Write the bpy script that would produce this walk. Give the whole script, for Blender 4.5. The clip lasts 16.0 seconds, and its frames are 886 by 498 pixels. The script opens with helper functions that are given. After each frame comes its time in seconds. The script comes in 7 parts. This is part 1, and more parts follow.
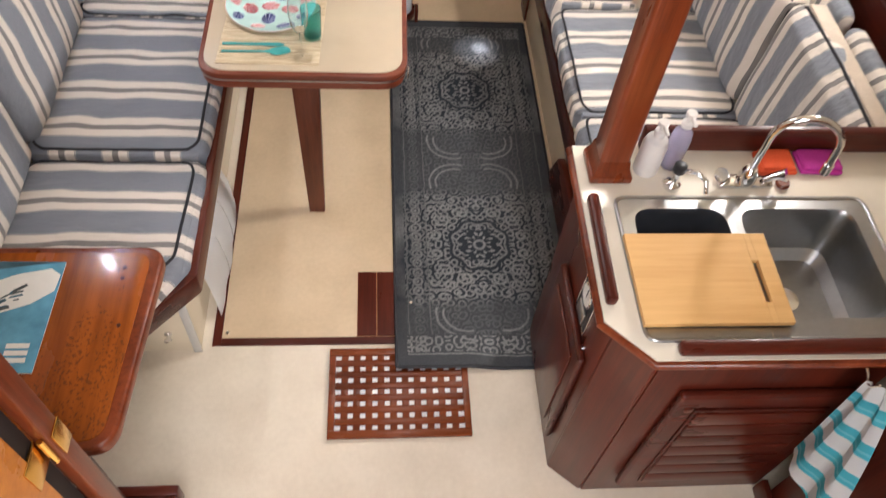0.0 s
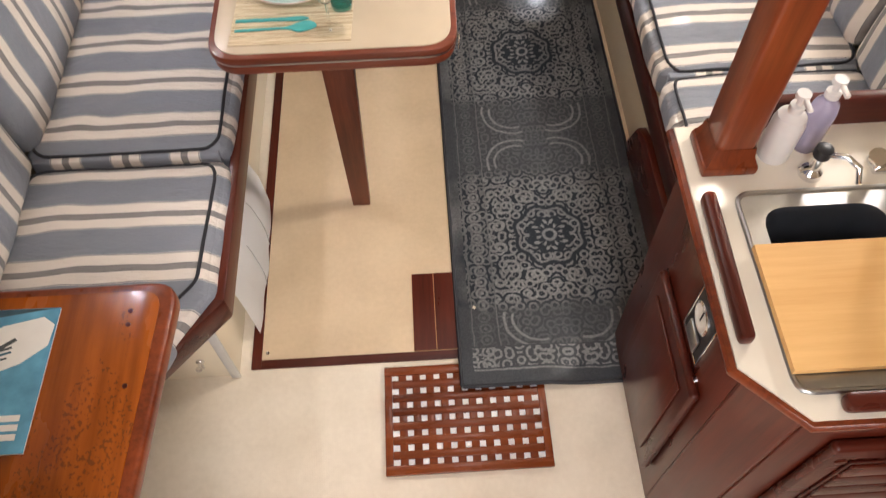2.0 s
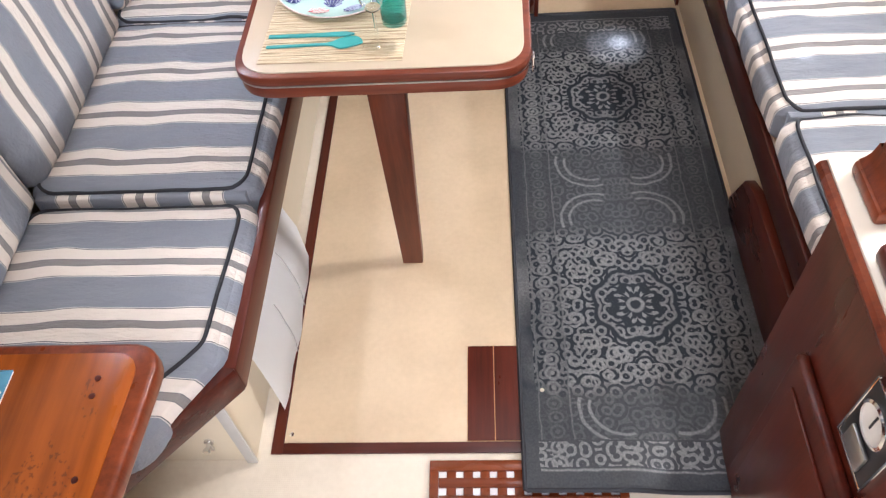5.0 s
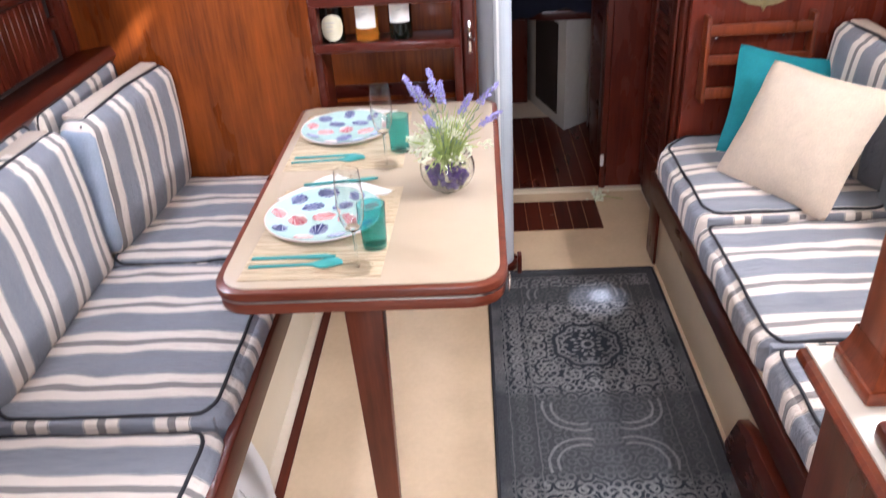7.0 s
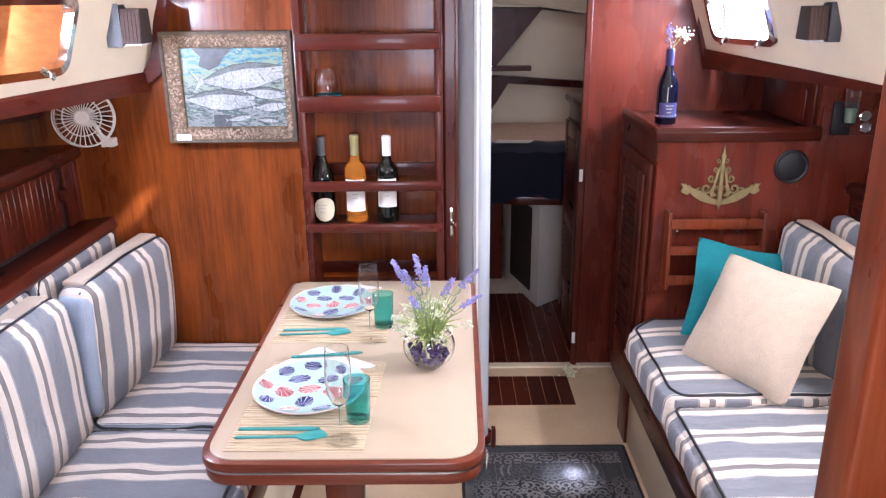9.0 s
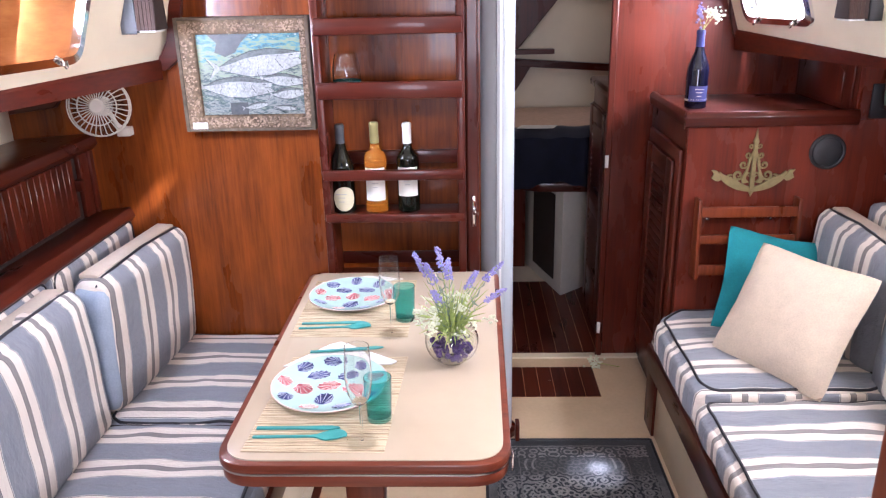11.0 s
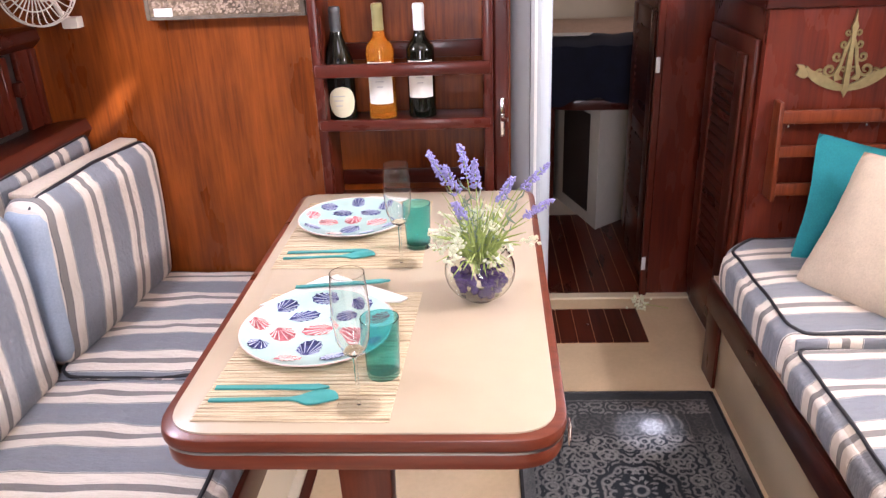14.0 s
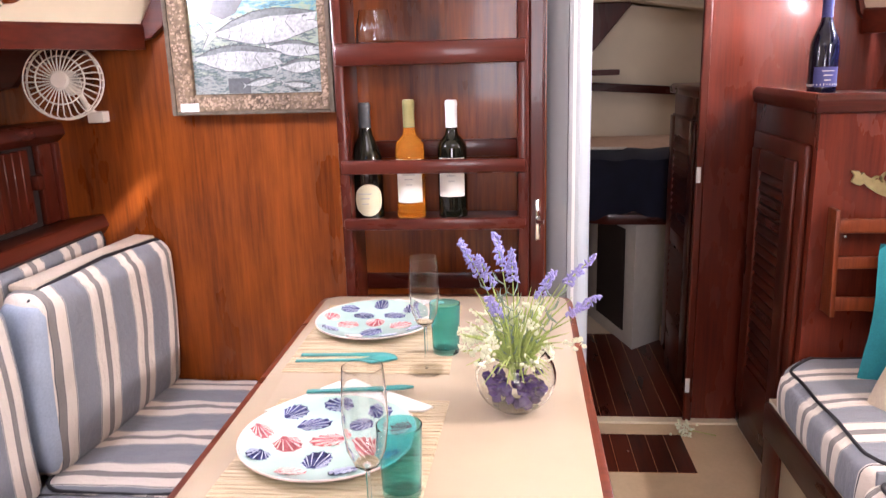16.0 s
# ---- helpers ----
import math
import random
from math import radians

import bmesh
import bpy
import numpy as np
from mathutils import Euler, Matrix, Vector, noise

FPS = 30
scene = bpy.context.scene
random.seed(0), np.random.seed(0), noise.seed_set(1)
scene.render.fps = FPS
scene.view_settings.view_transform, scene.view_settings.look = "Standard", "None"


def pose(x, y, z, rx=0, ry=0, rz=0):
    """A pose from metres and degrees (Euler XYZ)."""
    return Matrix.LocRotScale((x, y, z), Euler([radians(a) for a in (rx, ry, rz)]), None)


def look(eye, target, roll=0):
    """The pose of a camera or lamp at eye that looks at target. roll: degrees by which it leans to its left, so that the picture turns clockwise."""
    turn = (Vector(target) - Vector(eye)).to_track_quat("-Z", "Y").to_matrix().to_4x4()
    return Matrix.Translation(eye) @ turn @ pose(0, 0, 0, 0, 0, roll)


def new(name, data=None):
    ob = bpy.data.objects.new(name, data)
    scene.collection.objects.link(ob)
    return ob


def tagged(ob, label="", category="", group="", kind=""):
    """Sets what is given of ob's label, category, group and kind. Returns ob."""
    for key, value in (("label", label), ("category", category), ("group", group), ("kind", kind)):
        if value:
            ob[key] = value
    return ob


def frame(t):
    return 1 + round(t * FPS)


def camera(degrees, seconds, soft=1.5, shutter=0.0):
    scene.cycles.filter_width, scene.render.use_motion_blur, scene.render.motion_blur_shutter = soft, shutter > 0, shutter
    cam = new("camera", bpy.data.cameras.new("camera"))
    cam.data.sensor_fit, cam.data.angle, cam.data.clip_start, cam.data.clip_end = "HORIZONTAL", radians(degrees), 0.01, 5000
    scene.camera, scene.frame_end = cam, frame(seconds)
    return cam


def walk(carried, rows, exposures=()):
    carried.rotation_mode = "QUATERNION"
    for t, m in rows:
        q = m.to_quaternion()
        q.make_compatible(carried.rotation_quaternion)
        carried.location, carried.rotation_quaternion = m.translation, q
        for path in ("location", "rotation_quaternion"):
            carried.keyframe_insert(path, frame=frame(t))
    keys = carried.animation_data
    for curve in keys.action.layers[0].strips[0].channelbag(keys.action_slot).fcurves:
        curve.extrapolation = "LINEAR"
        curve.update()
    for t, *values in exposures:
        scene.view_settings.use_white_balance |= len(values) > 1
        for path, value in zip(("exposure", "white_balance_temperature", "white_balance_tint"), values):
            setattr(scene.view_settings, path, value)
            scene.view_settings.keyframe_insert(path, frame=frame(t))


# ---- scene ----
cam = camera(60.3, 16.0, soft=1.2, shutter=0.4)
PATH = [
    (0, (-0.197, 0.314, 2.323), (-0.021, 1.473, 0.702), 6.9),
    (0.5, (-0.197, 0.389, 2.269), (-0.082, 1.442, 0.573), 5.2),
    (1, (-0.17, 0.48, 2.203), (-0.09, 1.585, 0.538), 1.5),
    (1.5, (-0.188, 0.565, 2.128), (-0.147, 1.712, 0.49), -1.7),
    (2, (-0.198, 0.648, 2.093), (-0.164, 1.71, 0.399), -1.6),
    (2.5, (-0.198, 0.683, 1.999), (-0.243, 1.654, 0.251), -3.6),
    (3, (-0.163, 0.736, 1.945), (-0.249, 1.671, 0.18), -8.5),
    (3.5, (-0.173, 0.764, 1.895), (-0.257, 1.783, 0.176), -8.1),
    (3.7, (-0.205, 0.784, 1.888), (-0.281, 1.836, 0.188), -6.3),
    (5.8, (-0.183, 0.841, 1.617), (-0.347, 2.219, 0.177), -4.9),
    (6, (-0.18, 0.824, 1.589), (-0.352, 2.255, 0.202), -4.1),
    (6.5, (-0.157, 0.788, 1.594), (-0.312, 2.371, 0.381), -3.4),
    (7, (-0.156, 0.765, 1.623), (-0.253, 2.485, 0.606), -3.7),
    (7.5, (-0.152, 0.737, 1.645), (-0.199, 2.54, 0.782), -2.9),
    (8, (-0.155, 0.712, 1.663), (-0.179, 2.568, 0.92), -1.9),
    (8.5, (-0.163, 0.684, 1.688), (-0.18, 2.569, 1.019), -1.1),
    (9, (-0.177, 0.669, 1.702), (-0.191, 2.569, 1.076), -0.6),
    (9.2, (-0.178, 0.663, 1.71), (-0.195, 2.566, 1.094), -0.5),
    (11.5, (-0.188, 0.805, 1.686), (-0.272, 2.679, 0.992), -1.8),
    (12, (-0.203, 0.886, 1.652), (-0.29, 2.742, 0.912), -2.5),
    (12.5, (-0.237, 0.955, 1.599), (-0.346, 2.772, 0.772), -2.6),
    (13, (-0.206, 1.042, 1.551), (-0.394, 2.818, 0.651), -2.4),
    (13.5, (-0.196, 1.103, 1.515), (-0.399, 2.882, 0.623), -2.3),
    (14, (-0.218, 1.161, 1.454), (-0.33, 2.995, 0.664), -2.3),
    (14.5, (-0.241, 1.2, 1.388), (-0.312, 3.063, 0.663), -0.9),
    (15, (-0.207, 1.222, 1.326), (-0.388, 3.1, 0.663), -1.6),
    (15.5, (-0.213, 1.251, 1.341), (-0.424, 3.157, 0.773), -1.2),
    (16, (-0.237, 1.29, 1.354), (-0.414, 3.224, 0.876), -1.6),
]
walk(cam, [(t, look(eye, target, roll)) for t, eye, target, roll in PATH], [
    (0.0, -0.3, 6100, 14), (0.5, -0.04, 6350, 15), (1.0, -0.16, 6350, 16), (2.0, -0.3, 6350, 15), (3.0, -0.06, 5850, 14), (6.0, 0.16, 5650, 17), (9.0, 0.15, 5500, 25), (12.5, 0.17, 5650, 24), (16.0, 0.22, 6200, 28)])

# ---- world, sun, openings' light, added lamps ----
world = bpy.data.worlds.new("world")
scene.world = world
world.use_nodes = True
_nt = world.node_tree
_sky = _nt.nodes.new("ShaderNodeTexSky")
_sky.sky_type, _sky.sun_disc = "NISHITA", False
_sky.sun_elevation, _sky.sun_rotation = radians(75), math.atan2(0.10, 0.22)
_nt.links.new(_sky.outputs[0], _nt.nodes["Background"].inputs[0])
_nt.nodes["Background"].inputs[1].default_value = 0.12


def area(name, m, sx, sy, watts, color=(1, 0.97, 0.93)):
    d = bpy.data.lights.new(name, "AREA")
    d.shape, d.size, d.size_y, d.energy, d.color = "RECTANGLE", sx, sy, watts, color
    o = new(name, d)
    o.matrix_world = m
    return o


_sun = bpy.data.lights.new("sun", "SUN")
_sun.energy, _sun.angle, _sun.color = 4.0, radians(0.5), (1, 0.95, 0.86)
SUNWAY = Vector((0.10, 0.22, 0.97)).normalized()
new("sun", _sun).matrix_world = look(SUNWAY * 8, (0, 0, 0))
# spot lamps added for bright patches: where they land, their width, their power
BEAMS = [((0.285, 3.115, 0.0), 3.0, 1300), ((0.27, 3.10, 0.0), 7.5, 330), ((0.615, 2.447, 0.47), 2.6, 130), ((0.33, 1.46, 0.93), 4.0, 130), ((0.755, 3.53, 1.24), 4.0, 260)]
ADDED_PRISMS = []
for spot_at, wide, watts in BEAMS:
    d = bpy.data.lights.new("sunbeam", "SPOT")
    d.energy, d.spot_size, d.spot_blend, d.shadow_soft_size, d.color = watts, radians(wide), 1.0, 0.012, (1, 0.98, 0.95)
    eye = Vector(spot_at) + Vector((-0.06 if spot_at[0] < 0.4 else 0.03, 0.16, 0.97)) * ((1.905 - spot_at[2]) / 0.97)
    new("sunbeam", d).matrix_world = look(eye, spot_at)
    if all((eye - e).length > 0.1 for e in ADDED_PRISMS):
        ADDED_PRISMS.append(eye)
# spot lamp added for the streak grazing the port bulkhead above the locker's capping
d = bpy.data.lights.new("sunbeam", "SPOT")
d.energy, d.spot_size, d.spot_blend, d.shadow_soft_size, d.color = 560, radians(3.3), 1.0, 0.012, (1, 0.98, 0.96)
new("sunbeam", d).matrix_world = look((-0.40, 3.0, 1.905), (-1.31, 3.354, 0.985))
ADDED_PRISMS.append(Vector((-0.40, 3.0, 1.905)))
area("companionway_light", look((-0.15, -0.05, 2.75), (-0.15, 0.6, 0.9)), 0.75, 0.8, 34)
# fill lamp under an assumed overhead hatch, out of view
area("hatch_light", look((-0.05, 2.15, 1.945), (-0.05, 2.15, 0)), 0.52, 0.52, 4.2)
# frontal fill added in the assumed upright companionway opening, behind the camera
area("companionway_side_light", look((-0.12, -1.14, 1.45), (-0.12, 1.0, 1.35)), 0.80, 0.85, 42)
area("port_light", look((0.985 + 0.05, 3.725, 1.617), (0.3, 3.52, 1.40)), 0.46, 0.26, 44, (0.95, 0.98, 1.0))
area("port_light", look((-1.262 - 0.06, 2.725, 1.622), (-0.5, 2.9, 1.35)), 0.38, 0.13, 30, (0.94, 0.97, 1.0))
# lamp in an added starboard port, out of view, to brighten the port bulkhead
area("port_light", look((1.315, 2.42, 1.62), (-1.2, 2.8, 0.95)), 0.36, 0.13, 38, (1, 0.94, 0.84))
# fill lamp added over the forward cabin, its hatch assumed
area("fore_hatch_light", look((0.35, 5.0, 1.945), (0.35, 5.0, 0)), 0.4, 0.4, 1.3, (1, 0.9, 0.76))

# ---- materials ----


def nodes_of(name):
    m = bpy.data.materials.new(name)
    m.use_nodes = True
    nt = m.node_tree
    return m, nt, nt.nodes["Principled BSDF"]


def add(nt, kind, **kw):
    n = nt.nodes.new(kind)
    for k, v in kw.items():
        n.inputs[k].default_value = v
    return n


def place(nt, scale=(1, 1, 1)):
    g = nt.nodes.new("ShaderNodeNewGeometry")
    mp = nt.nodes.new("ShaderNodeMapping")
    mp.inputs["Scale"].default_value = scale
    nt.links.new(g.outputs["Position"], mp.inputs["Vector"])
    return mp.outputs[0]


def ramp(nt, fac, stops, mode="LINEAR"):
    r = nt.nodes.new("ShaderNodeValToRGB")
    r.color_ramp.interpolation = mode
    els = r.color_ramp.elements
    while len(els) < len(stops):
        els.new(0.5)
    for e, (p, c) in zip(els, stops):
        e.position, e.color = p, (*c, 1)
    nt.links.new(fac, r.inputs[0])
    return r.outputs[0]


def mixc(nt, fac, a, b, mode="MIX"):
    n = nt.nodes.new("ShaderNodeMix")
    n.data_type, n.blend_type = "RGBA", mode
    for sock, v in ((n.inputs[0], fac), (n.inputs[6], a), (n.inputs[7], b)):
        if isinstance(v, bpy.types.NodeSocket):
            nt.links.new(v, sock)
        else:
            sock.default_value = v if isinstance(v, (int, float)) else (*v, 1)
    return n.outputs[2]


def mth(nt, op, a, b=0.0, c=0.0):
    n = nt.nodes.new("ShaderNodeMath")
    n.operation = op
    for i, v in enumerate((a, b, c)):
        if isinstance(v, bpy.types.NodeSocket):
            nt.links.new(v, n.inputs[i])
        else:
            n.inputs[i].default_value = v
    return n.outputs[0]


def bump(nt, bsdf, height, strength=0.2, dist=0.002):
    b = nt.nodes.new("ShaderNodeBump")
    b.inputs["Strength"].default_value, b.inputs["Distance"].default_value = strength, dist
    nt.links.new(height, b.inputs["Height"])
    nt.links.new(b.outputs[0], bsdf.inputs["Normal"])


def noise_of(nt, vec, scale, detail=4, rough=0.55):
    n = add(nt, "ShaderNodeTexNoise", Scale=scale, Detail=detail, Roughness=rough)
    nt.links.new(vec, n.inputs["Vector"])
    return n.outputs["Fac"]


def plain(name, color, rough=0.5, metal=0.0, vary=0.12, scale=30.0, bumpy=0.0, coat=0.0, trans=0.0, ior=1.45, sheen=0.0):
    m, nt, b = nodes_of(name)
    v = place(nt)
    n = noise_of(nt, v, scale)
    n2 = noise_of(nt, v, scale * 0.12, 3)
    s = mth(nt, "ADD", mth(nt, "MULTIPLY", n, 0.6), mth(nt, "MULTIPLY", n2, 0.4))
    lo = tuple(c * (1 - vary) for c in color)
    hi = tuple(min(1, c * (1 + vary)) for c in color)
    nt.links.new(ramp(nt, s, [(0.3, lo), (0.7, hi)]), b.inputs["Base Color"])
    b.inputs["Roughness"].default_value, b.inputs["Metallic"].default_value = rough, metal
    b.inputs["Coat Weight"].default_value, b.inputs["Coat Roughness"].default_value = coat, 0.12
    b.inputs["Transmission Weight"].default_value, b.inputs["IOR"].default_value = trans, ior
    b.inputs["Sheen Weight"].default_value = sheen
    if bumpy:
        bump(nt, b, n, bumpy)
    return m


def wood(name, dark, light, axis="z", rough=0.32, coat=0.5, fine=90.0, seams=0.0):
    m, nt, b = nodes_of(name)
    k = {"x": (0.05, 1, 1), "y": (1, 0.05, 1), "z": (1, 1, 0.05)}[axis]
    v = place(nt, k)
    wv = noise_of(nt, v, 6, 3)
    grain = noise_of(nt, v, fine, 6, 0.65)
    broad = noise_of(nt, place(nt, tuple(0.3 + 0.7 * c for c in k)), 9, 4)
    band = noise_of(nt, place(nt, tuple(0.02 if c < 1 else 1.0 for c in k)), 24, 3)
    s = mth(nt, "ADD", mth(nt, "ADD", mth(nt, "MULTIPLY", grain, 0.32), mth(nt, "MULTIPLY", band, 0.20)), mth(nt, "ADD", mth(nt, "MULTIPLY", broad, 0.30), mth(nt, "MULTIPLY", wv, 0.22)))
    info = nt.nodes.new("ShaderNodeObjectInfo")
    s = mth(nt, "ADD", s, mth(nt, "MULTIPLY", mth(nt, "SUBTRACT", info.outputs["Random"], 0.5), 0.1))
    mid = tuple((a + c) / 2 for a, c in zip(dark, light))
    nt.links.new(ramp(nt, s, [(0.375, dark), (0.52, mid), (0.685, light)]), b.inputs["Base Color"])
    nt.links.new(mth(nt, "MULTIPLY_ADD", broad, 0.25, rough - 0.12), b.inputs["Roughness"])
    b.inputs["Coat Weight"].default_value, b.inputs["Coat Roughness"].default_value = coat * 0.3, 0.07
    b.inputs["Specular IOR Level"].default_value = 0.26
    bump(nt, b, grain, 0.10, 0.001)
    return m


def fabric_stripes(name, period=0.165, along="Y"):
    """Awning stripes across the length of the cushion, counted from the cushion's own origin."""
    m, nt, b = nodes_of(name)
    tc = nt.nodes.new("ShaderNodeTexCoord")
    g = nt.nodes.new("ShaderNodeNewGeometry")
    xyz = nt.nodes.new("ShaderNodeSeparateXYZ")
    nt.links.new(tc.outputs["Object"], xyz.inputs[0])
    warp = noise_of(nt, g.outputs["Position"], 5.5, 1)
    y = mth(nt, "ADD", xyz.outputs[along], mth(nt, "MULTIPLY", mth(nt, "SUBTRACT", warp, 0.5), 0.012))
    f = mth(nt, "FRACT", mth(nt, "DIVIDE", y, period))
    slate, cream, taupe, dark = (0.185, 0.205, 0.245), (0.76, 0.68, 0.60), (0.20, 0.185, 0.175), (0.06, 0.06, 0.07)
    pale = (0.64, 0.60, 0.56)
    col = ramp(nt, f, [(0.0, taupe), (0.048, dark), (0.058, cream), (0.238, dark), (0.248, pale), (0.258, slate), (0.742, pale), (0.752, dark), (0.762, cream), (0.942, dark), (0.952, taupe)], "CONSTANT")
    weave = noise_of(nt, g.outputs["Position"], 420, 2)
    wear = noise_of(nt, g.outputs["Position"], 7, 4)
    fold = noise_of(nt, place(nt, (0.5, 1.6, 1.0)), 16, 4)
    col = mixc(nt, mth(nt, "MULTIPLY", weave, 0.14), col, (0.36, 0.34, 0.33))
    col = mixc(nt, mth(nt, "MULTIPLY", wear, 0.08), col, (0.5, 0.47, 0.44))
    nt.links.new(col, b.inputs["Base Color"])
    b.inputs["Roughness"].default_value, b.inputs["Sheen Weight"].default_value = 0.75, 0.12
    bump(nt, b, mth(nt, "ADD", mth(nt, "MULTIPLY", weave, 0.08), fold), 0.9, 0.017)
    return m


def rug_material():
    """Damask runner: a medallion every 0.84 m, curled scrolls round it, sweeping arcs half way, flowered side borders."""
    m, nt, b = nodes_of("rug_damask")
    g = nt.nodes.new("ShaderNodeNewGeometry")
    xyz = nt.nodes.new("ShaderNodeSeparateXYZ")
    nt.links.new(g.outputs["Position"], xyz.inputs[0])
    wob = add(nt, "ShaderNodeTexNoise", Scale=22.0, Detail=2.0)
    nt.links.new(g.outputs["Position"], wob.inputs["Vector"])
    ws = nt.nodes.new("ShaderNodeSeparateXYZ")
    nt.links.new(wob.outputs["Color"], ws.inputs[0])

    def M(op, p, q=0.0, w=0.0):
        return mth(nt, op, p, q, w)

    x = M("ABSOLUTE", M("SUBTRACT", M("ADD", xyz.outputs["X"], M("MULTIPLY_ADD", ws.outputs[0], 0.012, -0.006)), 0.194))
    yw = M("ADD", xyz.outputs["Y"], M("MULTIPLY_ADD", ws.outputs[1], 0.012, -0.006))
    y = M("PINGPONG", M("SUBTRACT", yw, 1.99), 0.42)

    def band(v, c, w, soft=0.0022):
        n = nt.nodes.new("ShaderNodeMapRange")
        nt.links.new(M("ABSOLUTE", M("SUBTRACT", v, c)), n.inputs[0])
        n.inputs[1].default_value, n.inputs[2].default_value = w + soft, w - soft
        return n.outputs[0]

    def polar(cx, cy, sx=1.0):
        dx, dy = M("MULTIPLY", M("SUBTRACT", x, cx), sx), M("SUBTRACT", y, cy)
        return M("SQRT", M("ADD", M("MULTIPLY", dx, dx), M("MULTIPLY", dy, dy))), M("ARCTAN2", dy, dx)

    def curl(cx, cy, R, hand, pitch=0.021):
        """A spiral scroll with a leafy outer lip."""
        r, a = polar(cx, cy)
        f = M("FRACT", M("ADD", M("DIVIDE", r, pitch), M("MULTIPLY", a, hand / 6.2832)))
        lip = M("MULTIPLY_ADD", M("SINE", M("MULTIPLY", a, 5.0)), 0.10 * R, R)
        return M("MULTIPLY", band(f, 0.5, 0.24, 0.09), M("LESS_THAN", r, lip))

    pat = None
    for q in ((0.062, 0.150, 0.034, 1), (0.135, 0.118, 0.032, -1), (0.168, 0.040, 0.028, 1), (0.128, 0.182, 0.026, 1), (0.020, 0.205, 0.026, -1), (0.178, 0.165, 0.022, -1), (0.085, 0.218, 0.024, -1), (0.150, 0.235, 0.022, 1), (0.030, 0.395, 0.022, 1), (0.185, 0.235, 0.016, -1)):
        c = curl(*q)
        pat = c if pat is None else M("MAXIMUM", pat, c)
    # leaf sprigs between the scrolls
    r, a = polar(0, 0)
    v = nt.nodes.new("ShaderNodeCombineXYZ")
    nt.links.new(x, v.inputs[0]), nt.links.new(y, v.inputs[1])
    cell = add(nt, "ShaderNodeTexVoronoi", Scale=29.0, Randomness=0.9)
    cell.voronoi_dimensions = "2D"
    nt.links.new(v.outputs[0], cell.inputs["Vector"])
    n1 = noise_of(nt, v.outputs[0], 11, 2)
    leaf = M("SINE", M("ADD", M("MULTIPLY", cell.outputs["Distance"], 14.0), M("MULTIPLY", n1, 6.0)))
    leaf = ramp(nt, M("MULTIPLY_ADD", leaf, 0.5, 0.5), [(0.42, (0, 0, 0)), (0.58, (1, 1, 1))])
    pat = M("MAXIMUM", pat, M("MULTIPLY", leaf, 0.85))
    # medallion: rosette and petals inside two dark scalloped rings
    petal = M("SINE", M("MULTIPLY", a, 8.0))
    wav = M("MULTIPLY_ADD", M("COSINE", M("MULTIPLY", a, 8.0)), 0.006, r)
    rose = M("MAXIMUM", band(r, 0.019, 0.005), M("MULTIPLY", band(M("MULTIPLY_ADD", petal, 0.010, r), 0.045, 0.009), M("GREATER_THAN", M("SINE", M("MULTIPLY_ADD", a, 16.0, M("MULTIPLY", r, 90.0))), -0.3)))
    near = M("LESS_THAN", wav, 0.062)
    pat = M("ADD", M("MULTIPLY", pat, M("SUBTRACT", 1.0, near)), M("MULTIPLY", near, rose))
    gap = M("MAXIMUM", band(wav, 0.066, 0.005), band(wav, 0.112, 0.006))
    pat = M("MULTIPLY", pat, M("SUBTRACT", 1.0, gap))
    pat = M("MAXIMUM", pat, M("MULTIPLY", band(wav, 0.101, 0.0035), 0.8))
    # half way between medallions: sweeping arcs on a faded ground
    r2, a2 = polar(0.075, 0.305, 0.95)
    arc = M("MULTIPLY", M("SUBTRACT", band(r2, 0.086, 0.017), band(r2, 0.086, 0.008)), M("GREATER_THAN", a2, -0.3))
    arc = M("MULTIPLY", arc, M("LESS_THAN", a2, 1.9))
    far = ramp(nt, M("ADD", y, M("MULTIPLY", ws.outputs[2], 0.06)), [(0.25, (0, 0, 0)), (0.30, (1, 1, 1))])
    faint = M("MULTIPLY", pat, M("MULTIPLY_ADD", far, -0.55, 1.0))
    pat = M("MAXIMUM", faint, M("MULTIPLY", M("MULTIPLY", arc, far), 0.95))
    # side borders: lines, then flower heads, then a plain edge
    py = M("PINGPONG", yw, 0.041)
    bx, by = M("SUBTRACT", x, 0.238), M("SUBTRACT", py, 0.0205)
    rb = M("SQRT", M("ADD", M("MULTIPLY", bx, bx), M("MULTIPLY", by, by)))
    flower = M("MAXIMUM", band(rb, 0.016, 0.004), M("LESS_THAN", rb, 0.006))
    flower = M("MAXIMUM", flower, M("MULTIPLY", leaf, 0.7))
    side = M("GREATER_THAN", x, 0.199)
    pat = M("ADD", M("MULTIPLY", pat, M("SUBTRACT", 1.0, side)), M("MULTIPLY", M("MULTIPLY", flower, side), M("MULTIPLY_ADD", far, -0.5, 0.9)))
    pat = M("MAXIMUM", pat, M("MULTIPLY", M("MAXIMUM", band(x, 0.199, 0.0028), band(x, 0.276, 0.0025)), 0.6))
    # end border: scrolls along both short edges, closed by a pale line
    ye = M("MINIMUM", M("SUBTRACT", yw, 1.475), M("SUBTRACT", 3.30, yw))
    row = M("MAXIMUM", band(ye, 0.045, 0.003), M("MULTIPLY", M("LESS_THAN", M("ABSOLUTE", M("SUBTRACT", ye, 0.085)), 0.032), M("MAXIMUM", leaf, flower)))
    end = M("LESS_THAN", ye, 0.122)
    pat = M("ADD", M("MULTIPLY", pat, M("SUBTRACT", 1.0, end)), M("MULTIPLY", row, end))
    worn = noise_of(nt, g.outputs["Position"], 190, 3)
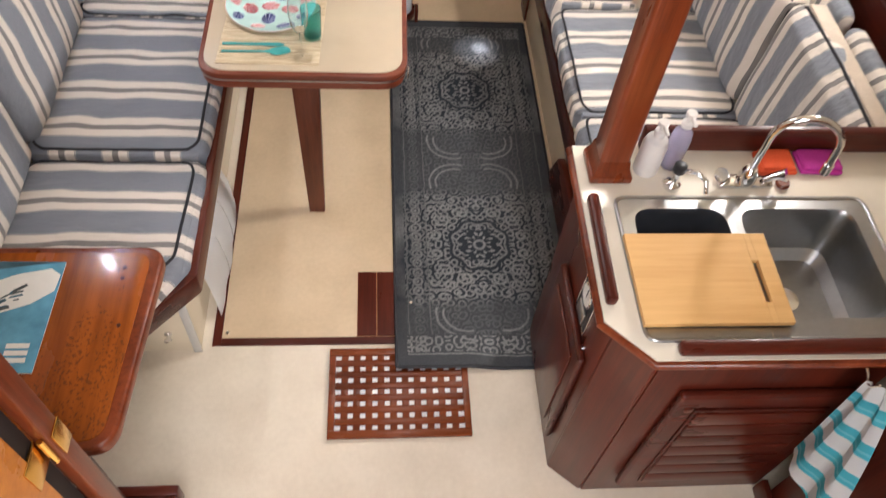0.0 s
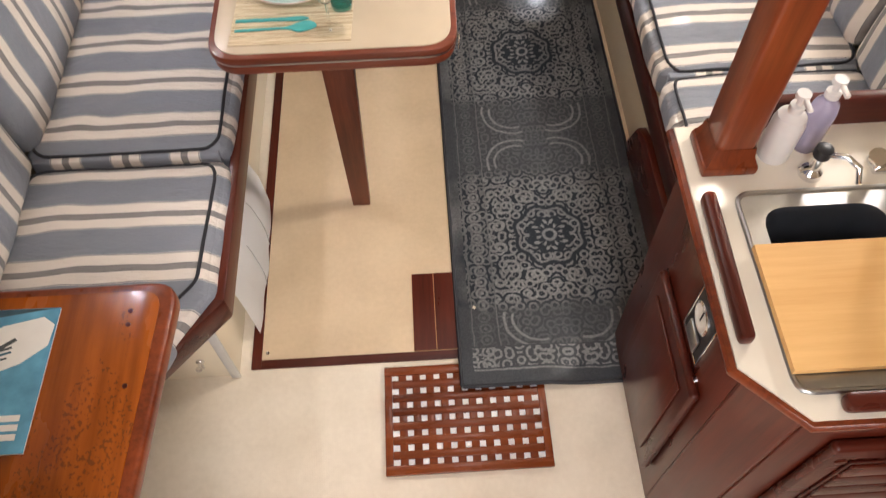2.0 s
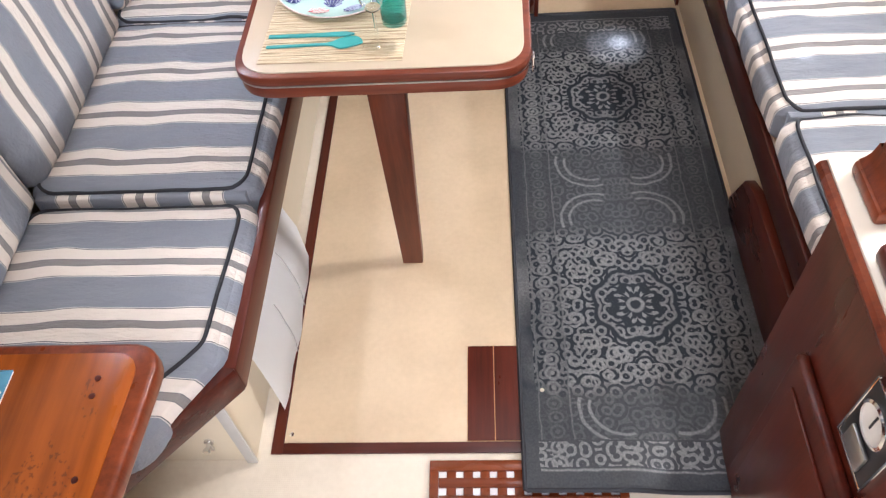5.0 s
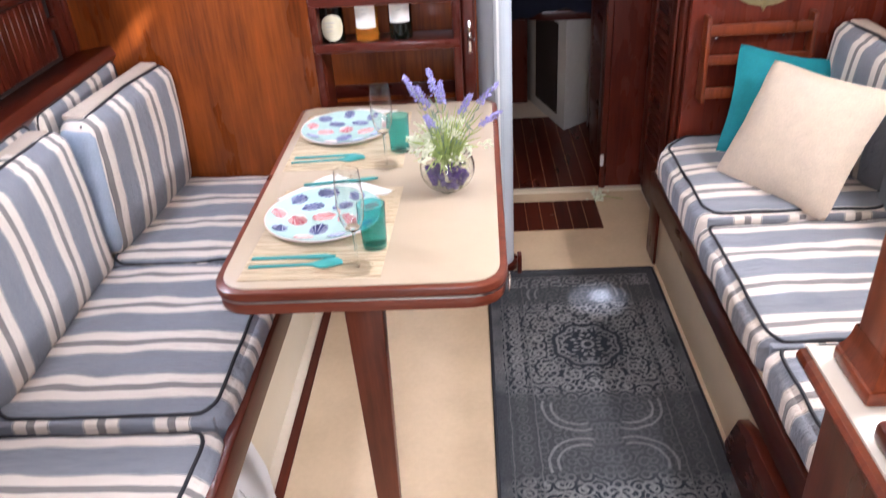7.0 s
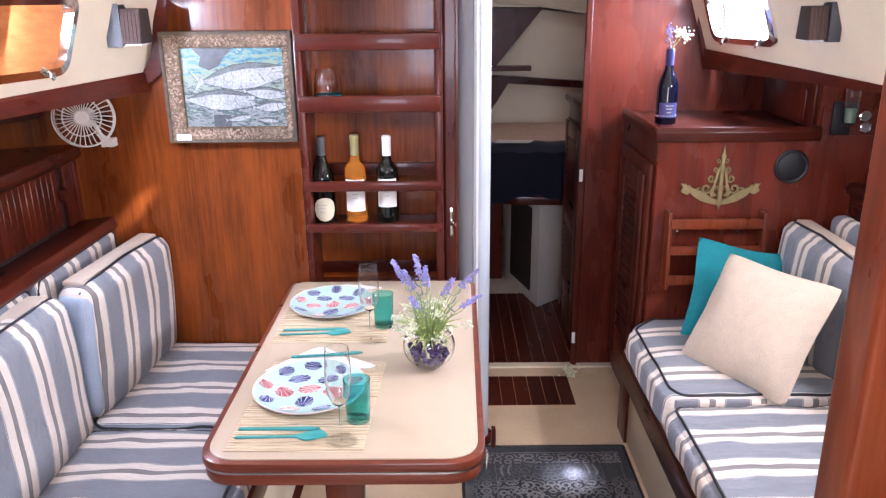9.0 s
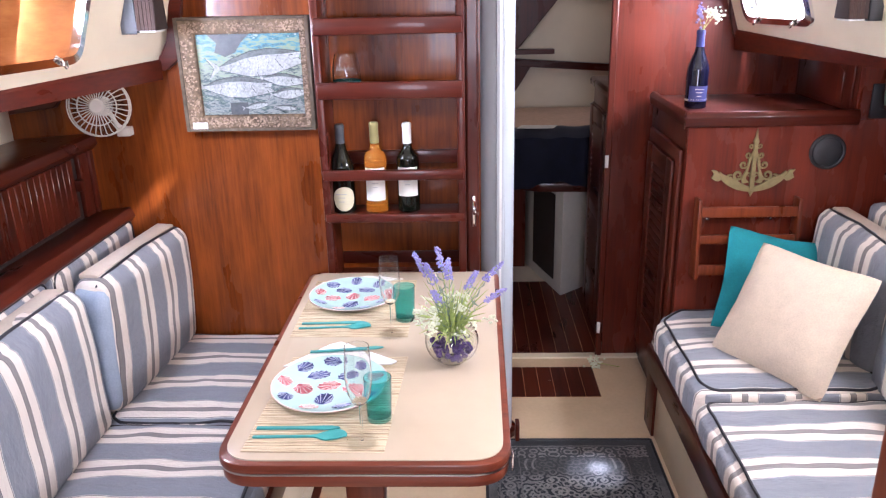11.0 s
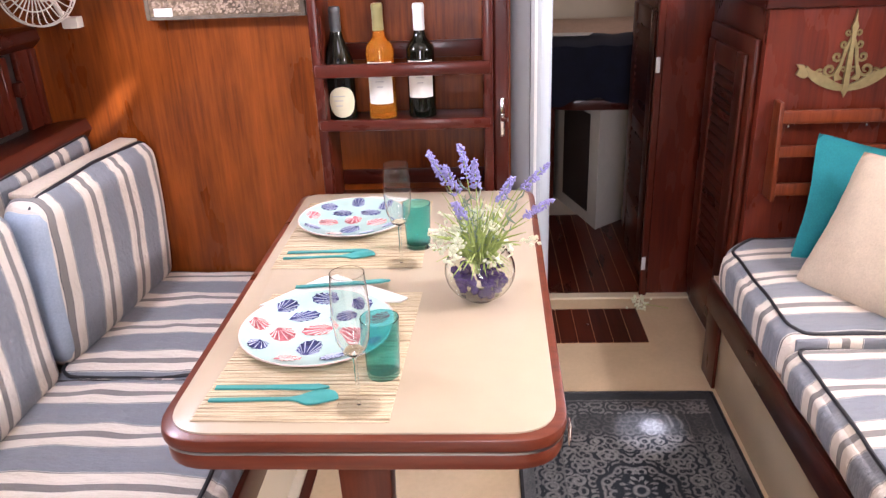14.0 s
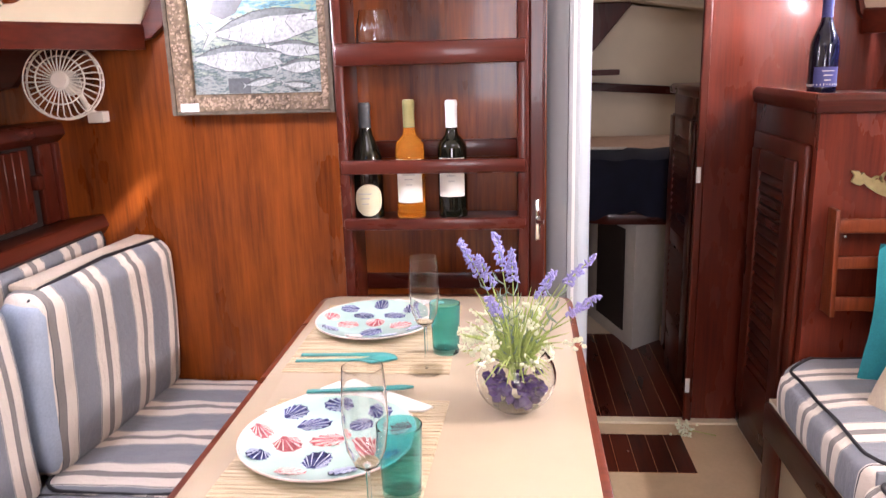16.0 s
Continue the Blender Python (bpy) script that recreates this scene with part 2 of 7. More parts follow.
    fade = noise_of(nt, g.outputs["Position"], 4.5, 4)
    plainedge = M("MAXIMUM", M("GREATER_THAN", x, 0.284), M("LESS_THAN", ye, 0.036))
    edge = M("MULTIPLY", M("MULTIPLY_ADD", fade, 1.5, -0.38), M("MULTIPLY_ADD", far, -0.75, 1.0))
    pat = M("MULTIPLY", pat, M("MULTIPLY_ADD", fade, 0.9, 0.35))
    pat = M("ADD", M("MULTIPLY", pat, M("SUBTRACT", 1.0, plainedge)), M("MULTIPLY", plainedge, edge))
    haze = M("MULTIPLY", far, 0.16)
    pat = M("MULTIPLY", M("MAXIMUM", pat, haze), M("MULTIPLY_ADD", worn, 1.3, 0.15))
    col = mixc(nt, pat, (0.026, 0.034, 0.046), (0.50, 0.49, 0.475))
    nt.links.new(col, b.inputs["Base Color"])
    b.inputs["Roughness"].default_value = 0.36
    b.inputs["Specular IOR Level"].default_value = 0.35
    bump(nt, b, M("ADD", worn, pat), 0.25, 0.002)
    return m


def sole_material(name, low, high):
    m, nt, b = nodes_of(name)
    v = place(nt)
    ch = add(nt, "ShaderNodeTexVoronoi", Scale=210.0, Randomness=0.05)
    nt.links.new(v, ch.inputs["Vector"])
    dirt = noise_of(nt, v, 5, 5)
    fine = noise_of(nt, v, 60, 4)
    col = ramp(nt, mth(nt, "ADD", mth(nt, "MULTIPLY", dirt, 0.7), mth(nt, "MULTIPLY", fine, 0.3)), [(0.3, low), (0.65, high)])
    nt.links.new(col, b.inputs["Base Color"])
    b.inputs["Roughness"].default_value = 0.5
    bump(nt, b, ch.outputs["Distance"], 0.25, 0.001)
    return m


def placemat_material():
    m, nt, b = nodes_of("woven_straw")
    s = noise_of(nt, place(nt, (2.0, 90, 1)), 3.0, 3)
    s2 = noise_of(nt, place(nt, (6.0, 260, 1)), 3.0, 2)
    f = mth(nt, "ADD", mth(nt, "MULTIPLY", s, 0.6), mth(nt, "MULTIPLY", s2, 0.4))
    nt.links.new(ramp(nt, f, [(0.38, (0.28, 0.20, 0.115)), (0.48, (0.52, 0.41, 0.26)), (0.60, (0.68, 0.57, 0.39))]), b.inputs["Base Color"])
    b.inputs["Roughness"].default_value = 0.7
    bump(nt, b, s2, 0.5, 0.002)
    return m


def sea_painting():
    m, nt, b = nodes_of("sea_painting")
    v = place(nt, (1, 1, 3.4))
    n = noise_of(nt, v, 19, 6, 0.7)
    xyz = nt.nodes.new("ShaderNodeSeparateXYZ")
    nt.links.new(place(nt), xyz.inputs[0])
    h = mth(nt, "DIVIDE", mth(nt, "SUBTRACT", xyz.outputs["Z"], 1.27), 0.28)
    f = mth(nt, "ADD", mth(nt, "MULTIPLY", n, 0.75), mth(nt, "MULTIPLY", h, 0.3))
    col = ramp(nt, f, [(0.3, (0.03, 0.05, 0.055)), (0.40, (0.30, 0.33, 0.32)), (0.47, (0.06, 0.10, 0.11)), (0.54, (0.30, 0.35, 0.30)), (0.60, (0.27, 0.36, 0.24)), (0.66, (0.12, 0.29, 0.36)), (0.71, (0.07, 0.15, 0.18)), (0.76, (0.42, 0.55, 0.58))])
    nt.links.new(col, b.inputs["Base Color"])
    b.inputs["Roughness"].default_value = 0.25
    return m


def towel_stripes():
    m, nt, b = nodes_of("striped_towel")
    g = nt.nodes.new("ShaderNodeNewGeometry")
    xyz = nt.nodes.new("ShaderNodeSeparateXYZ")
    nt.links.new(g.outputs["Position"], xyz.inputs[0])
    f = mth(nt, "FRACT", mth(nt, "DIVIDE", mth(nt, "ADD", xyz.outputs["Z"], mth(nt, "MULTIPLY", xyz.outputs["Y"], 0.25)), 0.092))
    col = ramp(nt, f, [(0.0, (0.78, 0.8, 0.8)), (0.42, (0.10, 0.55, 0.66)), (0.55, (0.2, 0.64, 0.74)), (0.62, (0.09, 0.53, 0.64)), (0.86, (0.78, 0.8, 0.8))], "CONSTANT")
    nt.links.new(col, b.inputs["Base Color"])
    b.inputs["Roughness"].default_value = 0.9
    bump(nt, b, noise_of(nt, g.outputs["Position"], 350, 2), 0.6, 0.003)
    return m


def burl_table():
    m = wood("teak_table", (0.10, 0.019, 0.003), (0.38, 0.092, 0.009), "y", 0.24, 0.6, 30)
    nt = m.node_tree
    b = nt.nodes["Principled BSDF"]
    src = b.inputs["Base Color"].links[0].from_socket
    v = place(nt, (1.6, 1, 1))
    spots = mth(nt, "GREATER_THAN", noise_of(nt, v, 105, 3), 0.57)
    sep = nt.nodes.new("ShaderNodeSeparateXYZ")
    nt.links.new(place(nt), sep.inputs[0])
    corner = mth(nt, "SUBTRACT", 0.42, mth(nt, "ADD", mth(nt, "ABSOLUTE", mth(nt, "ADD", sep.outputs["X"], 0.80)), mth(nt, "ABSOLUTE", mth(nt, "SUBTRACT", sep.outputs["Y"], 1.06))))
    where = mth(nt, "GREATER_THAN", mth(nt, "ADD", noise_of(nt, v, 14, 3), mth(nt, "MULTIPLY", mth(nt, "MAXIMUM", corner, -0.1), 0.9)), 0.74)
    nt.links.new(mixc(nt, mth(nt, "MULTIPLY", mth(nt, "MULTIPLY", spots, where), 0.55), src, (0.07, 0.025, 0.01)), b.inputs["Base Color"])
    return m


MAHOG = wood("mahogany", (0.028, 0.0045, 0.003), (0.115, 0.019, 0.008), "z", 0.30, 0.45)
MAHOG_X = wood("mahogany_cross", (0.026, 0.0042, 0.003), (0.108, 0.017, 0.0075), "x", 0.30, 0.45)
MAHOG_Y = wood("mahogany_fore_aft", (0.026, 0.0042, 0.003), (0.110, 0.018, 0.0075), "y", 0.30, 0.45)
TEAK = wood("teak_panel", (0.085, 0.0155, 0.003), (0.37, 0.088, 0.010), "z", 0.30, 0.6, 90)
TEAK_R = wood("red_teak_panel", (0.050, 0.009, 0.006), (0.165, 0.028, 0.013), "z", 0.27, 0.5, 110)
TEAK_POST = wood("teak_post", (0.060, 0.011, 0.004), (0.25, 0.052, 0.014), "z", 0.3, 0.5, 100)
TEAK_TABLE = burl_table()
BAMBOO = wood("bamboo", (0.60, 0.33, 0.11), (0.78, 0.49, 0.20), "x", 0.5, 0.05, 60)
STRIPES = fabric_stripes("striped_canvas")
CROSS_STRIPES = fabric_stripes("striped_canvas_boxing", along="X")
PIPING = plain("black_piping", (0.018, 0.018, 0.022), 0.6)
BLUE_CLOTH = plain("pale_blue_canvas", (0.36, 0.43, 0.53), 0.8, bumpy=0.2, scale=200)
TAN_CLOTH = plain("tan_canvas", (0.55, 0.46, 0.37), 0.8, bumpy=0.2, scale=200)
SOLE = sole_material("nonskid_sole", (0.64, 0.55, 0.42), (0.76, 0.67, 0.53))
SOLE_TAN = sole_material("tan_nonskid_sole", (0.52, 0.39, 0.245), (0.63, 0.48, 0.31))
SEAM = plain("light_seam", (0.52, 0.30, 0.13), 0.5)
BEIGE = plain("beige_laminate", (0.70, 0.61, 0.45), 0.38, vary=0.04, scale=12)
TABLE_TOP = plain("tan_ivory_laminate", (0.445, 0.36, 0.255), 0.3, vary=0.04, scale=14, coat=0.2)
IVORY = plain("ivory_worktop", (0.72, 0.65, 0.53), 0.3, vary=0.04, scale=14, coat=0.2)
CREAM_HULL = plain("cream_headliner", (0.73, 0.64, 0.48), 0.5, vary=0.05, scale=9, bumpy=0.05)
GREY_PANEL = plain("grey_white_paint", (0.55, 0.53, 0.48), 0.5, vary=0.06)
WHITE = plain("white_paint", (0.74, 0.75, 0.74), 0.28, vary=0.04, scale=8)
MAST_WHITE = plain("white_mast_enamel", (0.43, 0.47, 0.50), 0.22, vary=0.04, scale=6)
STEEL = plain("brushed_steel", (0.42, 0.42, 0.415), 0.32, 1.0, vary=0.06, scale=60)
CHROME = plain("chrome", (0.78, 0.78, 0.78), 0.08, 1.0, vary=0.02)
BRASS = plain("aged_brass", (0.33, 0.27, 0.13), 0.48, 0.8, vary=0.25, scale=50)
BLACK = plain("black_plastic", (0.015, 0.015, 0.017), 0.45)
# near-black: painted shade behind boards, louvres and door gap; also the dark berth door
DARK = plain("dark_door_and_shade", (0.02, 0.012, 0.01), 0.7)
RUG = rug_material()
STRAW = placemat_material()
MELAMINE = plain("aqua_melamine", (0.44, 0.61, 0.56), 0.2, vary=0.10, scale=18, coat=0.4)
SHELL_BLUE = plain("indigo_print", (0.09, 0.10, 0.25), 0.25, vary=0.8, scale=160, coat=0.3)
SHELL_CORAL = plain("coral_print", (0.68, 0.20, 0.22), 0.25, vary=0.6, scale=160, coat=0.3)
TEAL_PLASTIC = plain("teal_plastic", (0.05, 0.29, 0.28), 0.35)
TEAL_GLASS = plain("teal_glass", (0.24, 0.70, 0.72), 0.03, trans=1.0, ior=1.15, coat=0.6, vary=0.03)
FOOT_GLASS = plain("thin_clear_glass", (0.98, 0.99, 0.99), 0.0, trans=1.0, ior=1.06, vary=0.0)
GLASS = plain("clear_glass", (0.97, 0.98, 0.98), 0.0, trans=1.0, ior=1.38, vary=0.0)
NAPKIN = plain("white_napkin", (0.8, 0.79, 0.76), 0.85, vary=0.05, bumpy=0.2, scale=120)
GEM = plain("violet_glass_gems", (0.085, 0.045, 0.20), 0.08, vary=0.5, scale=40, coat=0.6)
LAVENDER = plain("lavender_petals", (0.31, 0.29, 0.58), 0.8, vary=0.3, scale=120)
LEAF = plain("green_stems", (0.34, 0.43, 0.13), 0.7, vary=0.35, scale=90)
SAGE = plain("sage_leaves", (0.22, 0.29, 0.22), 0.75, vary=0.25, scale=90)
PETAL = plain("white_green_petals", (0.70, 0.73, 0.55), 0.8, vary=0.2, scale=150)
TEAL_CLOTH = plain("teal_linen", (0.012, 0.22, 0.26), 0.85, vary=0.15, scale=240, bumpy=0.3)
LINEN = plain("oatmeal_linen", (0.60, 0.50, 0.385), 0.88, vary=0.12, scale=200, bumpy=0.4)
NAVY = plain("navy_velvet", (0.008, 0.012, 0.040), 0.7, vary=0.3, scale=14, sheen=0.3)
QUILT = plain("peach_bedspread", (0.60, 0.42, 0.30), 0.85, vary=0.12, scale=40, bumpy=0.3)
WINE_DARK = plain("dark_bottle_glass", (0.004, 0.005, 0.003), 0.08, coat=0.15)
WINE_ROSE = plain("amber_wine_glass", (0.84, 0.30, 0.03), 0.03, trans=0.70, ior=1.2, vary=0.1, coat=0.2)
WINE_BLUE = plain("blue_bottle_glass", (0.003, 0.004, 0.016), 0.07, coat=0.25)
FOIL_GREY = plain("grey_foil", (0.10, 0.11, 0.12), 0.4, 0.3)
FOIL_GOLD = plain("olive_gold_foil", (0.34, 0.30, 0.13), 0.4, 0.4)
FOIL_WHITE = plain("white_foil", (0.75, 0.75, 0.74), 0.4)
LABEL_PAPER = plain("label_paper", (0.74, 0.72, 0.66), 0.6, vary=0.05)
LABEL_BLUE = plain("blue_label", (0.045, 0.05, 0.17), 0.5)
INK = plain("faded_ink", (0.48, 0.47, 0.46), 0.6)
WHITE_PLASTIC = plain("ivory_plastic", (0.72, 0.66, 0.58), 0.4, vary=0.04)
SOAP_WHITE = plain("milky_bottle", (0.64, 0.61, 0.58), 0.3, vary=0.05)
SOAP_LILAC = plain("lilac_soap", (0.62, 0.57, 0.74), 0.12, trans=0.6, vary=0.08)
ORANGE_CLOTH = plain("orange_microfibre", (0.72, 0.10, 0.03), 0.9, bumpy=0.4, scale=200)
PINK_CLOTH = plain("magenta_microfibre", (0.42, 0.03, 0.26), 0.9, bumpy=0.4, scale=200)
SEA = sea_painting()
SHELL_GRIT = plain("shell_encrusted_frame", (0.17, 0.12, 0.075), 0.8, vary=0.75, scale=70, bumpy=0.9)
DRIFT = plain("weathered_driftwood", (0.11, 0.085, 0.06), 0.85, vary=0.5, scale=45, bumpy=0.6)
FISH = plain("silver_fish_paint", (0.36, 0.38, 0.38), 0.4, vary=0.55, scale=120)
FISH_DARK = plain("dark_fish_paint", (0.07, 0.08, 0.085), 0.4, vary=0.4, scale=90)
TOWEL = towel_stripes()
BLADE = plain("clear_blade", (0.93, 0.95, 0.96), 0.06, trans=1.0, ior=1.15, vary=0.0)
GILT = plain("polished_brass", (0.80, 0.46, 0.10), 0.22, 1.0, vary=0.05)
# brighter orange teak: sunlight on the door put into its colour
SUNLIT_TEAK = wood("teak_painted_sunlit", (0.42, 0.12, 0.016), (0.68, 0.26, 0.045), "x", 0.3, 0.5, 50)
RIB_BLUE = plain("pale_blue_ribs", (0.40, 0.45, 0.60), 0.3)
RIB_PINK = plain("pale_pink_ribs", (0.74, 0.58, 0.54), 0.3)
FISH_BACK = plain("grey_fish_back", (0.12, 0.14, 0.14), 0.4, vary=0.5, scale=110)
FROST = plain("frosted_glass", (0.75, 0.74, 0.68), 0.45, vary=0.05)
MAG_BLUE = plain("magazine_blue_sea", (0.10, 0.30, 0.43), 0.22, vary=0.5, scale=14)
MAG_SEA = plain("magazine_dark_sea", (0.03, 0.075, 0.10), 0.3, vary=0.9, scale=22)
MAG_DARK = plain("magazine_dark", (0.05, 0.06, 0.06), 0.3, vary=0.8, scale=35)
SUN_GLASS = plain("port_glass", (0.9, 0.92, 0.92), 0.02, trans=1.0, ior=1.1, vary=0.0)
GREEN_WAX = plain("green_wax", (0.35, 0.55, 0.42), 0.4)
WALLBOARD = plain("hull_liner_board", (0.42, 0.36, 0.27), 0.6)

# ---- mesh helpers ----
from mathutils.bvhtree import BVHTree

ORIG = {}


def thing(name, at, label, category, group="", kind=""):
    e = new(name)
    e.empty_display_size = 0.05
    e.location = at
    ORIG[e.name] = Vector(at)
    return tagged(e, label, category, group, kind)


def finish(bm, name, material, smooth):
    me = bpy.data.meshes.new(name)
    bmesh.ops.recalc_face_normals(bm, faces=bm.faces[:])
    bm.to_mesh(me)
    bm.free()
    me.materials.append(material)
    if smooth:
        me.polygons.foreach_set("use_smooth", [True] * len(me.polygons))
        me.set_sharp_from_angle(angle=radians(38))
    return me


def part(name, bm, material, parent, label="", smooth=True):
    o0 = ORIG[parent.name]
    bmesh.ops.translate(bm, verts=bm.verts[:], vec=-o0)
    ob = new(name, finish(bm, name, material, smooth))
    ob.parent = parent
    ORIG[ob.name] = o0
    return tagged(ob, label)


def solid(name, bm, material, label="", category="", kind="", group="", smooth=True):
    """A top-level thing of one mesh, with its origin at the middle of its base."""
    vs = [v.co for v in bm.verts]
    c = Vector(((min(v.x for v in vs) + max(v.x for v in vs)) / 2, (min(v.y for v in vs) + max(v.y for v in vs)) / 2, min(v.z for v in vs)))
    bmesh.ops.translate(bm, verts=bm.verts[:], vec=-c)
    ob = new(name, finish(bm, name, material, smooth))
    ob.location = c
    ORIG[ob.name] = c
    return tagged(ob, label, category, group, kind)


def box(x0, x1, y0, y1, z0, z1, bev=0.003, seg=2):
    bm = bmesh.new()
    bmesh.ops.create_cube(bm, size=1)
    for v in bm.verts:
        v.co = Vector((x0 if v.co.x < 0 else x1, y0 if v.co.y < 0 else y1, z0 if v.co.z < 0 else z1))
    if bev:
        b = min(bev, abs(x1 - x0) * 0.4, abs(y1 - y0) * 0.4, abs(z1 - z0) * 0.4)
        bmesh.ops.bevel(bm, geom=bm.edges[:], offset=b, segments=seg, affect="EDGES", profile=0.5)
    return bm


def prism(pts, lo, hi, axis="z", bev=0.003, seg=2):
    """A polygon pushed along an axis. Points: (x, y) for z, (y, z) for x, (x, z) for y."""
    def at(p, h):
        return {"z": (p[0], p[1], h), "x": (h, p[0], p[1]), "y": (p[0], h, p[1])}[axis]
    bm = bmesh.new()
    a = [bm.verts.new(at(p, lo)) for p in pts]
    c = [bm.verts.new(at(p, hi)) for p in pts]
    bm.faces.new(a), bm.faces.new(c)
    for i in range(len(pts)):
        j = (i + 1) % len(pts)
        bm.faces.new((a[i], a[j], c[j], c[i]))
    if bev:
        bmesh.ops.recalc_face_normals(bm, faces=bm.faces[:])
        sharp = [e for e in bm.edges if e.calc_face_angle(0) > 0.6]
        bmesh.ops.bevel(bm, geom=sharp, offset=bev, segments=seg, affect="EDGES", profile=0.5)
    return bm


def round_poly(pts, r, n=6):
    """The polygon with its corners rounded by r (a number, or one for each corner)."""
    out = []
    for i, p in enumerate(pts):
        rr = r[i] if isinstance(r, (list, tuple)) else r
        p, a, c = Vector(p), Vector(pts[i - 1]), Vector(pts[(i + 1) % len(pts)])
        if rr <= 0:
            out.append(tuple(p))
            continue
        u, w = (a - p).normalized(), (c - p).normalized()
        d = rr / math.tan(u.angle(w) / 2)
        s, e = p + u * d, p + w * d
        for k in range(n + 1):
            t = k / n
            out.append(tuple(s * (1 - t) ** 2 + p * 2 * t * (1 - t) + e * t * t))
    return out


def lathe(profile, at, seg=24, close=True):
    """A turned body from (radius, height) pairs."""
    bm = bmesh.new()
    rings = []
    for r, h in profile:
        rings.append([bm.verts.new((at[0] + r * math.cos(2 * math.pi * k / seg), at[1] + r * math.sin(2 * math.pi * k / seg), at[2] + h)) for k in range(seg)])
    for a, c in zip(rings, rings[1:]):
        for k in range(seg):
            bm.faces.new((a[k], a[(k + 1) % seg], c[(k + 1) % seg], c[k]))
    if close:
        bm.faces.new(rings[0]), bm.faces.new(rings[-1])
    return bm


def tube(points, r, seg=8, closed=False):
    pts = [Vector(p) for p in points]
    n = len(pts)
    bm = bmesh.new()
    rings, up = [], Vector((0.13, 0.29, 1)).normalized()
    for i, p in enumerate(pts):
        a = pts[i - 1] if (i or closed) else p
        c = pts[(i + 1) % n] if (i < n - 1 or closed) else p
        d = (c - a).normalized()
        s = d.cross(up)
        if s.length < 0.05:
            s = d.cross(Vector((1, 0, 0)))
        s.normalize()
        u = s.cross(d)
        rr = r[i] if isinstance(r, (list, tuple)) else r
        rings.append([bm.verts.new(p + s * rr * math.cos(2 * math.pi * k / seg) + u * rr * math.sin(2 * math.pi * k / seg)) for k in range(seg)])
    pairs = list(zip(rings, rings[1:])) + ([(rings[-1], rings[0])] if closed else [])
    for a, c in pairs:
        for k in range(seg):
            bm.faces.new((a[k], a[(k + 1) % seg], c[(k + 1) % seg], c[k]))
    if not closed:
        bm.faces.new(rings[0]), bm.faces.new(rings[-1])
    return bm


def merge(*bms):
    out = bmesh.new()
    for b in bms:
        me = bpy.data.meshes.new("tmp")
        b.to_mesh(me)
        b.free()
        out.from_mesh(me)
        bpy.data.meshes.remove(me)
    return out


def moved(bm, m):
    bmesh.ops.transform(bm, matrix=m, verts=bm.verts[:])
    return bm


def cushion(lo, hi, r=0.03, puff=0.015, cuts=14, rumple=0.004, seed=0, crease=0.0):
    """A stuffed box: rounded edges, swollen faces, a slightly rumpled cover; crease: depth of the sat-in folds on top."""
    bm = bmesh.new()
    bmesh.ops.create_cube(bm, size=2)
    bmesh.ops.subdivide_edges(bm, edges=bm.edges[:], cuts=cuts, use_grid_fill=True)
    lo, hi = Vector(lo), Vector(hi)
    half, mid = (hi - lo) / 2, (hi + lo) / 2
    for v in bm.verts:
        u = v.co.copy()
        u = Vector([math.copysign(abs(c) ** 0.8, c) for c in u])
        p = Vector([u[i] * half[i] for i in range(3)])
        q = Vector([max(-half[i] + r, min(half[i] - r, p[i])) for i in range(3)])
        d = p - q
        if d.length > 1e-6:
            p = q + d.normalized() * min(r, d.length)
        for i in range(3):
            j, k = (i + 1) % 3, (i + 2) % 3
            if abs(u[i]) > 0.98:
                p[i] += math.copysign(puff * (1 - u[j] ** 2) ** 0.6 * (1 - u[k] ** 2) ** 0.6 * min(1, half[j] * half[k] / 0.03), u[i])
        w = p + mid
        p += noise.noise_vector(w * 9 + Vector((seed, 0, 0))) * rumple
        if crease and u.z > 0.9:
            inner = (1 - u.x ** 4) * (1 - u.y ** 6)
            fold = noise.noise(Vector((w.x * 5 + seed, w.y * 19 + 3 * noise.noise(w * 4), seed * 1.7)))
            p.z += crease * inner * (0.9 * fold + 1.2 * noise.noise(Vector((w.x * 3.2, w.y * 4.5, seed))))
        v.co = p + mid
    return bm

# ---- setting ----


def wall(name, bm, material, label="", smooth=False):
    return solid(name, bm, material, label, kind="structure", smooth=smooth)


floor = wall("floor", box(-1.80, 1.80, -1.2, 6.6, -0.12, 0.0, 0), SOLE, "cream non-skid cabin sole with faint weave")
# framed saloon sole panel: dark strips let into the sole
wall("trim", box(-0.745, -0.716, 1.574, 3.33, 0.0, 0.005, 0.001), MAHOG_Y, "dark mahogany strip edging the sole")
wall("trim", box(-0.716, 0.33, 1.574, 1.602, 0.0, 0.005, 0.001), MAHOG_X, "dark mahogany strip edging the sole")
wall("floor_saloon", box(-0.7155, 0.5295, 1.6025, 3.33, 0.0, 0.002, 0), SOLE_TAN, "tan non-skid panel of the saloon sole")
wall("floor_passage", box(-0.129, 0.60, 3.3305, 3.9845, 0.0, 0.002, 0), SOLE_TAN, "tan non-skid panel of the passage sole")
wall("floor_fore", box(-0.02, 1.2, 4.02, 4.95, 0.0, 0.004, 0), SEAM, "pale seams of the forward cabin floor")
wall("threshold", box(-0.02, 0.62, 3.985, 4.03, 0.0, 0.010, 0.002), BEIGE, "beige threshold of the forward doorway")


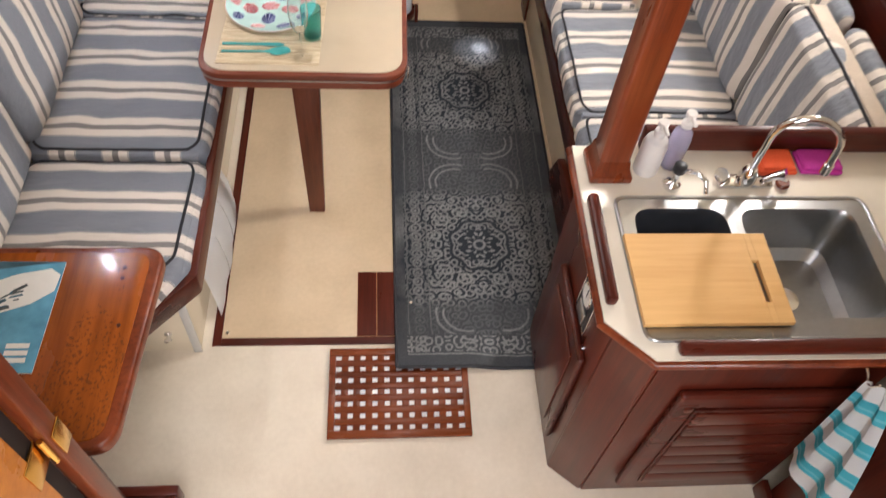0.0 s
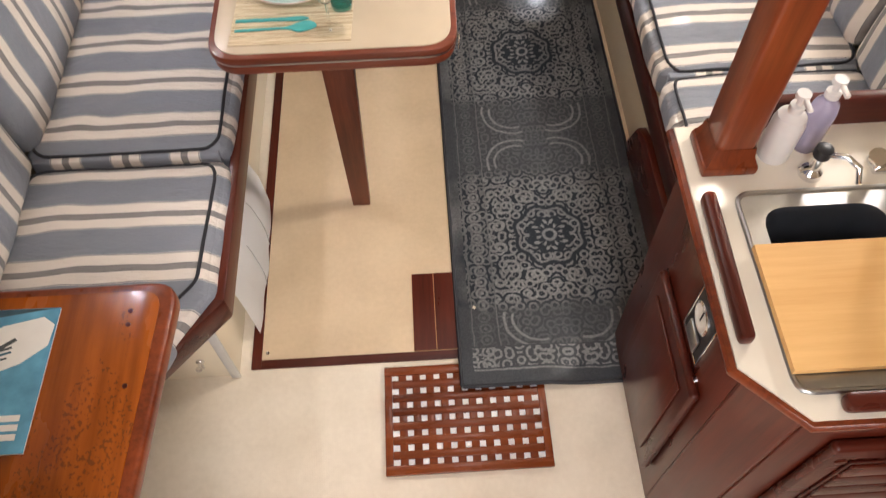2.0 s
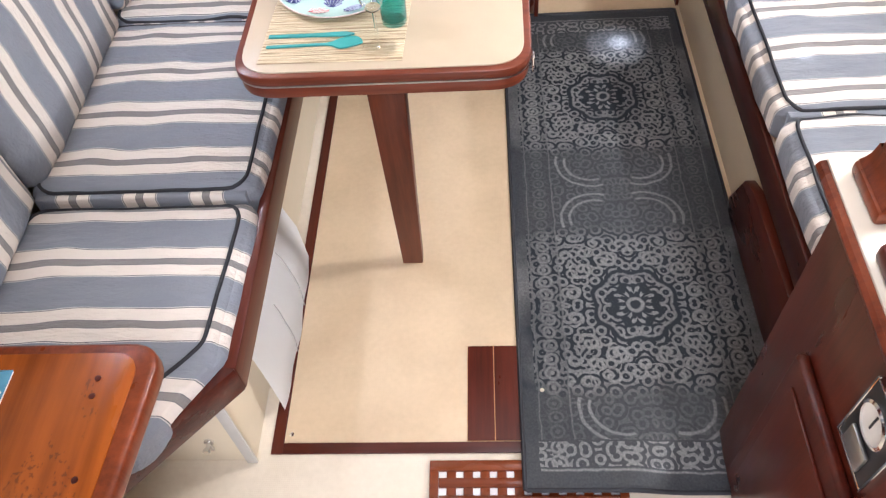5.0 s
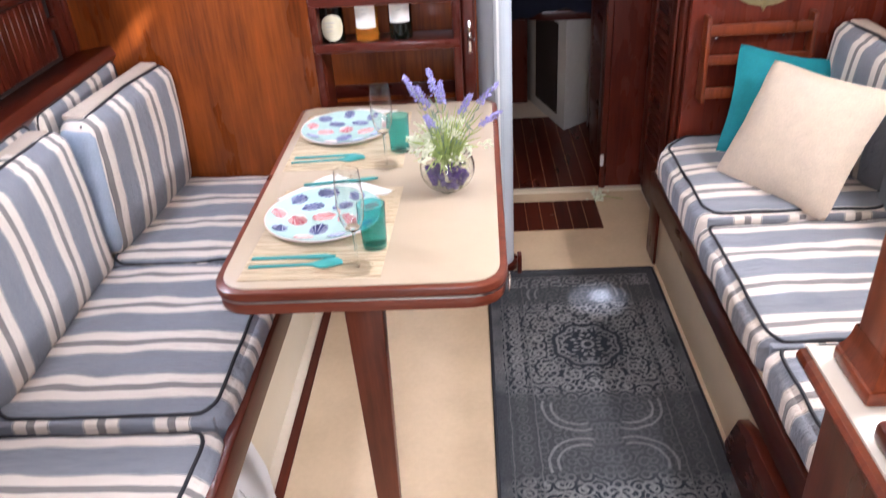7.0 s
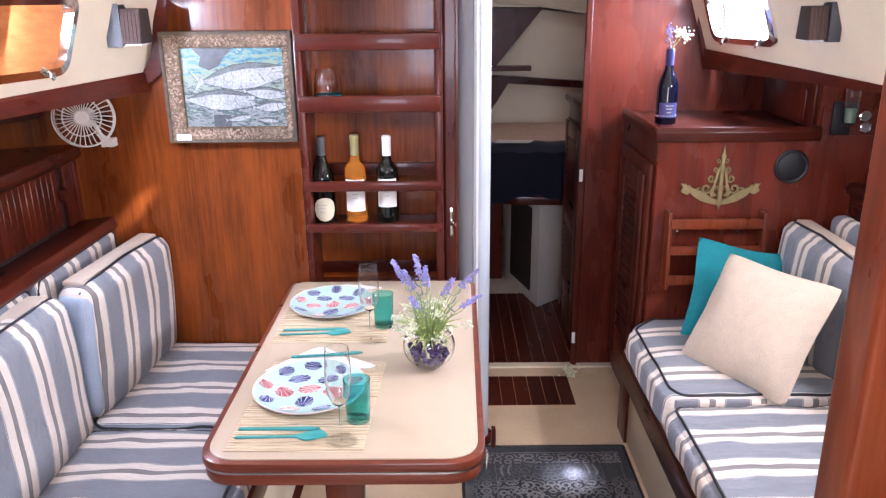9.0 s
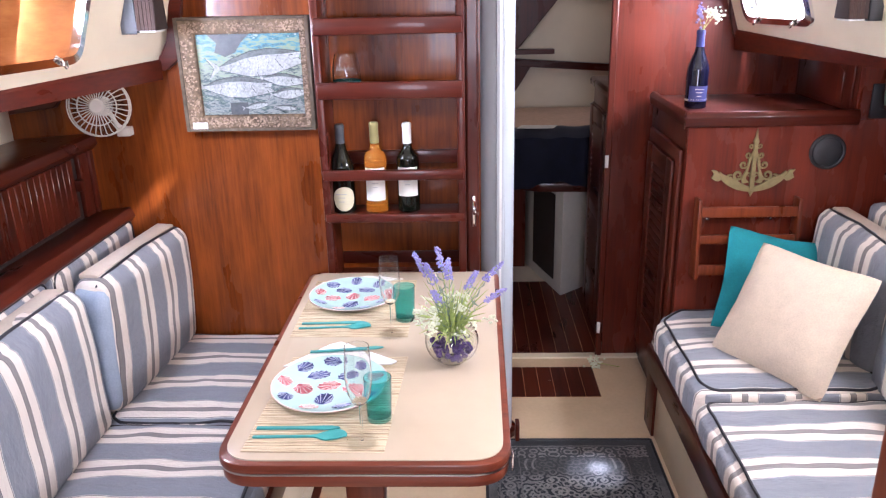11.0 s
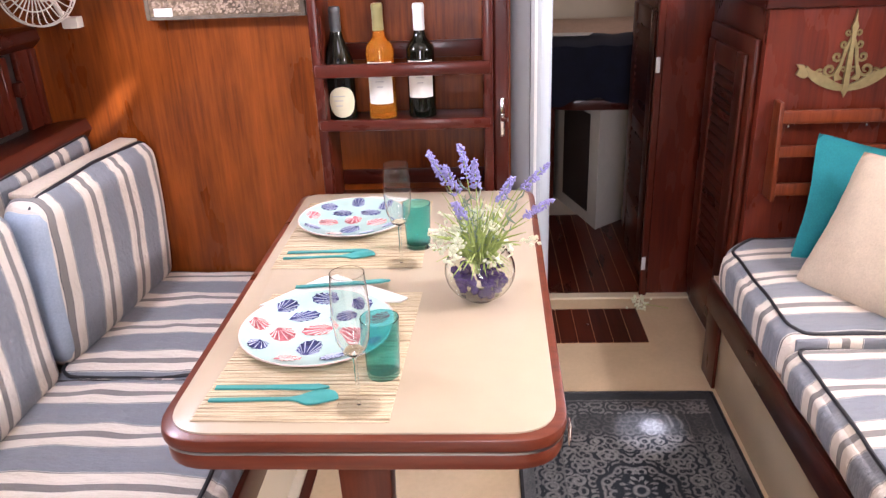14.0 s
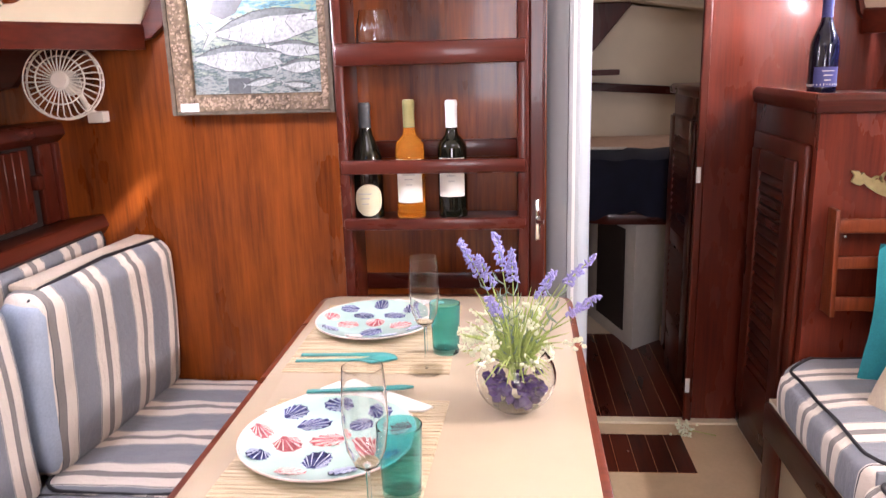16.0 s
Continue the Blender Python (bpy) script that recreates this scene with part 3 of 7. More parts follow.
def plate_with_holes(x0, x1, y0, y1, z0, z1, holes):
    """A slab cut into strips round rectangular holes (x0, x1, y0, y1)."""
    ys = sorted({y0, y1, *[h[2] for h in holes], *[h[3] for h in holes]})
    out = []
    for a, c in zip(ys, ys[1:]):
        cuts = sorted((h[0], h[1]) for h in holes if h[2] <= a and h[3] >= c)
        x = x0
        for p, q in cuts:
            if p > x:
                out.append(box(x, p, a, c, z0, z1, 0))
            x = q
        out.append(box(x, x1, a, c, z0, z1, 0))
    return merge(*out)




ADDED_HATCHES = [(-0.33, 0.23, 1.87, 2.43), (0.13, 0.57, 4.78, 5.22)]
HOLES = ADDED_HATCHES + [(-0.58, 0.30, -0.75, 1.12)]
wall("ceiling", plate_with_holes(-1.35, 1.35, -1.2, 6.6, 1.93, 1.95, HOLES), CREAM_HULL, "cream panelled cabin headliner")
# opaque lids added to keep the sun out of the assumed hatches
for x0, x1, y0, y1 in ADDED_HATCHES:
    wall("hatch_lid", box(x0 - 0.03, x1 + 0.03, y0 - 0.03, y1 + 0.03, 1.9505, 1.965, 0), FROST, "opaque lid over an added, unseen deck hatch")
# prisms added where the spot lamps hang, out of view
for e in ADDED_PRISMS:
    wall("deck_prism", lathe([(0.028, 0.0), (0.028, -0.008), (0.022, -0.012)], (e.x, e.y, 1.9295), 20), FROST, "small prism added in the headliner at an unseen spot lamp")
# companionway coamings round the open hatch
for a in ((-0.63, -0.58, -0.80, 1.17), (0.30, 0.35, -0.80, 1.17), (-0.58, 0.30, 1.12, 1.17), (-0.58, 0.30, -0.80, -0.75)):
    wall("hatch_coaming", box(*a, 1.955, 2.10, 0.004), MAHOG_Y, "varnished coaming of the open companionway")

# coachroof sides, tapering forward and leaning inward
def side_at(s, y, z):
    x = 1.225 + 0.25 * (3.33 - y) if s < 0 else 0.93 + 0.27 * (4.02 - y)
    return s * (x - 0.33 * (z - 1.43))


def low_at(s, y):
    """Height of the coachroof side's lower edge."""
    return 1.455 + 0.02 * (y - 2.72) if s < 0 else 1.427 + 0.062 * (y - 3.1)


SIDE_AFT = 1.2


def cabin_side(s, ports):
    """One coachroof side as a slab with openings (y0, y1, z0, z1), all at one height."""
    z0, z1 = ports[0][2:]
    ys = [SIDE_AFT] + [y for p in ports for y in p[:2]] + [4.6]
    zs = [0.0, z0, z1, 1.96]
    n = len(ys) - 1
    bm = bmesh.new()

    def v(i, j, d):
        z = zs[j] if j else low_at(s, ys[i])
        return bm.verts.new((side_at(s, ys[i], z) + s * d, ys[i], z))
    inn, out = [[[v(i, j, d) for j in range(4)] for i in range(n + 1)] for d in (0.0, 0.05)]
    for g in (inn, out):
        for i in range(n):
            for j in range(3):
                if not (i % 2 and j == 1):
                    bm.faces.new((g[i][j], g[i + 1][j], g[i + 1][j + 1], g[i][j + 1]))
    edges = [(n, 0, n, 1), (n, 1, n, 2), (n, 2, n, 3), (0, 0, 0, 1), (0, 1, 0, 2), (0, 2, 0, 3)]
    for i in range(n):
        edges += [(i, 0, i + 1, 0), (i, 3, i + 1, 3)]
        if i % 2:
            edges += [(i, 1, i + 1, 1), (i + 1, 1, i + 1, 2), (i + 1, 2, i, 2), (i, 2, i, 1)]
    for i, j, k, l in edges:
        bm.faces.new((inn[i][j], inn[k][l], out[k][l], out[i][j]))
    return bm


def side_fillet(s, fore):
    """Dark moulding along the foot of a coachroof side."""
    bm = bmesh.new()
    rings = []
    for y in (SIDE_AFT, (SIDE_AFT + fore) / 2, fore):
        z = low_at(s, y)
        x = side_at(s, y, z)
        rings.append([bm.verts.new((x + s * d, y, h)) for d, h in ((-0.005, z + 0.004), (-0.009, z - 0.004), (-0.008, 1.405), (0.05, 1.405), (0.05, z - 0.001), (-0.002, z - 0.001))])
    for p, q in zip(rings, rings[1:]):
        for k in range(6):
            bm.faces.new((p[k], q[k], q[(k + 1) % 6], p[(k + 1) % 6]))
    bm.faces.new(rings[0]), bm.faces.new(rings[-1])
    return bm


PORT_L, PORT_R, ADDED_PORT_AFT = (2.52, 2.93, 1.515, 1.70), (3.55, 3.90, 1.535, 1.70), (2.22, 2.62, 1.535, 1.70)
wall("wall_port_side", cabin_side(-1, [PORT_L]), CREAM_HULL, "cream coachroof side with an opening port")
wall("wall_starboard_side", cabin_side(1, [ADDED_PORT_AFT, PORT_R]), CREAM_HULL, "cream coachroof side with an opening port and an added aft one")
# side decks and hull sides below them
wall("trim", side_fillet(-1, 3.324), MAHOG_Y, "dark mahogany moulding under the coachroof side")
wall("trim", side_fillet(1, 3.994), MAHOG_Y, "dark mahogany moulding under the coachroof side")
for s_, nm in ((-1, "deck_port"), (1, "deck_starboard")):
    wall(nm, prism([(s_ * 1.9, SIDE_AFT), (side_at(s_, SIDE_AFT, 1.43) + s_ * 0.045, SIDE_AFT), (side_at(s_, 4.6, 1.43) + s_ * 0.045, 4.6), (s_ * 1.9, 4.6)], 1.425, 1.45, bev=0), CREAM_HULL, "cream underside of the side deck")
    # unseen panels added to stop sky light leaking in aft
    wall("coachroof_end", box(*sorted((s_ * 1.36, s_ * 1.84)), SIDE_AFT - 0.03, SIDE_AFT - 0.001, 1.451, 1.949, 0), CREAM_HULL, "added cream panel closing the coachroof's unseen end")
    wall("ceiling_aft", box(*sorted((s_ * 1.351, s_ * 1.84)), -1.2, SIDE_AFT - 0.031, 1.9305, 1.949, 0), CREAM_HULL, "added cream panel closing the unseen quarters")
wall("wall_west", box(-1.84, -1.78, -1.2, 6.6, 0, 1.95, 0), CREAM_HULL, "cream hull lining")
wall("wall_east", box(1.78, 1.84, -1.2, 6.6, 0, 1.95, 0), CREAM_HULL, "cream hull lining")
wall("wall_aft", merge(box(-1.78, -0.56, -1.26, -1.2, 0, 1.95, 0), box(0.32, 1.78, -1.26, -1.2, 0, 1.95, 0), box(-0.56, 0.32, -1.26, -1.2, 0, 0.98, 0)), TEAK, "varnished aft bulkhead with the companionway opening")
wall("wall_bow", prism([(-1.8, 6.0), (0.2, 6.6), (1.8, 6.0), (1.8, 6.65), (-1.8, 6.65)], 0, 1.95, bev=0), CREAM_HULL, "cream lining at the bow")
# main bulkhead, port half: teak veneer
wall("wall_bulkhead_port", box(-1.78, -0.135, 3.355, 3.392, 0, 1.95, 0), TEAK, "orange-brown varnished teak bulkhead")
# passage partition behind the mast, door frame, fore bulkhead
wall("wall_passage", box(-0.16, -0.13, 3.393, 4.02, 0, 1.95, 0), MAHOG, "mahogany partition of the passage")
wall("wall_bulkhead_fore", box(-0.16, 0.0, 4.021, 4.055, 0, 1.95, 0), MAHOG, "mahogany forward bulkhead")
wall("wall_bulkhead_fore_right", box(0.42, 1.78, 4.021, 4.06, 0, 1.95, 0), TEAK_R, "mahogany forward bulkhead")
wall("trim", box(0.408, 0.437, 4.000, 4.0205, 0, 1.93, 0.006), MAHOG, "rounded mahogany door jamb")
wall("wall_bulkhead_starboard", box(0.605, 1.78, 3.47, 3.5, 0, 1.205, 0), TEAK_R, "mahogany panelled bulkhead")
wall("wall_bulkhead_outer", box(1.195, 1.78, 3.471, 3.5, 1.2055, 1.425, 0), TEAK_R, "mahogany panelled bulkhead")


def strip(pts, w, material, name="trim", label="dark mahogany moulding", axis="y", lo=0.0, hi=0.0):
    """A flat band of width w along a polyline of (x, z), pushed from y=lo to hi."""
    ps = [Vector(p) for p in pts]
    off = []
    for i, p in enumerate(ps):
        a, c = ps[max(i - 1, 0)], ps[min(i + 1, len(ps) - 1)]
        d = (c - a).normalized()
        off.append((p.x - d.y * w, p.y + d.x * w))
    poly = [tuple(p) for p in ps] + off[::-1]
    return wall(name, prism(poly, lo, hi, axis, 0.003), material, label, True)


wall("trim", prism([(-1.76, 1.42), (-1.25, 1.452), (-1.205, 1.485), (-1.18, 1.53), (-1.10, 1.93), (-1.06, 1.93), (-1.138, 1.53), (-1.152, 1.465), (-1.19, 1.435), (-1.48, 1.385), (-1.56, 1.36), (-1.60, 1.315), (-1.76, 1.295)], 3.325, 3.3535, "y", 0.003), MAHOG_X, "dark curved mahogany moulding under the deck")
strip([(1.70, 1.38), (1.2, 1.40), (1.0, 1.415), (0.935, 1.435), (0.905, 1.47), (0.885, 1.54), (0.83, 1.93)], -0.034, MAHOG, lo=3.995, hi=4.0205)
# ---- ports and reading lamps ----


def port(name, s, opening, pane, label):
    y0, y1, z0, z1 = opening
    x = lambda y, z: side_at(s, y, z)
    t = thing(name, (x(y0, z0), (y0 + y1) / 2, z0), label, "porthole", kind="structure")
    rim = round_poly([(y0 - 0.018, z0 - 0.018), (y1 + 0.018, z0 - 0.018), (y1 + 0.018, z1 + 0.018), (y0 - 0.018, z1 + 0.018)], 0.05, 6)
    hole = round_poly([(y0 + 0.006, z0 + 0.006), (y1 - 0.006, z0 + 0.006), (y1 - 0.006, z1 - 0.006), (y0 + 0.006, z1 - 0.006)], 0.035, 6)
    bm = bmesh.new()
    rings = []
    for ring, d in ((rim, 0.0), (rim, -0.012), (hole, -0.016), (hole, 0.05)):
        rings.append([bm.verts.new((x(y, z) + s * d, y, z)) for y, z in ring])
    for a, c in zip(rings, rings[1:]):
        for k in range(len(a)):
            bm.faces.new((a[k], a[(k + 1) % len(a)], c[(k + 1) % len(a)], c[k]))
    part("window_frame", bm, CHROME, t, "polished metal port frame")
    bm = bmesh.new()
    g = [bm.verts.new((x(y, z) + s * 0.012, y, z)) for y, z in hole]
    h = [bm.verts.new((x(y, z) + s * 0.018, y, z)) for y, z in hole]
    bm.faces.new(g), bm.faces.new(h)
    for k in range(len(g)):
        bm.faces.new((g[k], g[(k + 1) % len(g)], h[(k + 1) % len(g)], h[k]))
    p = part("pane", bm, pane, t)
    p.visible_shadow = s < 0
    for yy in (y0 + 0.07, y1 - 0.07):
        c = (x(yy, z0) - s * 0.022, yy, z0 - 0.008)
        part("latch", merge(tube([(c[0] + s * 0.02, yy, z0 + 0.01), c, (c[0], yy + 0.012, z0 - 0.022)], 0.006), lathe([(0.011, -0.006), (0.011, 0.006)], c, 12)), CHROME, t, "chrome dog latch")
    return t


# pane coloured like varnished wood, standing in for the wood it reflects
PORT_REFLECTION = wood("painted_wood_reflection", (0.30, 0.09, 0.025), (0.55, 0.22, 0.07), "y", 0.15, 0.9, 60)
port("window_1", -1, PORT_L, PORT_REFLECTION, "metal-framed opening port mirroring varnished wood")
port("window_2", 1, PORT_R, SUN_GLASS, "bright metal-framed opening port with clear glass")
# unseen port added to house the aft starboard lamp
port("window_3", 1, ADDED_PORT_AFT, SUN_GLASS, "bright metal-framed opening port with clear glass")


def reading_lamp(s, y, z):
    x = side_at(s, y, z)
    t = thing("wall_lamp", (x, y, z - 0.06), "square brown slatted reading lamp on the coachroof side", "lamp", "reading lamps")
    part("back_plate", box(x - s * 0.022, x + s * 0.02, y - 0.045, y + 0.045, z - 0.062, z + 0.062, 0.003), BLACK, t, "dark back plate")
    part("shade", prism([(y - 0.042, z - 0.055), (y + 0.052, z - 0.055), (y + 0.040, z + 0.05), (y - 0.034, z + 0.05)], x - s * 0.085, x - s * 0.022, "x", 0.003), DARK_LAMP, t, "dark brown shade")
    for k in range(5):
        a = x - s * (0.026 + 0.0115 * k)
        part("slat", prism([(y - 0.046, z - 0.055), (y - 0.0425, z - 0.055), (y - 0.0345, z + 0.05), (y - 0.038, z + 0.05)], *sorted((a, a - s * 0.0112)), "x", 0.0008, 1), WOODLAMP, t, "wood-grain slat")
    part("diffuser", box(*sorted((x - s * 0.078, x - s * 0.028)), y - 0.035, y + 0.045, z - 0.061, z - 0.0555, 0.002), FROST, t, "frosted glass underside")
    return t


WOODLAMP = wood("lamp_wood", (0.020, 0.009, 0.006), (0.065, 0.028, 0.016), "z", 0.6, 0.0, 60)
DARK_LAMP = plain("dark_lamp_lacquer", (0.035, 0.022, 0.018), 0.85, vary=0.2)
reading_lamp(-1, 3.15, 1.63)
reading_lamp(1, 3.265, 1.615)

# ---- mast ----
bm = bmesh.new()
rings = []
for z in (0.0, 1.93):
    ring = []
    for k in range(48):
        a = 2 * math.pi * k / 48
        groove = 1 - 0.10 * math.exp(-((((a - 4.95 + math.pi) % (2 * math.pi)) - math.pi) / 0.10) ** 2)
        ring.append(bm.verts.new((-0.082 + 0.060 * math.cos(a) * groove, 3.385 - 0.012 + 0.085 * math.sin(a) * groove * 0.75, z)))
    rings.append(ring)
for k in range(48):
    bm.faces.new((rings[0][k], rings[0][(k + 1) % 48], rings[1][(k + 1) % 48], rings[1][k]))
mast = thing("mast", (-0.08, 3.373, 0), "white enamelled mast passing from sole to deck", "mast")
part("tube", bm, MAST_WHITE, mast)
part("track", box(-0.088, -0.058, 3.286, 3.312, 0.0, 1.93, 0.004), MAST_WHITE, mast, "raised white sail track")
part("track_slot", box(-0.077, -0.069, 3.2845, 3.2862, 0.0, 1.93, 0), WHITE, mast)
part("collar", lathe([(0.075, 0), (0.075, 0.025), (0.066, 0.03)], (-0.08, 3.373, 0.0), 24), MAHOG, mast, "dark step at the foot")
wall("trim", box(-0.012, 0.004, 3.29, 3.33, 0.0, 0.085, 0.003), MAHOG, "dark block at the mast's foot")
wall("trim", box(-0.19, -0.146, 3.305, 3.354, 0, 1.93, 0.008), MAHOG, "dark mahogany door stile")
lt = thing("door_latch", (-0.165, 3.30, 0.90), "small chrome latch on the door stile", "latch")
part("plate", box(-0.172, -0.158, 3.301, 3.3045, 0.88, 0.99, 0.001), CHROME, lt)
part("knob", tube([(-0.165, 3.302, 0.936), (-0.165, 3.275, 0.936), (-0.150, 3.27, 0.936)], 0.006), CHROME, lt)

# ---- shelf unit on the bulkhead ----
sh = thing("wall_shelf", (-0.43, 3.25, 0.0), "dark mahogany shelf unit fitted to the bulkhead, holding bottles", "shelf")
X0, X1, YF, YB = -0.668, -0.192, 3.18, 3.3545
part("side", box(X0, X0 + 0.026, YF, YB, 0.02, 1.92, 0.005), MAHOG, sh)
part("side", box(X1 - 0.026, X1, YF, YB, 0.02, 1.92, 0.005), MAHOG, sh)
part("back", box(X0 + 0.026, X1 - 0.026, YB - 0.012, YB - 0.001, 0.02, 1.92, 0), TEAK, sh, "reddish veneered back")
for z0, z1 in ((0.938, 0.968), (1.348, 1.403), (1.546, 1.598), (1.705, 1.745), (0.70, 0.73), (0.30, 0.33)):
    part("shelf_board", box(X0 + 0.0265, X1 - 0.0265, YF + 0.012, YB - 0.013, z0 + 0.002, z0 + 0.016, 0.002), MAHOG_X, sh)
    part("fiddle", box(X0 + 0.006, X1 - 0.006, YF - 0.008, YF + 0.010, z0, z1, 0.006), MAHOG_X, sh)
part("rail", box(X0 + 0.006, X1 - 0.006, YF - 0.008, YF + 0.010, 1.082, 1.117, 0.006), MAHOG_X, sh)
part("back_rail", box(X0 + 0.027, X1 - 0.027, YB - 0.03, YB - 0.0125, 1.105, 1.15, 0.003), MAHOG_X, sh)
part("lower_panel", box(X0 + 0.027, X1 - 0.027, YB - 0.02, YB - 0.0125, 0.735, 0.78, 0.003), MAHOG_X, sh)

# ---- settees ----


def pipe_on(bm, corners, r, top):
    """Piping laid round a cushion's upper edge, following its cover."""
    tree = BVHTree.FromBMesh(bm)
    ring = [Vector(p) for p in round_poly(corners, r, 5)]
    pts = []
    for a, c in zip(ring, ring[1:] + ring[:1]):
        n = max(1, round((c - a).length / 0.025))
        for k in range(n):
            p = a.lerp(c, k / n)
            hit = tree.ray_cast(Vector((p.x, p.y, top + 0.2)), Vector((0, 0, -1)))[0]
            pts.append((p.x, p.y, max(hit.z, top - 0.03) + 0.0012 if hit else top - 0.006))
    return tube(pts, 0.0048, 6, True)


def seat_cushion(x0, x1, y0, y1, z0, z1, label, seed, group, line):
    """line: where a dark stripe runs across."""
    t = thing("seat_cushion", ((x0 + x1) / 2, line, z0), label, "cushion", group)
    bm = cushion((x0, y0 + 0.003, z0), (x1, y1 - 0.003, z1), 0.03, 0.018, 40, 0.007, seed, 0.008)
    pipe = pipe_on(bm, [(x0 + 0.022, y0 + 0.012), (x1 - 0.022, y0 + 0.012), (x1 - 0.022, y1 - 0.012), (x0 + 0.022, y1 - 0.012)], 0.05, z1)
    part("cover", bm, STRIPES, t)
    part("boxing", cushion((x0 + 0.02, y0 - 0.009, z0 + 0.01), (x1 - 0.02, y0 + 0.02, z1 - 0.008), 0.008, 0.0, 8, 0.0015, seed), CROSS_STRIPES, t, "side band with its stripes upright")
    part("piping", pipe, PIPING, t, "black piped edge")
    return t


def back_cushion(s, xb, xt, thick, y0, y1, z0, z1, label, seed, group, line):
    """A back cushion facing the cabin: front face from x=xb at its foot to xt at its head."""
    t = thing("back_cushion", (xb, line, z0), label, "cushion", group)
    m = Matrix.Translation((xb, 0, z0)) @ Matrix.Rotation(math.atan2(xt - xb, z1 - z0), 4, "Y")
    h = math.hypot(xt - xb, z1 - z0)
    lo, hi = (min(0, s * thick), y0 + 0.004, 0), (max(0, s * thick), y1 - 0.004, h)
    part("cover", moved(cushion(lo, hi, 0.04, 0.02, 18, 0.005, seed), m), STRIPES, t)
    dp = s * thick * 0.30
    line_ = [(dp, y0 + 0.004, 0.10), (dp, y0 + 0.004, h - 0.05), (dp, y0 + 0.016, h - 0.014), (dp, y0 + 0.05, h + 0.004), (dp, (y0 + y1) / 2, h + 0.016), (dp, y1 - 0.05, h + 0.004), (dp, y1 - 0.016, h - 0.014), (dp, y1 - 0.004, h - 0.05), (dp, y1 - 0.004, 0.10)]
    part("piping", moved(tube(line_, 0.0045, 6), m), PIPING, t, "black piped edge")
    part("gusset", moved(box(min(s * 0.042, s * (thick - 0.012)), max(s * 0.042, s * (thick - 0.012)), y0 + 0.04, y1 - 0.04, h - 0.004, h + 0.013, 0.005), m), TAN_CLOTH, t, "plain tan top band")
    if seed == 32:
        part("end_panel", moved(cushion((min(s * 0.004, s * (thick - 0.01)), y0 - 0.008, 0.02), (max(s * 0.004, s * (thick - 0.01)), y0 + 0.05, h - 0.02), 0.028, 0.006, 10, 0.002, 9), m), BLUE_CLOTH, t, "plain pale blue end")
    return t


# port settee
GP = "port settee cushions"
base = thing("settee_base", (-1.2, 2.45, 0), "beige settee base with a dark mahogany front rail", "settee")
part("front_panel", box(-0.80, -0.778, 1.56, 3.33, 0.0, 0.33, 0.002), BEIGE, base)
part("end_panel", box(-1.40, -0.8005, 1.56, 1.58, 0.0, 0.33, 0.002), BEIGE, base)
part("corner_moulding", box(-0.80, -0.772, 1.552, 1.5595, 0.0, 0.33, 0.003), GREY_PANEL, base)
part("seat_board", prism([(-1.60, 1.25), (-1.05, 1.25), (-0.765, 1.58), (-0.765, 3.33), (-1.60, 3.33)], 0.331, 0.349, bev=0), BEIGE, base)
part("rail", box(-0.752, -0.722, 1.59, 3.33, 0.315, 0.405, 0.006), MAHOG_Y, base)
part("rail", prism([(-0.722, 1.59), (-0.752, 1.598), (-1.02, 1.30), (-1.0, 1.275)], 0.315, 0.405, bev=0.005), MAHOG_Y, base)
part("locker_knob", moved(lathe([(0.012, 0), (0.012, 0.004), (0.005, 0.006), (0.005, 0.02), (0.009, 0.022), (0.009, 0.03)], (0, 0, 0), 14), pose(-0.862, 1.56, 0.115, 90)), CHROME, base, "small chrome locker knob")
part("knob_tail", box(-0.866, -0.858, 1.552, 1.5595, 0.075, 0.115, 0.002), CHROME, base)
seat_cushion(-1.31, -0.748, 2.72, 3.352, 0.35, 0.452, "grey and cream striped seat cushion with black piping", 1, GP, 2.785)
seat_cushion(-1.31, -0.748, 2.035, 2.715, 0.35, 0.458, "grey and cream striped seat cushion with black piping", 2, GP, 2.464)
t = thing("seat_cushion", (-1.0, 1.838, 0.35), "striped seat cushion with a cut-off corner, black piping", "cushion", GP)
bm = cushion((-1.31, 1.33, 0.35), (-0.748, 2.022, 0.434), 0.03, 0.018, 40, 0.007, 3, 0.008)
for v in bm.verts:
    d = (v.co.x + 0.748) + (1.60 - v.co.y) * 0.85
    if d > 0:
        v.co += Vector((-0.85, 0.85 * 0.65, 0)) * d * 0.62
pipe = pipe_on(bm, [(-1.29, 1.36), (-0.95, 1.43), (-0.785, 1.63), (-0.772, 2.010), (-1.29, 2.010)], 0.06, 0.434)
part("cover", bm, STRIPES, t)
part("piping", pipe, PIPING, t, "black piped edge")
back_cushion(-1, -1.262, -1.240, 0.115, 2.765, 3.350, 0.44, 0.885, "upright striped back cushion with tan top and pale blue end", 32, GP, 2.80).rotation_euler.z = radians(-5)
back_cushion(-1, -1.262, -1.280, 0.115, 2.055, 2.735, 0.44, 0.895, "upright striped back cushion with tan top", 33, GP, 2.16)
back_cushion(-1, -1.266, -1.300, 0.115, 1.41, 2.045, 0.44, 0.895, "upright striped back cushion with tan top", 34, GP, 1.52)
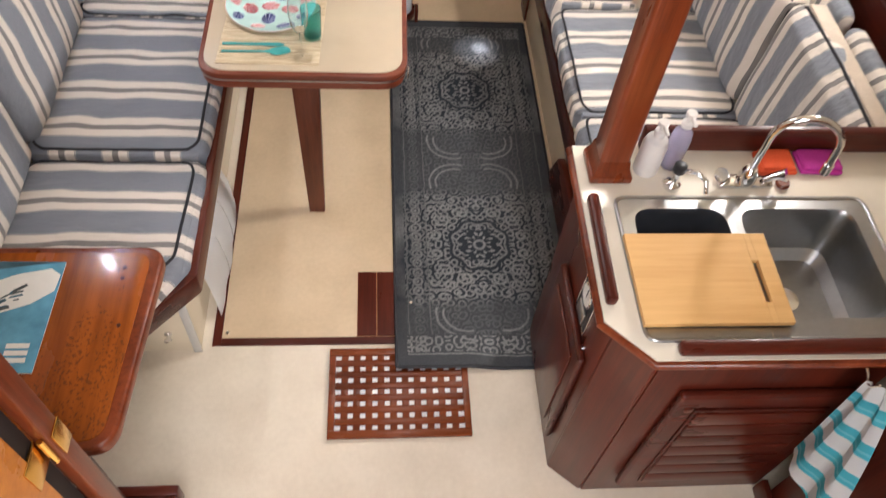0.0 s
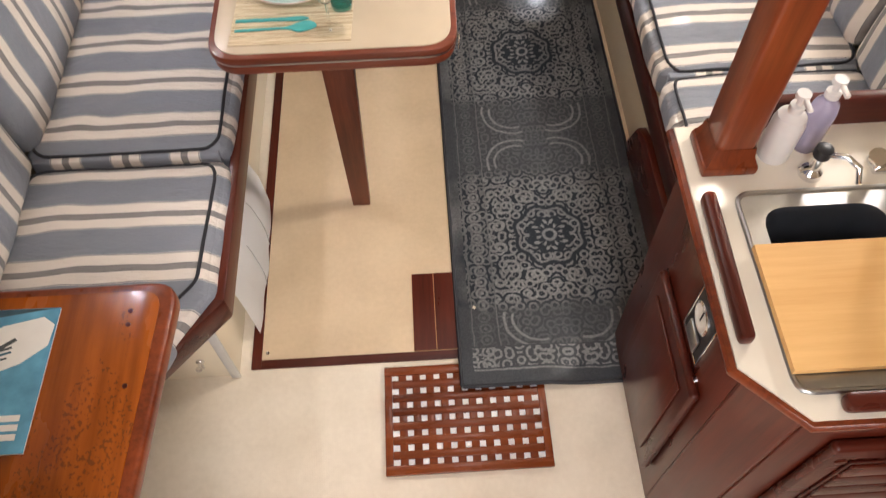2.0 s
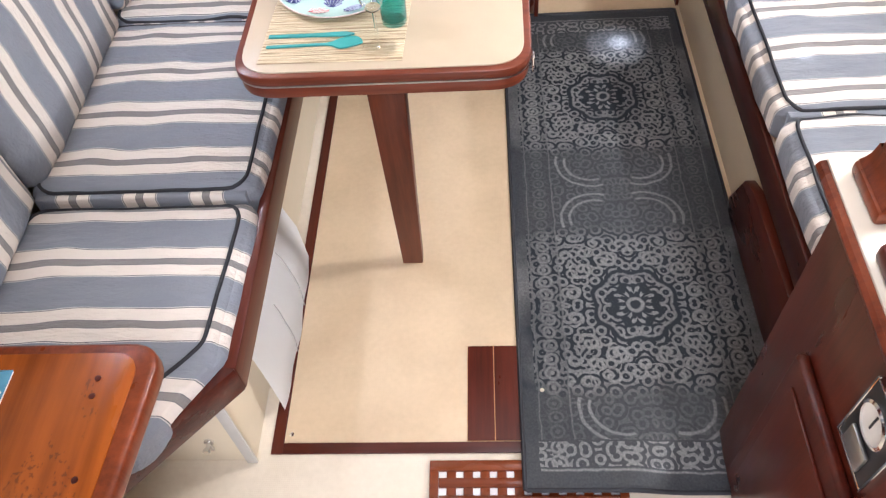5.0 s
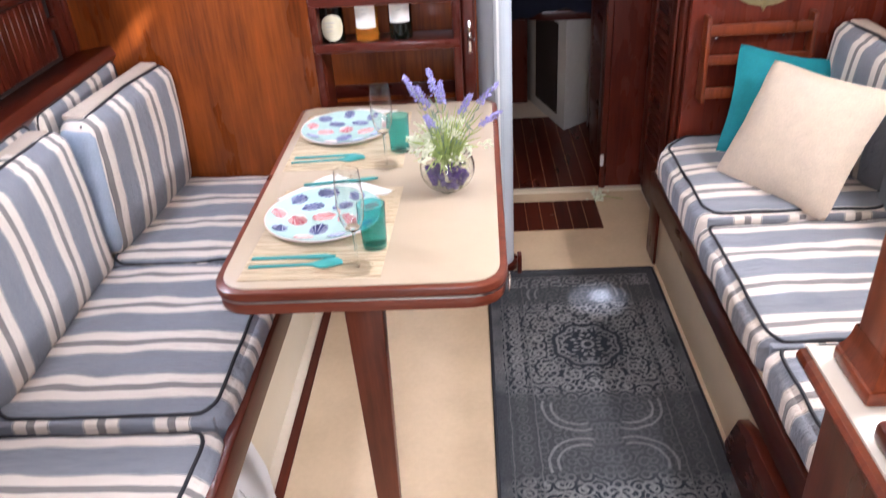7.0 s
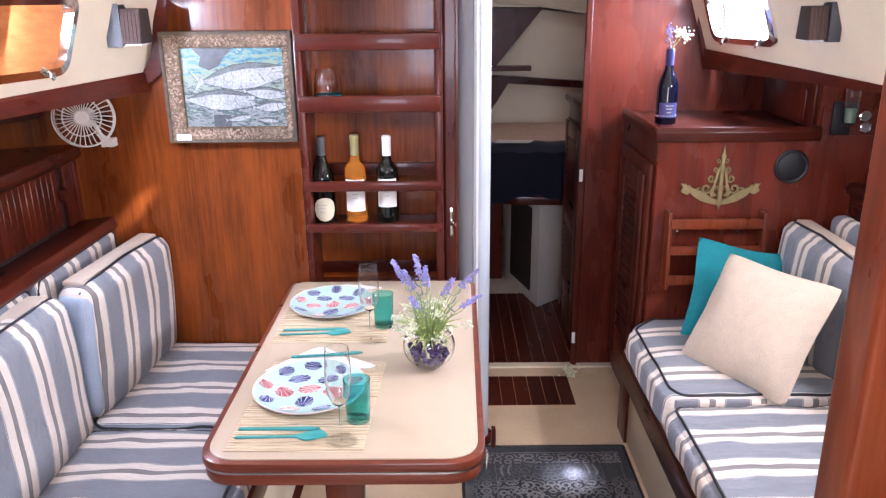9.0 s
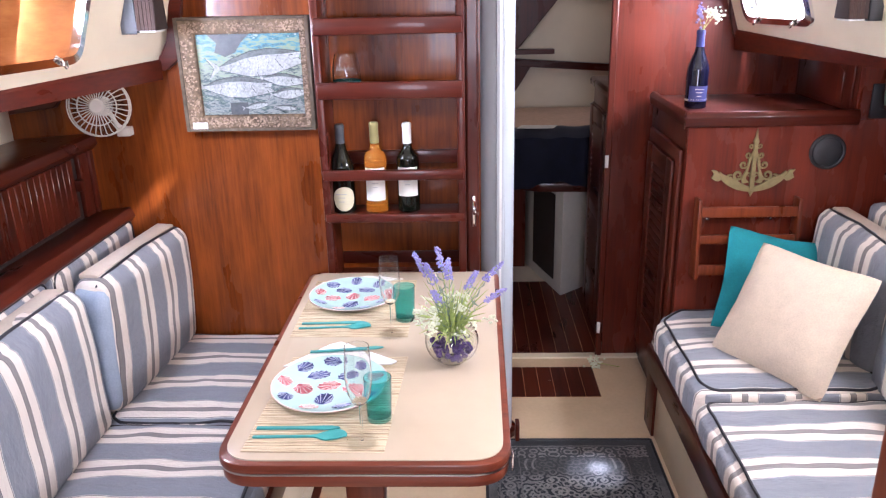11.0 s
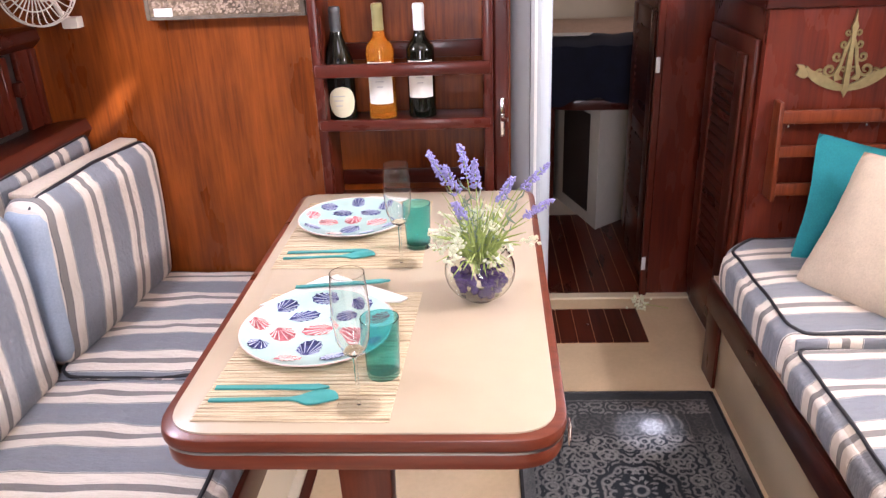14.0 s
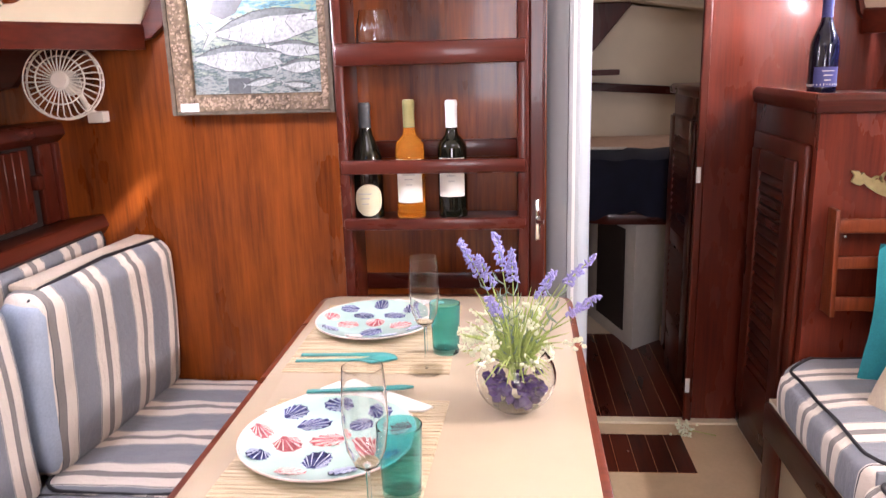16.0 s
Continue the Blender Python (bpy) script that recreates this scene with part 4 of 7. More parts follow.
for y0, y1, k in ((2.76, 3.335, 41), (2.10, 2.74, 42), (1.45, 2.08, 43)):
    b = thing("bolster", (-1.41, y0 + 0.05, 0.5), "narrow striped bolster tucked behind the back cushions", "cushion", "port bolsters")
    part("cover", cushion((-1.455, y0, 0.50), (-1.388, y1, 0.925), 0.03, 0.012, 12, 0.004, k), STRIPES, b)
    part("piping", tube([(-1.395, y, z) for y, z in round_poly([(y0 + 0.012, 0.52), (y1 - 0.012, 0.52), (y1 - 0.012, 0.915), (y0 + 0.012, 0.915)], 0.04, 5)], 0.004, 6, True), PIPING, b, "black piped edge")

# lockers behind the port settee
lk = thing("side_locker", (-1.55, 2.4, 0.0), "dark mahogany side locker with tongue-and-groove front", "locker")
part("capping", prism([(-1.54, 0.895), (-1.408, 0.895), (-1.388, 0.922), (-1.402, 0.955), (-1.54, 0.938)], 0.9, 3.354, "y", 0.004), MAHOG_Y, lk, "bevelled capping rail")
part("carcass", box(-1.77, -1.46, 0.9, 3.354, 0.0, 0.894, 0), MAHOG_Y, lk)
# backing in near-black, standing for shade between the boards
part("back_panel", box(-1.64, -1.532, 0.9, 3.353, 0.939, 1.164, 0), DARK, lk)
part("ledge", prism([(-1.77, 1.165), (-1.505, 1.165), (-1.482, 1.185), (-1.488, 1.215), (-1.505, 1.222), (-1.77, 1.205)], 0.9, 3.354, "y", 0.004), MAHOG_Y, lk, "moulded top ledge")
y = 1.3
while y < 3.22:
    part("tongue_board", box(-1.5315, -1.523, y, y + 0.0335, 0.955, 1.155, 0.003, 1), MAHOG, lk)
    y += 0.0345
part("stile", box(-1.5315, -1.514, 3.262, 3.325, 0.942, 1.163, 0.004), MAHOG, lk)
part("stile", box(-1.5315, -1.505, 3.326, 3.353, 0.942, 1.163, 0.004), MAHOG, lk)
part("catch", box(-1.522, -1.500, 3.222, 3.252, 1.045, 1.085, 0.004), MAHOG, lk, "small wooden turn catch")

# starboard settee
GS = "starboard settee cushions"
base = thing("settee_base", (0.9, 2.5, 0), "beige settee base with a dark mahogany front rail", "settee")
part("front_panel", box(0.530, 0.55, 1.64, 3.468, 0.0, 0.30, 0.002), BEIGE, base)
part("rail", box(0.510, 0.5295, 1.64, 3.455, 0.245, 0.345, 0.006), MAHOG_Y, base)
part("end_post", box(0.518, 0.5295, 3.33, 3.455, 0.0, 0.2445, 0.003), MAHOG, base)
part("seat_board", box(0.53, 1.45, 1.64, 3.468, 0.3005, 0.349, 0), BEIGE, base)
part("fairing", prism([(1.66, 0.012), (2.30, 0.012), (2.33, 0.05), (2.27, 0.185), (2.20, 0.215), (1.66, 0.235)], 0.500, 0.5295, "x", 0.005), MAHOG_Y, base, "raised mahogany cheek panel")
seat_cushion(0.515, 1.12, 1.645, 2.235, 0.35, 0.455, "grey and cream striped seat cushion with black piping", 5, GS, 2.05)
seat_cushion(0.515, 1.12, 2.24, 2.84, 0.35, 0.455, "grey and cream striped seat cushion with black piping", 6, GS, 2.638)
t = thing("seat_cushion", (0.83, 3.15, 0.35), "striped seat cushion with rounded outer corner, black piping", "cushion", GS)
bm = cushion((0.515, 2.845, 0.35), (1.12, 3.465, 0.482), 0.03, 0.018, 36, 0.005, 7, 0.007)
for v in bm.verts:
    d = (0.60 - v.co.x) * 0.9 + (v.co.y - 3.43)
    if d > 0:
        v.co += Vector((0.6, -0.75, 0)) * d * 0.8
pipe = pipe_on(bm, [(0.540, 2.857), (1.10, 2.857), (1.10, 3.45), (0.63, 3.44), (0.540, 3.36)], 0.05, 0.482)
part("cover", bm, STRIPES, t)
part("boxing", cushion((0.545, 2.835, 0.36), (1.10, 2.87, 0.470), 0.008, 0.0, 8, 0.0015, 7), CROSS_STRIPES, t, "side band with its stripes upright")
part("piping", pipe, PIPING, t, "black piped edge")
back_cushion(1, 1.070, 1.085, 0.11, 2.945, 3.462, 0.45, 0.890, "upright striped back cushion with black piping", 12, GS, 2.90)
back_cushion(1, 1.075, 1.10, 0.11, 2.30, 2.935, 0.45, 0.905, "upright striped back cushion with black piping", 13, GS, 2.30)
back_cushion(1, 1.08, 1.11, 0.11, 1.645, 2.29, 0.45, 0.915, "upright striped back cushion with black piping", 14, GS, 1.75)
for y0, y1, k in ((2.82, 3.38, 51), (2.18, 2.78, 52), (1.66, 2.14, 53)):
    b = thing("bolster", (1.28, (y0 + y1) / 2, 0.6), "narrow striped bolster tucked behind the back cushions", "cushion", "starboard bolsters")
    part("cover", cushion((1.225, y0, 0.56), (1.29, y1, 0.935), 0.03, 0.012, 12, 0.004, k), STRIPES, b)
lk = thing("side_locker", (1.55, 2.4, 0.0), "dark mahogany side locker behind the settee", "locker")
part("capping", prism([(1.50, 0.985), (1.325, 0.985), (1.315, 1.01), (1.335, 1.03), (1.50, 1.015)], 1.0, 3.469, "y", 0.004), MAHOG_Y, lk, "bevelled capping rail")
part("carcass", box(1.34, 1.77, 1.66, 3.469, 0.0, 0.984, 0), MAHOG_Y, lk)
part("back_panel", prism([(1.66, 1.02), (1.50, 1.02), (1.54, 1.20), (1.70, 1.20)], 1.0, 3.469, "y", 0), MAHOG, lk)
part("ledge", prism([(1.77, 1.20), (1.53, 1.20), (1.515, 1.215), (1.52, 1.245), (1.77, 1.235)], 1.0, 3.469, "y", 0.004), MAHOG_Y, lk)
part("door", prism([(1.498, 1.035), (1.488, 1.035), (1.525, 1.185), (1.535, 1.185)], 3.0, 3.36, "y", 0.003), MAHOG, lk)

# ---- starboard cabinet by the passage ----
cb = thing("cabinet", (0.9, 3.7, 0), "mahogany hanging cabinet with a louvred door and moulded top", "cabinet")
part("side", box(0.605, 0.632, 3.5005, 4.02, 0.0, 1.1905, 0.002), MAHOG, cb)
part("top", box(0.60, 1.19, 3.465, 4.02, 1.2055, 1.222, 0.002), MAHOG_X, cb)
part("moulding", prism([(3.45, 1.19), (3.4695, 1.19), (3.4695, 1.243), (3.455, 1.243), (3.442, 1.225)], 0.585, 1.19, "x", 0.004), MAHOG_X, cb)
part("moulding", prism([(0.588, 1.19), (0.6045, 1.19), (0.6045, 1.243), (0.592, 1.243), (0.580, 1.225)], 3.45, 4.0, "y", 0.004), MAHOG_Y, cb)
dr = part("door", box(0.585, 0.6045, 3.50, 3.97, 0.08, 1.10, 0.008, 3), MAHOG, cb, "louvred mahogany door")
# near-black sheet that paints the shade behind the louvres
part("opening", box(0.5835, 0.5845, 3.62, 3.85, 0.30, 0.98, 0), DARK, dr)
for z in [0.305 + 0.034 * k for k in range(20)]:
    part("louvre", prism([(0.574, z), (0.577, z - 0.003), (0.5835, z + 0.019), (0.5815, z + 0.022)], 3.62, 3.85, "y", 0.001, 1), MAHOG_Y, dr)
for a in ((3.54, 3.62), (3.85, 3.93)):
    part("stile", box(0.570, 0.584, *a, 0.14, 1.05, 0.006, 3), MAHOG, dr)
for a in ((0.14, 0.30), (0.98, 1.05)):
    part("rail", box(0.570, 0.584, 3.6205, 3.8495, *a, 0.005), MAHOG_Y, dr)
tl = thing("corner_locker", (1.3, 3.75, 1.222), "small mahogany locker with an arched panel door", "locker")
part("carcass", box(1.1905, 1.6, 3.5005, 4.02, 1.2225, 1.424, 0), MAHOG, tl)
arch = [(3.58, 1.245), (3.92, 1.245), (3.92, 1.36), (3.86, 1.392), (3.75, 1.402), (3.64, 1.392), (3.58, 1.36)]
part("door", prism([(3.52, 1.228), (3.98, 1.228), (3.98, 1.415), (3.52, 1.415)], 1.180, 1.190, "x", 0.003), MAHOG, tl)
part("arched_panel", prism(arch, 1.172, 1.1805, "x", 0.004), MAHOG, tl)
sp = thing("loudspeaker", (1.102, 3.46, 1.03), "round black loudspeaker let into the bulkhead", "speaker")
part("rim", moved(lathe([(0.064, 0), (0.064, 0.006), (0.058, 0.010), (0.052, 0.008), (0.052, 0.002)], (0, 0, 0), 32), pose(1.102, 3.4695, 1.092, 90)), BLACK, sp)
part("grille", moved(lathe([(0.052, 0.0025), (0.045, 0.006), (0.02, 0.008), (0.004, 0.0085)], (0, 0, 0), 32), pose(1.102, 3.4695, 1.092, 90)), BLACK, sp)
rk = thing("magazine_rack", (0.83, 3.44, 0.63), "slatted teak magazine rack on the bulkhead, empty", "rack")
for x in (0.648, 1.005):
    part("upright", prism([(3.395, 0.63), (3.4695, 0.63), (3.4695, 0.93), (3.415, 0.93)], x, x + 0.014, "x", 0.003), TEAK_POST, rk)
for z0, z1, o in ((0.865, 0.905, 0.0), (0.765, 0.800, 0.006), (0.645, 0.685, 0.012)):
    part("slat", box(0.662, 1.005, 3.416 - o, 3.428 - o, z0, z1, 0.004), TEAK_POST, rk)
for x in (0.70, 0.93):
    part("screw", moved(lathe([(0.004, 0), (0.004, 0.003), (0.001, 0.004)], (0, 0, 0), 10), pose(x, 3.469, 0.845, 90)), CHROME, rk)

# gilt anchor plaque
an = thing("anchor_plaque", (0.848, 3.46, 0.945), "pierced brass anchor ornament on the bulkhead", "ornament")
AY, AX = 3.459, 0.845
part("shank", prism([(AX - 0.009, 0.955), (AX + 0.009, 0.955), (AX + 0.006, 1.12), (AX + 0.010, 1.135), (AX + 0.004, 1.15), (AX, 1.182), (AX - 0.004, 1.15), (AX - 0.010, 1.135), (AX - 0.006, 1.12)], AY - 0.0015, AY + 0.009, "y", 0.001, 1), BRASS, an)
arc = [(-1.15 + 0.115 * k) for k in range(21)]
low = [(AX + 0.138 * math.sin(a), 1.062 - 0.112 * math.cos(a)) for a in arc]
top = [(AX + 0.128 * math.sin(a), 1.066 - (0.088 + 0.010 * math.cos(5 * a)) * math.cos(a)) for a in arc]
part("crown", prism(low + top[::-1], AY, AY + 0.0085, "y", 0), BRASS, an)
part("tip", prism([(AX - 0.010, 0.953), (AX + 0.010, 0.953), (AX + 0.004, 0.940), (AX, 0.929), (AX - 0.004, 0.940)], AY + 0.0006, AY + 0.008, "y", 0.001, 1), BRASS, an)


def curl(cx, cz, r, turns, start, width):
    pts = []
    for k in range(15):
        f = k / 14
        a = start + turns * 6.28 * f
        pts.append((cx + r * (1 - 0.72 * f) * math.cos(a), AY + 0.004, cz + r * (1 - 0.72 * f) * math.sin(a)))
    return tube(pts, [width * (0.5 + 0.7 * math.sin(math.pi * (0.25 + 0.7 * k / 14))) for k in range(15)], 6)


for s in (-1, 1):
    m = lambda pts: [(AX + s * a, z) for a, z in pts][::s]
    part("fluke", prism(m([(0.118, 1.012), (0.128, 1.030), (0.150, 1.032), (0.140, 1.018), (0.148, 1.002), (0.132, 0.992), (0.122, 0.990), (0.108, 1.0)]), AY - 0.002, AY + 0.007, "y", 0.001, 1), BRASS, an)
    part("brace", prism(m([(0.010, 0.985), (0.034, 0.980), (0.040, 1.000), (0.026, 1.030), (0.020, 1.070), (0.006, 1.105), (0.006, 1.088), (0.012, 1.060), (0.020, 1.020), (0.024, 0.998)]), AY + 0.0012, AY + 0.0082, "y", 0, 1), BRASS, an)
    for cx, cz, r0, n, st, w in ((0.052, 1.012, 0.019, 1.2, 3.6, 0.0045), (0.080, 1.000, 0.014, -1.1, 2.0, 0.004), (0.036, 1.050, 0.014, 1.1, 3.6, 0.004), (0.022, 1.085, 0.011, 1.1, 3.6, 0.0035), (0.015, 1.118, 0.009, 1.1, 3.6, 0.003), (0.013, 1.012, 0.009, 1.0, 0.0, 0.003)):
        part("scroll", moved(curl(cx, cz, r0, n, st, w), Matrix.Translation((AX, 0, 0)) @ Matrix.Diagonal((s, 1, 1, 1))), BRASS, an)

# candle sconce and gauges on the outer bulkhead
sc = thing("candle_sconce", (1.26, 3.45, 1.21), "glass candle sconce on a dark plate", "sconce")
part("plate", box(1.225, 1.295, 3.459, 3.4695, 1.21, 1.33, 0.003), BLACK, sc)
part("cup", lathe([(0.012, 0.0), (0.02, 0.01), (0.024, 0.09), (0.026, 0.14)], (1.27, 3.425, 1.25), 20, False), GLASS, sc, "clear glass cup")
part("candle", lathe([(0.013, 0.0), (0.015, 0.05), (0.004, 0.052)], (1.27, 3.425, 1.262), 16), GREEN_WAX, sc, "pale green candle")
part("arm", tube([(1.26, 3.462, 1.245), (1.265, 3.44, 1.245), (1.27, 3.425, 1.25)], 0.005), CHROME, sc)
for x, z in ((1.345, 1.275), (1.352, 1.235)):
    gq = thing("gauge", (x, 3.46, z - 0.02), "small round chrome-ringed gauge", "gauge", "bulkhead gauges")
    part("bezel", moved(lathe([(0.022, 0), (0.022, 0.010), (0.017, 0.012), (0.017, 0.006)], (0, 0, 0), 24), pose(x, 3.4705, z, 90)), CHROME, gq)
    part("dial", moved(lathe([(0.017, 0.0), (0.017, 0.007), (0.001, 0.0075)], (0, 0, 0), 24), pose(x, 3.4705, z, 90)), STEEL, gq)

# ---- forward cabin ----
bt = thing("berth", (0.6, 5.4, 0), "raised forward berth with peach bedspread", "bed")
part("corner_base", prism([(0.329, 4.735), (0.478, 4.868), (0.60, 5.3), (0.165, 5.3)], 0.0, 0.605, bev=0.003), GREY_PANEL, bt, "pale grey angled base")
face = Vector((0.165 - 0.329, 5.3 - 4.735)).normalized()
nrm = Vector((-face.y, face.x))
def on_face(d, o):
    p = Vector((0.329, 4.735)) + face * d + nrm * o
    return (p.x, p.y)
part("locker_door", prism([on_face(0.10, 0.002), on_face(0.42, 0.002), on_face(0.42, 0.008), on_face(0.10, 0.008)], 0.07, 0.57, bev=0.002), DARK, bt, "dark locker door")
part("back_locker", box(-0.14, 0.164, 5.22, 5.3, 0.0, 0.62, 0.003), MAHOG, bt)
part("side_skirting", prism([(0.478, 4.866), (0.485, 4.85), (0.535, 4.60), (0.55, 4.60), (0.50, 4.87)], 0.001, 0.085, bev=0.002), BEIGE, bt)
part("front_board", prism(round_poly([(-0.14, 4.90), (0.20, 4.76), (0.9, 4.72), (0.9, 4.80), (-0.14, 4.96)], [0, 0.1, 0, 0, 0], 6), 0.606, 0.655, bev=0.004), MAHOG_X, bt)
part("mattress", cushion((-0.4, 4.77, 0.655), (1.4, 5.74, 0.905), 0.06, 0.03, 16, 0.01, 61), QUILT, bt, "peach patterned bedspread")
bl = thing("blanket", (0.2, 4.74, 0.64), "navy blanket folded over the berth's edge", "blanket")
bm = bmesh.new()
prof = [(4.90, 0.938), (4.86, 0.940), (4.80, 0.932), (4.752, 0.905), (4.738, 0.82), (4.730, 0.72), (4.734, 0.648)]
cols = []
for i in range(25):
    x = -0.05 + i * 0.0235
    w = 0.004 * math.sin(i * 0.37) + 0.002 * math.sin(i * 1.3 + 1)
    cols.append([bm.verts.new((x, yy + (w - 0.012 if k > 2 else 0), zz + (-0.022 * math.sin(i * 0.33) + 0.006 * math.sin(i * 1.3) if k == 6 else 0.004 * math.sin(i * 0.9)))) for k, (yy, zz) in enumerate(prof)])
for a, c in zip(cols, cols[1:]):
    for k in range(len(prof) - 1):
        bm.faces.new((a[k], c[k], c[k + 1], a[k + 1]))
bmesh.ops.solidify(bm, geom=bm.faces[:], thickness=0.008)
part("cloth", bm, NAVY, bl)
mg = solid("leaflet", prism([(0.08, 4.80), (0.27, 4.79), (0.30, 4.87), (0.11, 4.89)], 0.946, 0.949, bev=0), LABEL_PAPER, "white printed leaflet on the berth", "paper")
fl = thing("fore_locker", (0.62, 4.4, 0), "louvred mahogany locker beside the forward doorway", "locker")
part("carcass", box(0.446, 0.9, 4.1005, 4.58, 0.0, 1.20, 0.003), MAHOG, fl)
part("top", prism([(0.428, 1.2005), (0.9, 1.2005), (0.9, 1.24), (0.436, 1.24), (0.424, 1.225)], 4.1005, 4.60, "y", 0.004), MAHOG_Y, fl)
fd = part("door", box(0.434, 0.4455, 4.125, 4.56, 0.10, 1.12, 0.006), MAHOG, fl, "tall louvred door")
for a in ((4.13, 4.21), (4.47, 4.555)):
    part("stile", box(0.424, 0.4335, *a, 0.105, 1.115, 0.004), MAHOG, fd)
for a in ((0.105, 0.30), (0.60, 0.66), (1.04, 1.115)):
    part("rail", box(0.425, 0.4335, 4.2105, 4.4695, *a, 0.004), MAHOG_Y, fd)
for z in [0.305 + 0.029 * k for k in range(10)] + [0.665 + 0.029 * k for k in range(13)]:
    part("louvre", prism([(0.4225, z), (0.4255, z - 0.002), (0.4335, z + 0.018), (0.430, z + 0.022)], 4.2105, 4.4695, "y", 0), MAHOG_Y, fd)
hg = thing("door_2", (0.44, 4.06, 0), "edge of the open forward door with two white hinges", "door", kind="structure")
part("leaf", box(0.445, 0.470, 4.0605, 4.10, 0.05, 1.9, 0.003), MAHOG, hg)
for z in (0.945, 0.155):
    part("hinge", box(0.4075, 0.424, 3.993, 3.9995, z - 0.028, z + 0.028, 0.002), WHITE, hg, "white hinge")
wall("wall_fore_liner", box(-0.4, 1.75, 5.75, 5.80, 0.9, 1.93, 0), CREAM_HULL, "cream lining of the forward cabin")
wall("trim", prism([(-0.4, 1.215), (0.95, 1.12), (0.95, 1.165), (-0.4, 1.26)], 5.69, 5.745, "y", 0.004), MAHOG_X, "dark fore-cabin shelf fiddle")
wall("trim", prism([(-0.1, 1.27), (0.13, 1.27), (0.42, 1.62), (0.42, 1.64), (-0.1, 1.64)], 5.70, 5.745, "y", 0.004), MAHOG, "dark panel under the foredeck")
wall("trim", prism([(-0.1, 0.98), (0.10, 0.98), (0.24, 1.20), (-0.1, 1.22)], 5.70, 5.745, "y", 0.004), MAHOG, "dark panel over the berth")
wall("trim", box(0.0, 0.36, 5.62, 5.69, 1.255, 1.285, 0.004), MAHOG_X, "short wooden shelf")
wall("trim", prism([(-0.1, 1.645), (0.42, 1.64), (0.95, 1.56), (0.95, 1.60), (-0.1, 1.69)], 5.60, 5.745, "y", 0.004), CREAM_HULL, "cream moulding under the foredeck")

# ---- rug, grating, sole inserts ----
rg = thing("rug", (0.19, 2.4, 0), "charcoal damask runner with a worn grey pattern", "rug")
bm = bmesh.new()
nx, ny = 14, 40
def rug_z(x, y):
    lift = 0.020 if (x < 0.125 and y < 1.57) else 0.020 * max(0, 1 - (y - 1.57) / 0.12) if y >= 1.57 else 0.020 * max(0, 1 - (x - 0.125) / 0.1)
    return 0.0075 + max(0, lift) + 0.0012 * noise.noise(Vector((x * 6, y * 6, 0)))
gr = [[bm.verts.new((-0.125 + 0.633 * i / nx, 1.475 + 1.825 * j / ny, rug_z(-0.125 + 0.633 * i / nx, 1.475 + 1.825 * j / ny))) for j in range(ny + 1)] for i in range(nx + 1)]
for i in range(nx):
    for j in range(ny):
        bm.faces.new((gr[i][j], gr[i + 1][j], gr[i + 1][j + 1], gr[i][j + 1]))
bmesh.ops.solidify(bm, geom=bm.faces[:], thickness=0.006)
part("weave", bm, RUG, rg)
edge = [(x, y, rug_z(x, y) - 0.002) for x, y in [(-0.127, 1.475 + 0.05 * k) for k in range(37)] + [(-0.125 + 0.03 * k, 3.302) for k in range(22)] + [(0.510, 3.3 - 0.05 * k) for k in range(37)] + [(0.508 - 0.03 * k, 1.473) for k in range(22)]]
part("binding", tube(edge, 0.006, 6, True), PIPING, rg, "black bound edge")

gt = thing("floor_grating", (-0.12, 1.39, 0), "teak lattice drain grating let into the sole", "grating")
GX0, GX1, GY0, GY1 = -0.351, 0.110, 1.235, 1.551
part("rim", box(GX0, GX1, GY0, GY0 + 0.026, 0.0005, 0.016, 0.002), TEAK_G := wood("grating_teak", (0.075, 0.014, 0.004), (0.22, 0.050, 0.012), "x", 0.26, 0.6), gt)
part("rim", box(GX0, GX1, GY1 - 0.026, GY1, 0.0005, 0.016, 0.002), TEAK_G, gt)
for a in ((GX0, GX0 + 0.0215), (GX1 - 0.0215, GX1)):
    part("rim", box(*a, GY0 + 0.0265, GY1 - 0.0265, 0.0005, 0.016, 0.002), TEAK_G, gt)
for k in range(1, 11):
    w = (GX1 - GX0 - 0.024) / 11
    x = GX0 + 0.012 + w * k
    part("slat", box(x - 0.0112, x + 0.0112, GY0 + 0.0265, GY1 - 0.0265, 0.0076, 0.0130, 0.0015), TEAK_G, gt)
for k in range(1, 7):
    y = GY0 + 0.013 + (GY1 - GY0 - 0.026) / 7 * k
    part("slat", box(GX0 + 0.022, GX1 - 0.022, y - 0.0112, y + 0.0112, 0.0015, 0.0155, 0.0015), TEAK_G, gt)
solid("drain_tray", box(GX0 + 0.004, GX1 - 0.004, GY0 + 0.004, GY1 - 0.004, 0.0, 0.0075, 0), plain("white_tray", (0.86, 0.86, 0.85), 0.5, vary=0.02), "white tray under the grating", kind="structure")

def inset(x0, x1, y0, y1, n, label):
    t = thing("sole_insert", ((x0 + x1) / 2, (y0 + y1) / 2, 0), label, "floor panel", "sole inserts")
    part("bed", box(x0, x1, y0, y1, 0.0, 0.003, 0), SEAM, t, "pale caulked seams")
    w = (x1 - x0) / n
    for k in range(n):
        part("plank", box(x0 + w * k + 0.0012, x0 + w * (k + 1) - 0.0012, y0 + 0.001, y1 - 0.001, 0.003, 0.0055, 0.0005, 1), MAHOG_Y, t)
    part("ring_pull", lathe([(0.006, 0.0), (0.006, 0.002), (0.002, 0.0022)], (x0 + (x1 - x0) * 0.46, (y0 + y1) / 2, 0.0055), 12), CHROME, t)
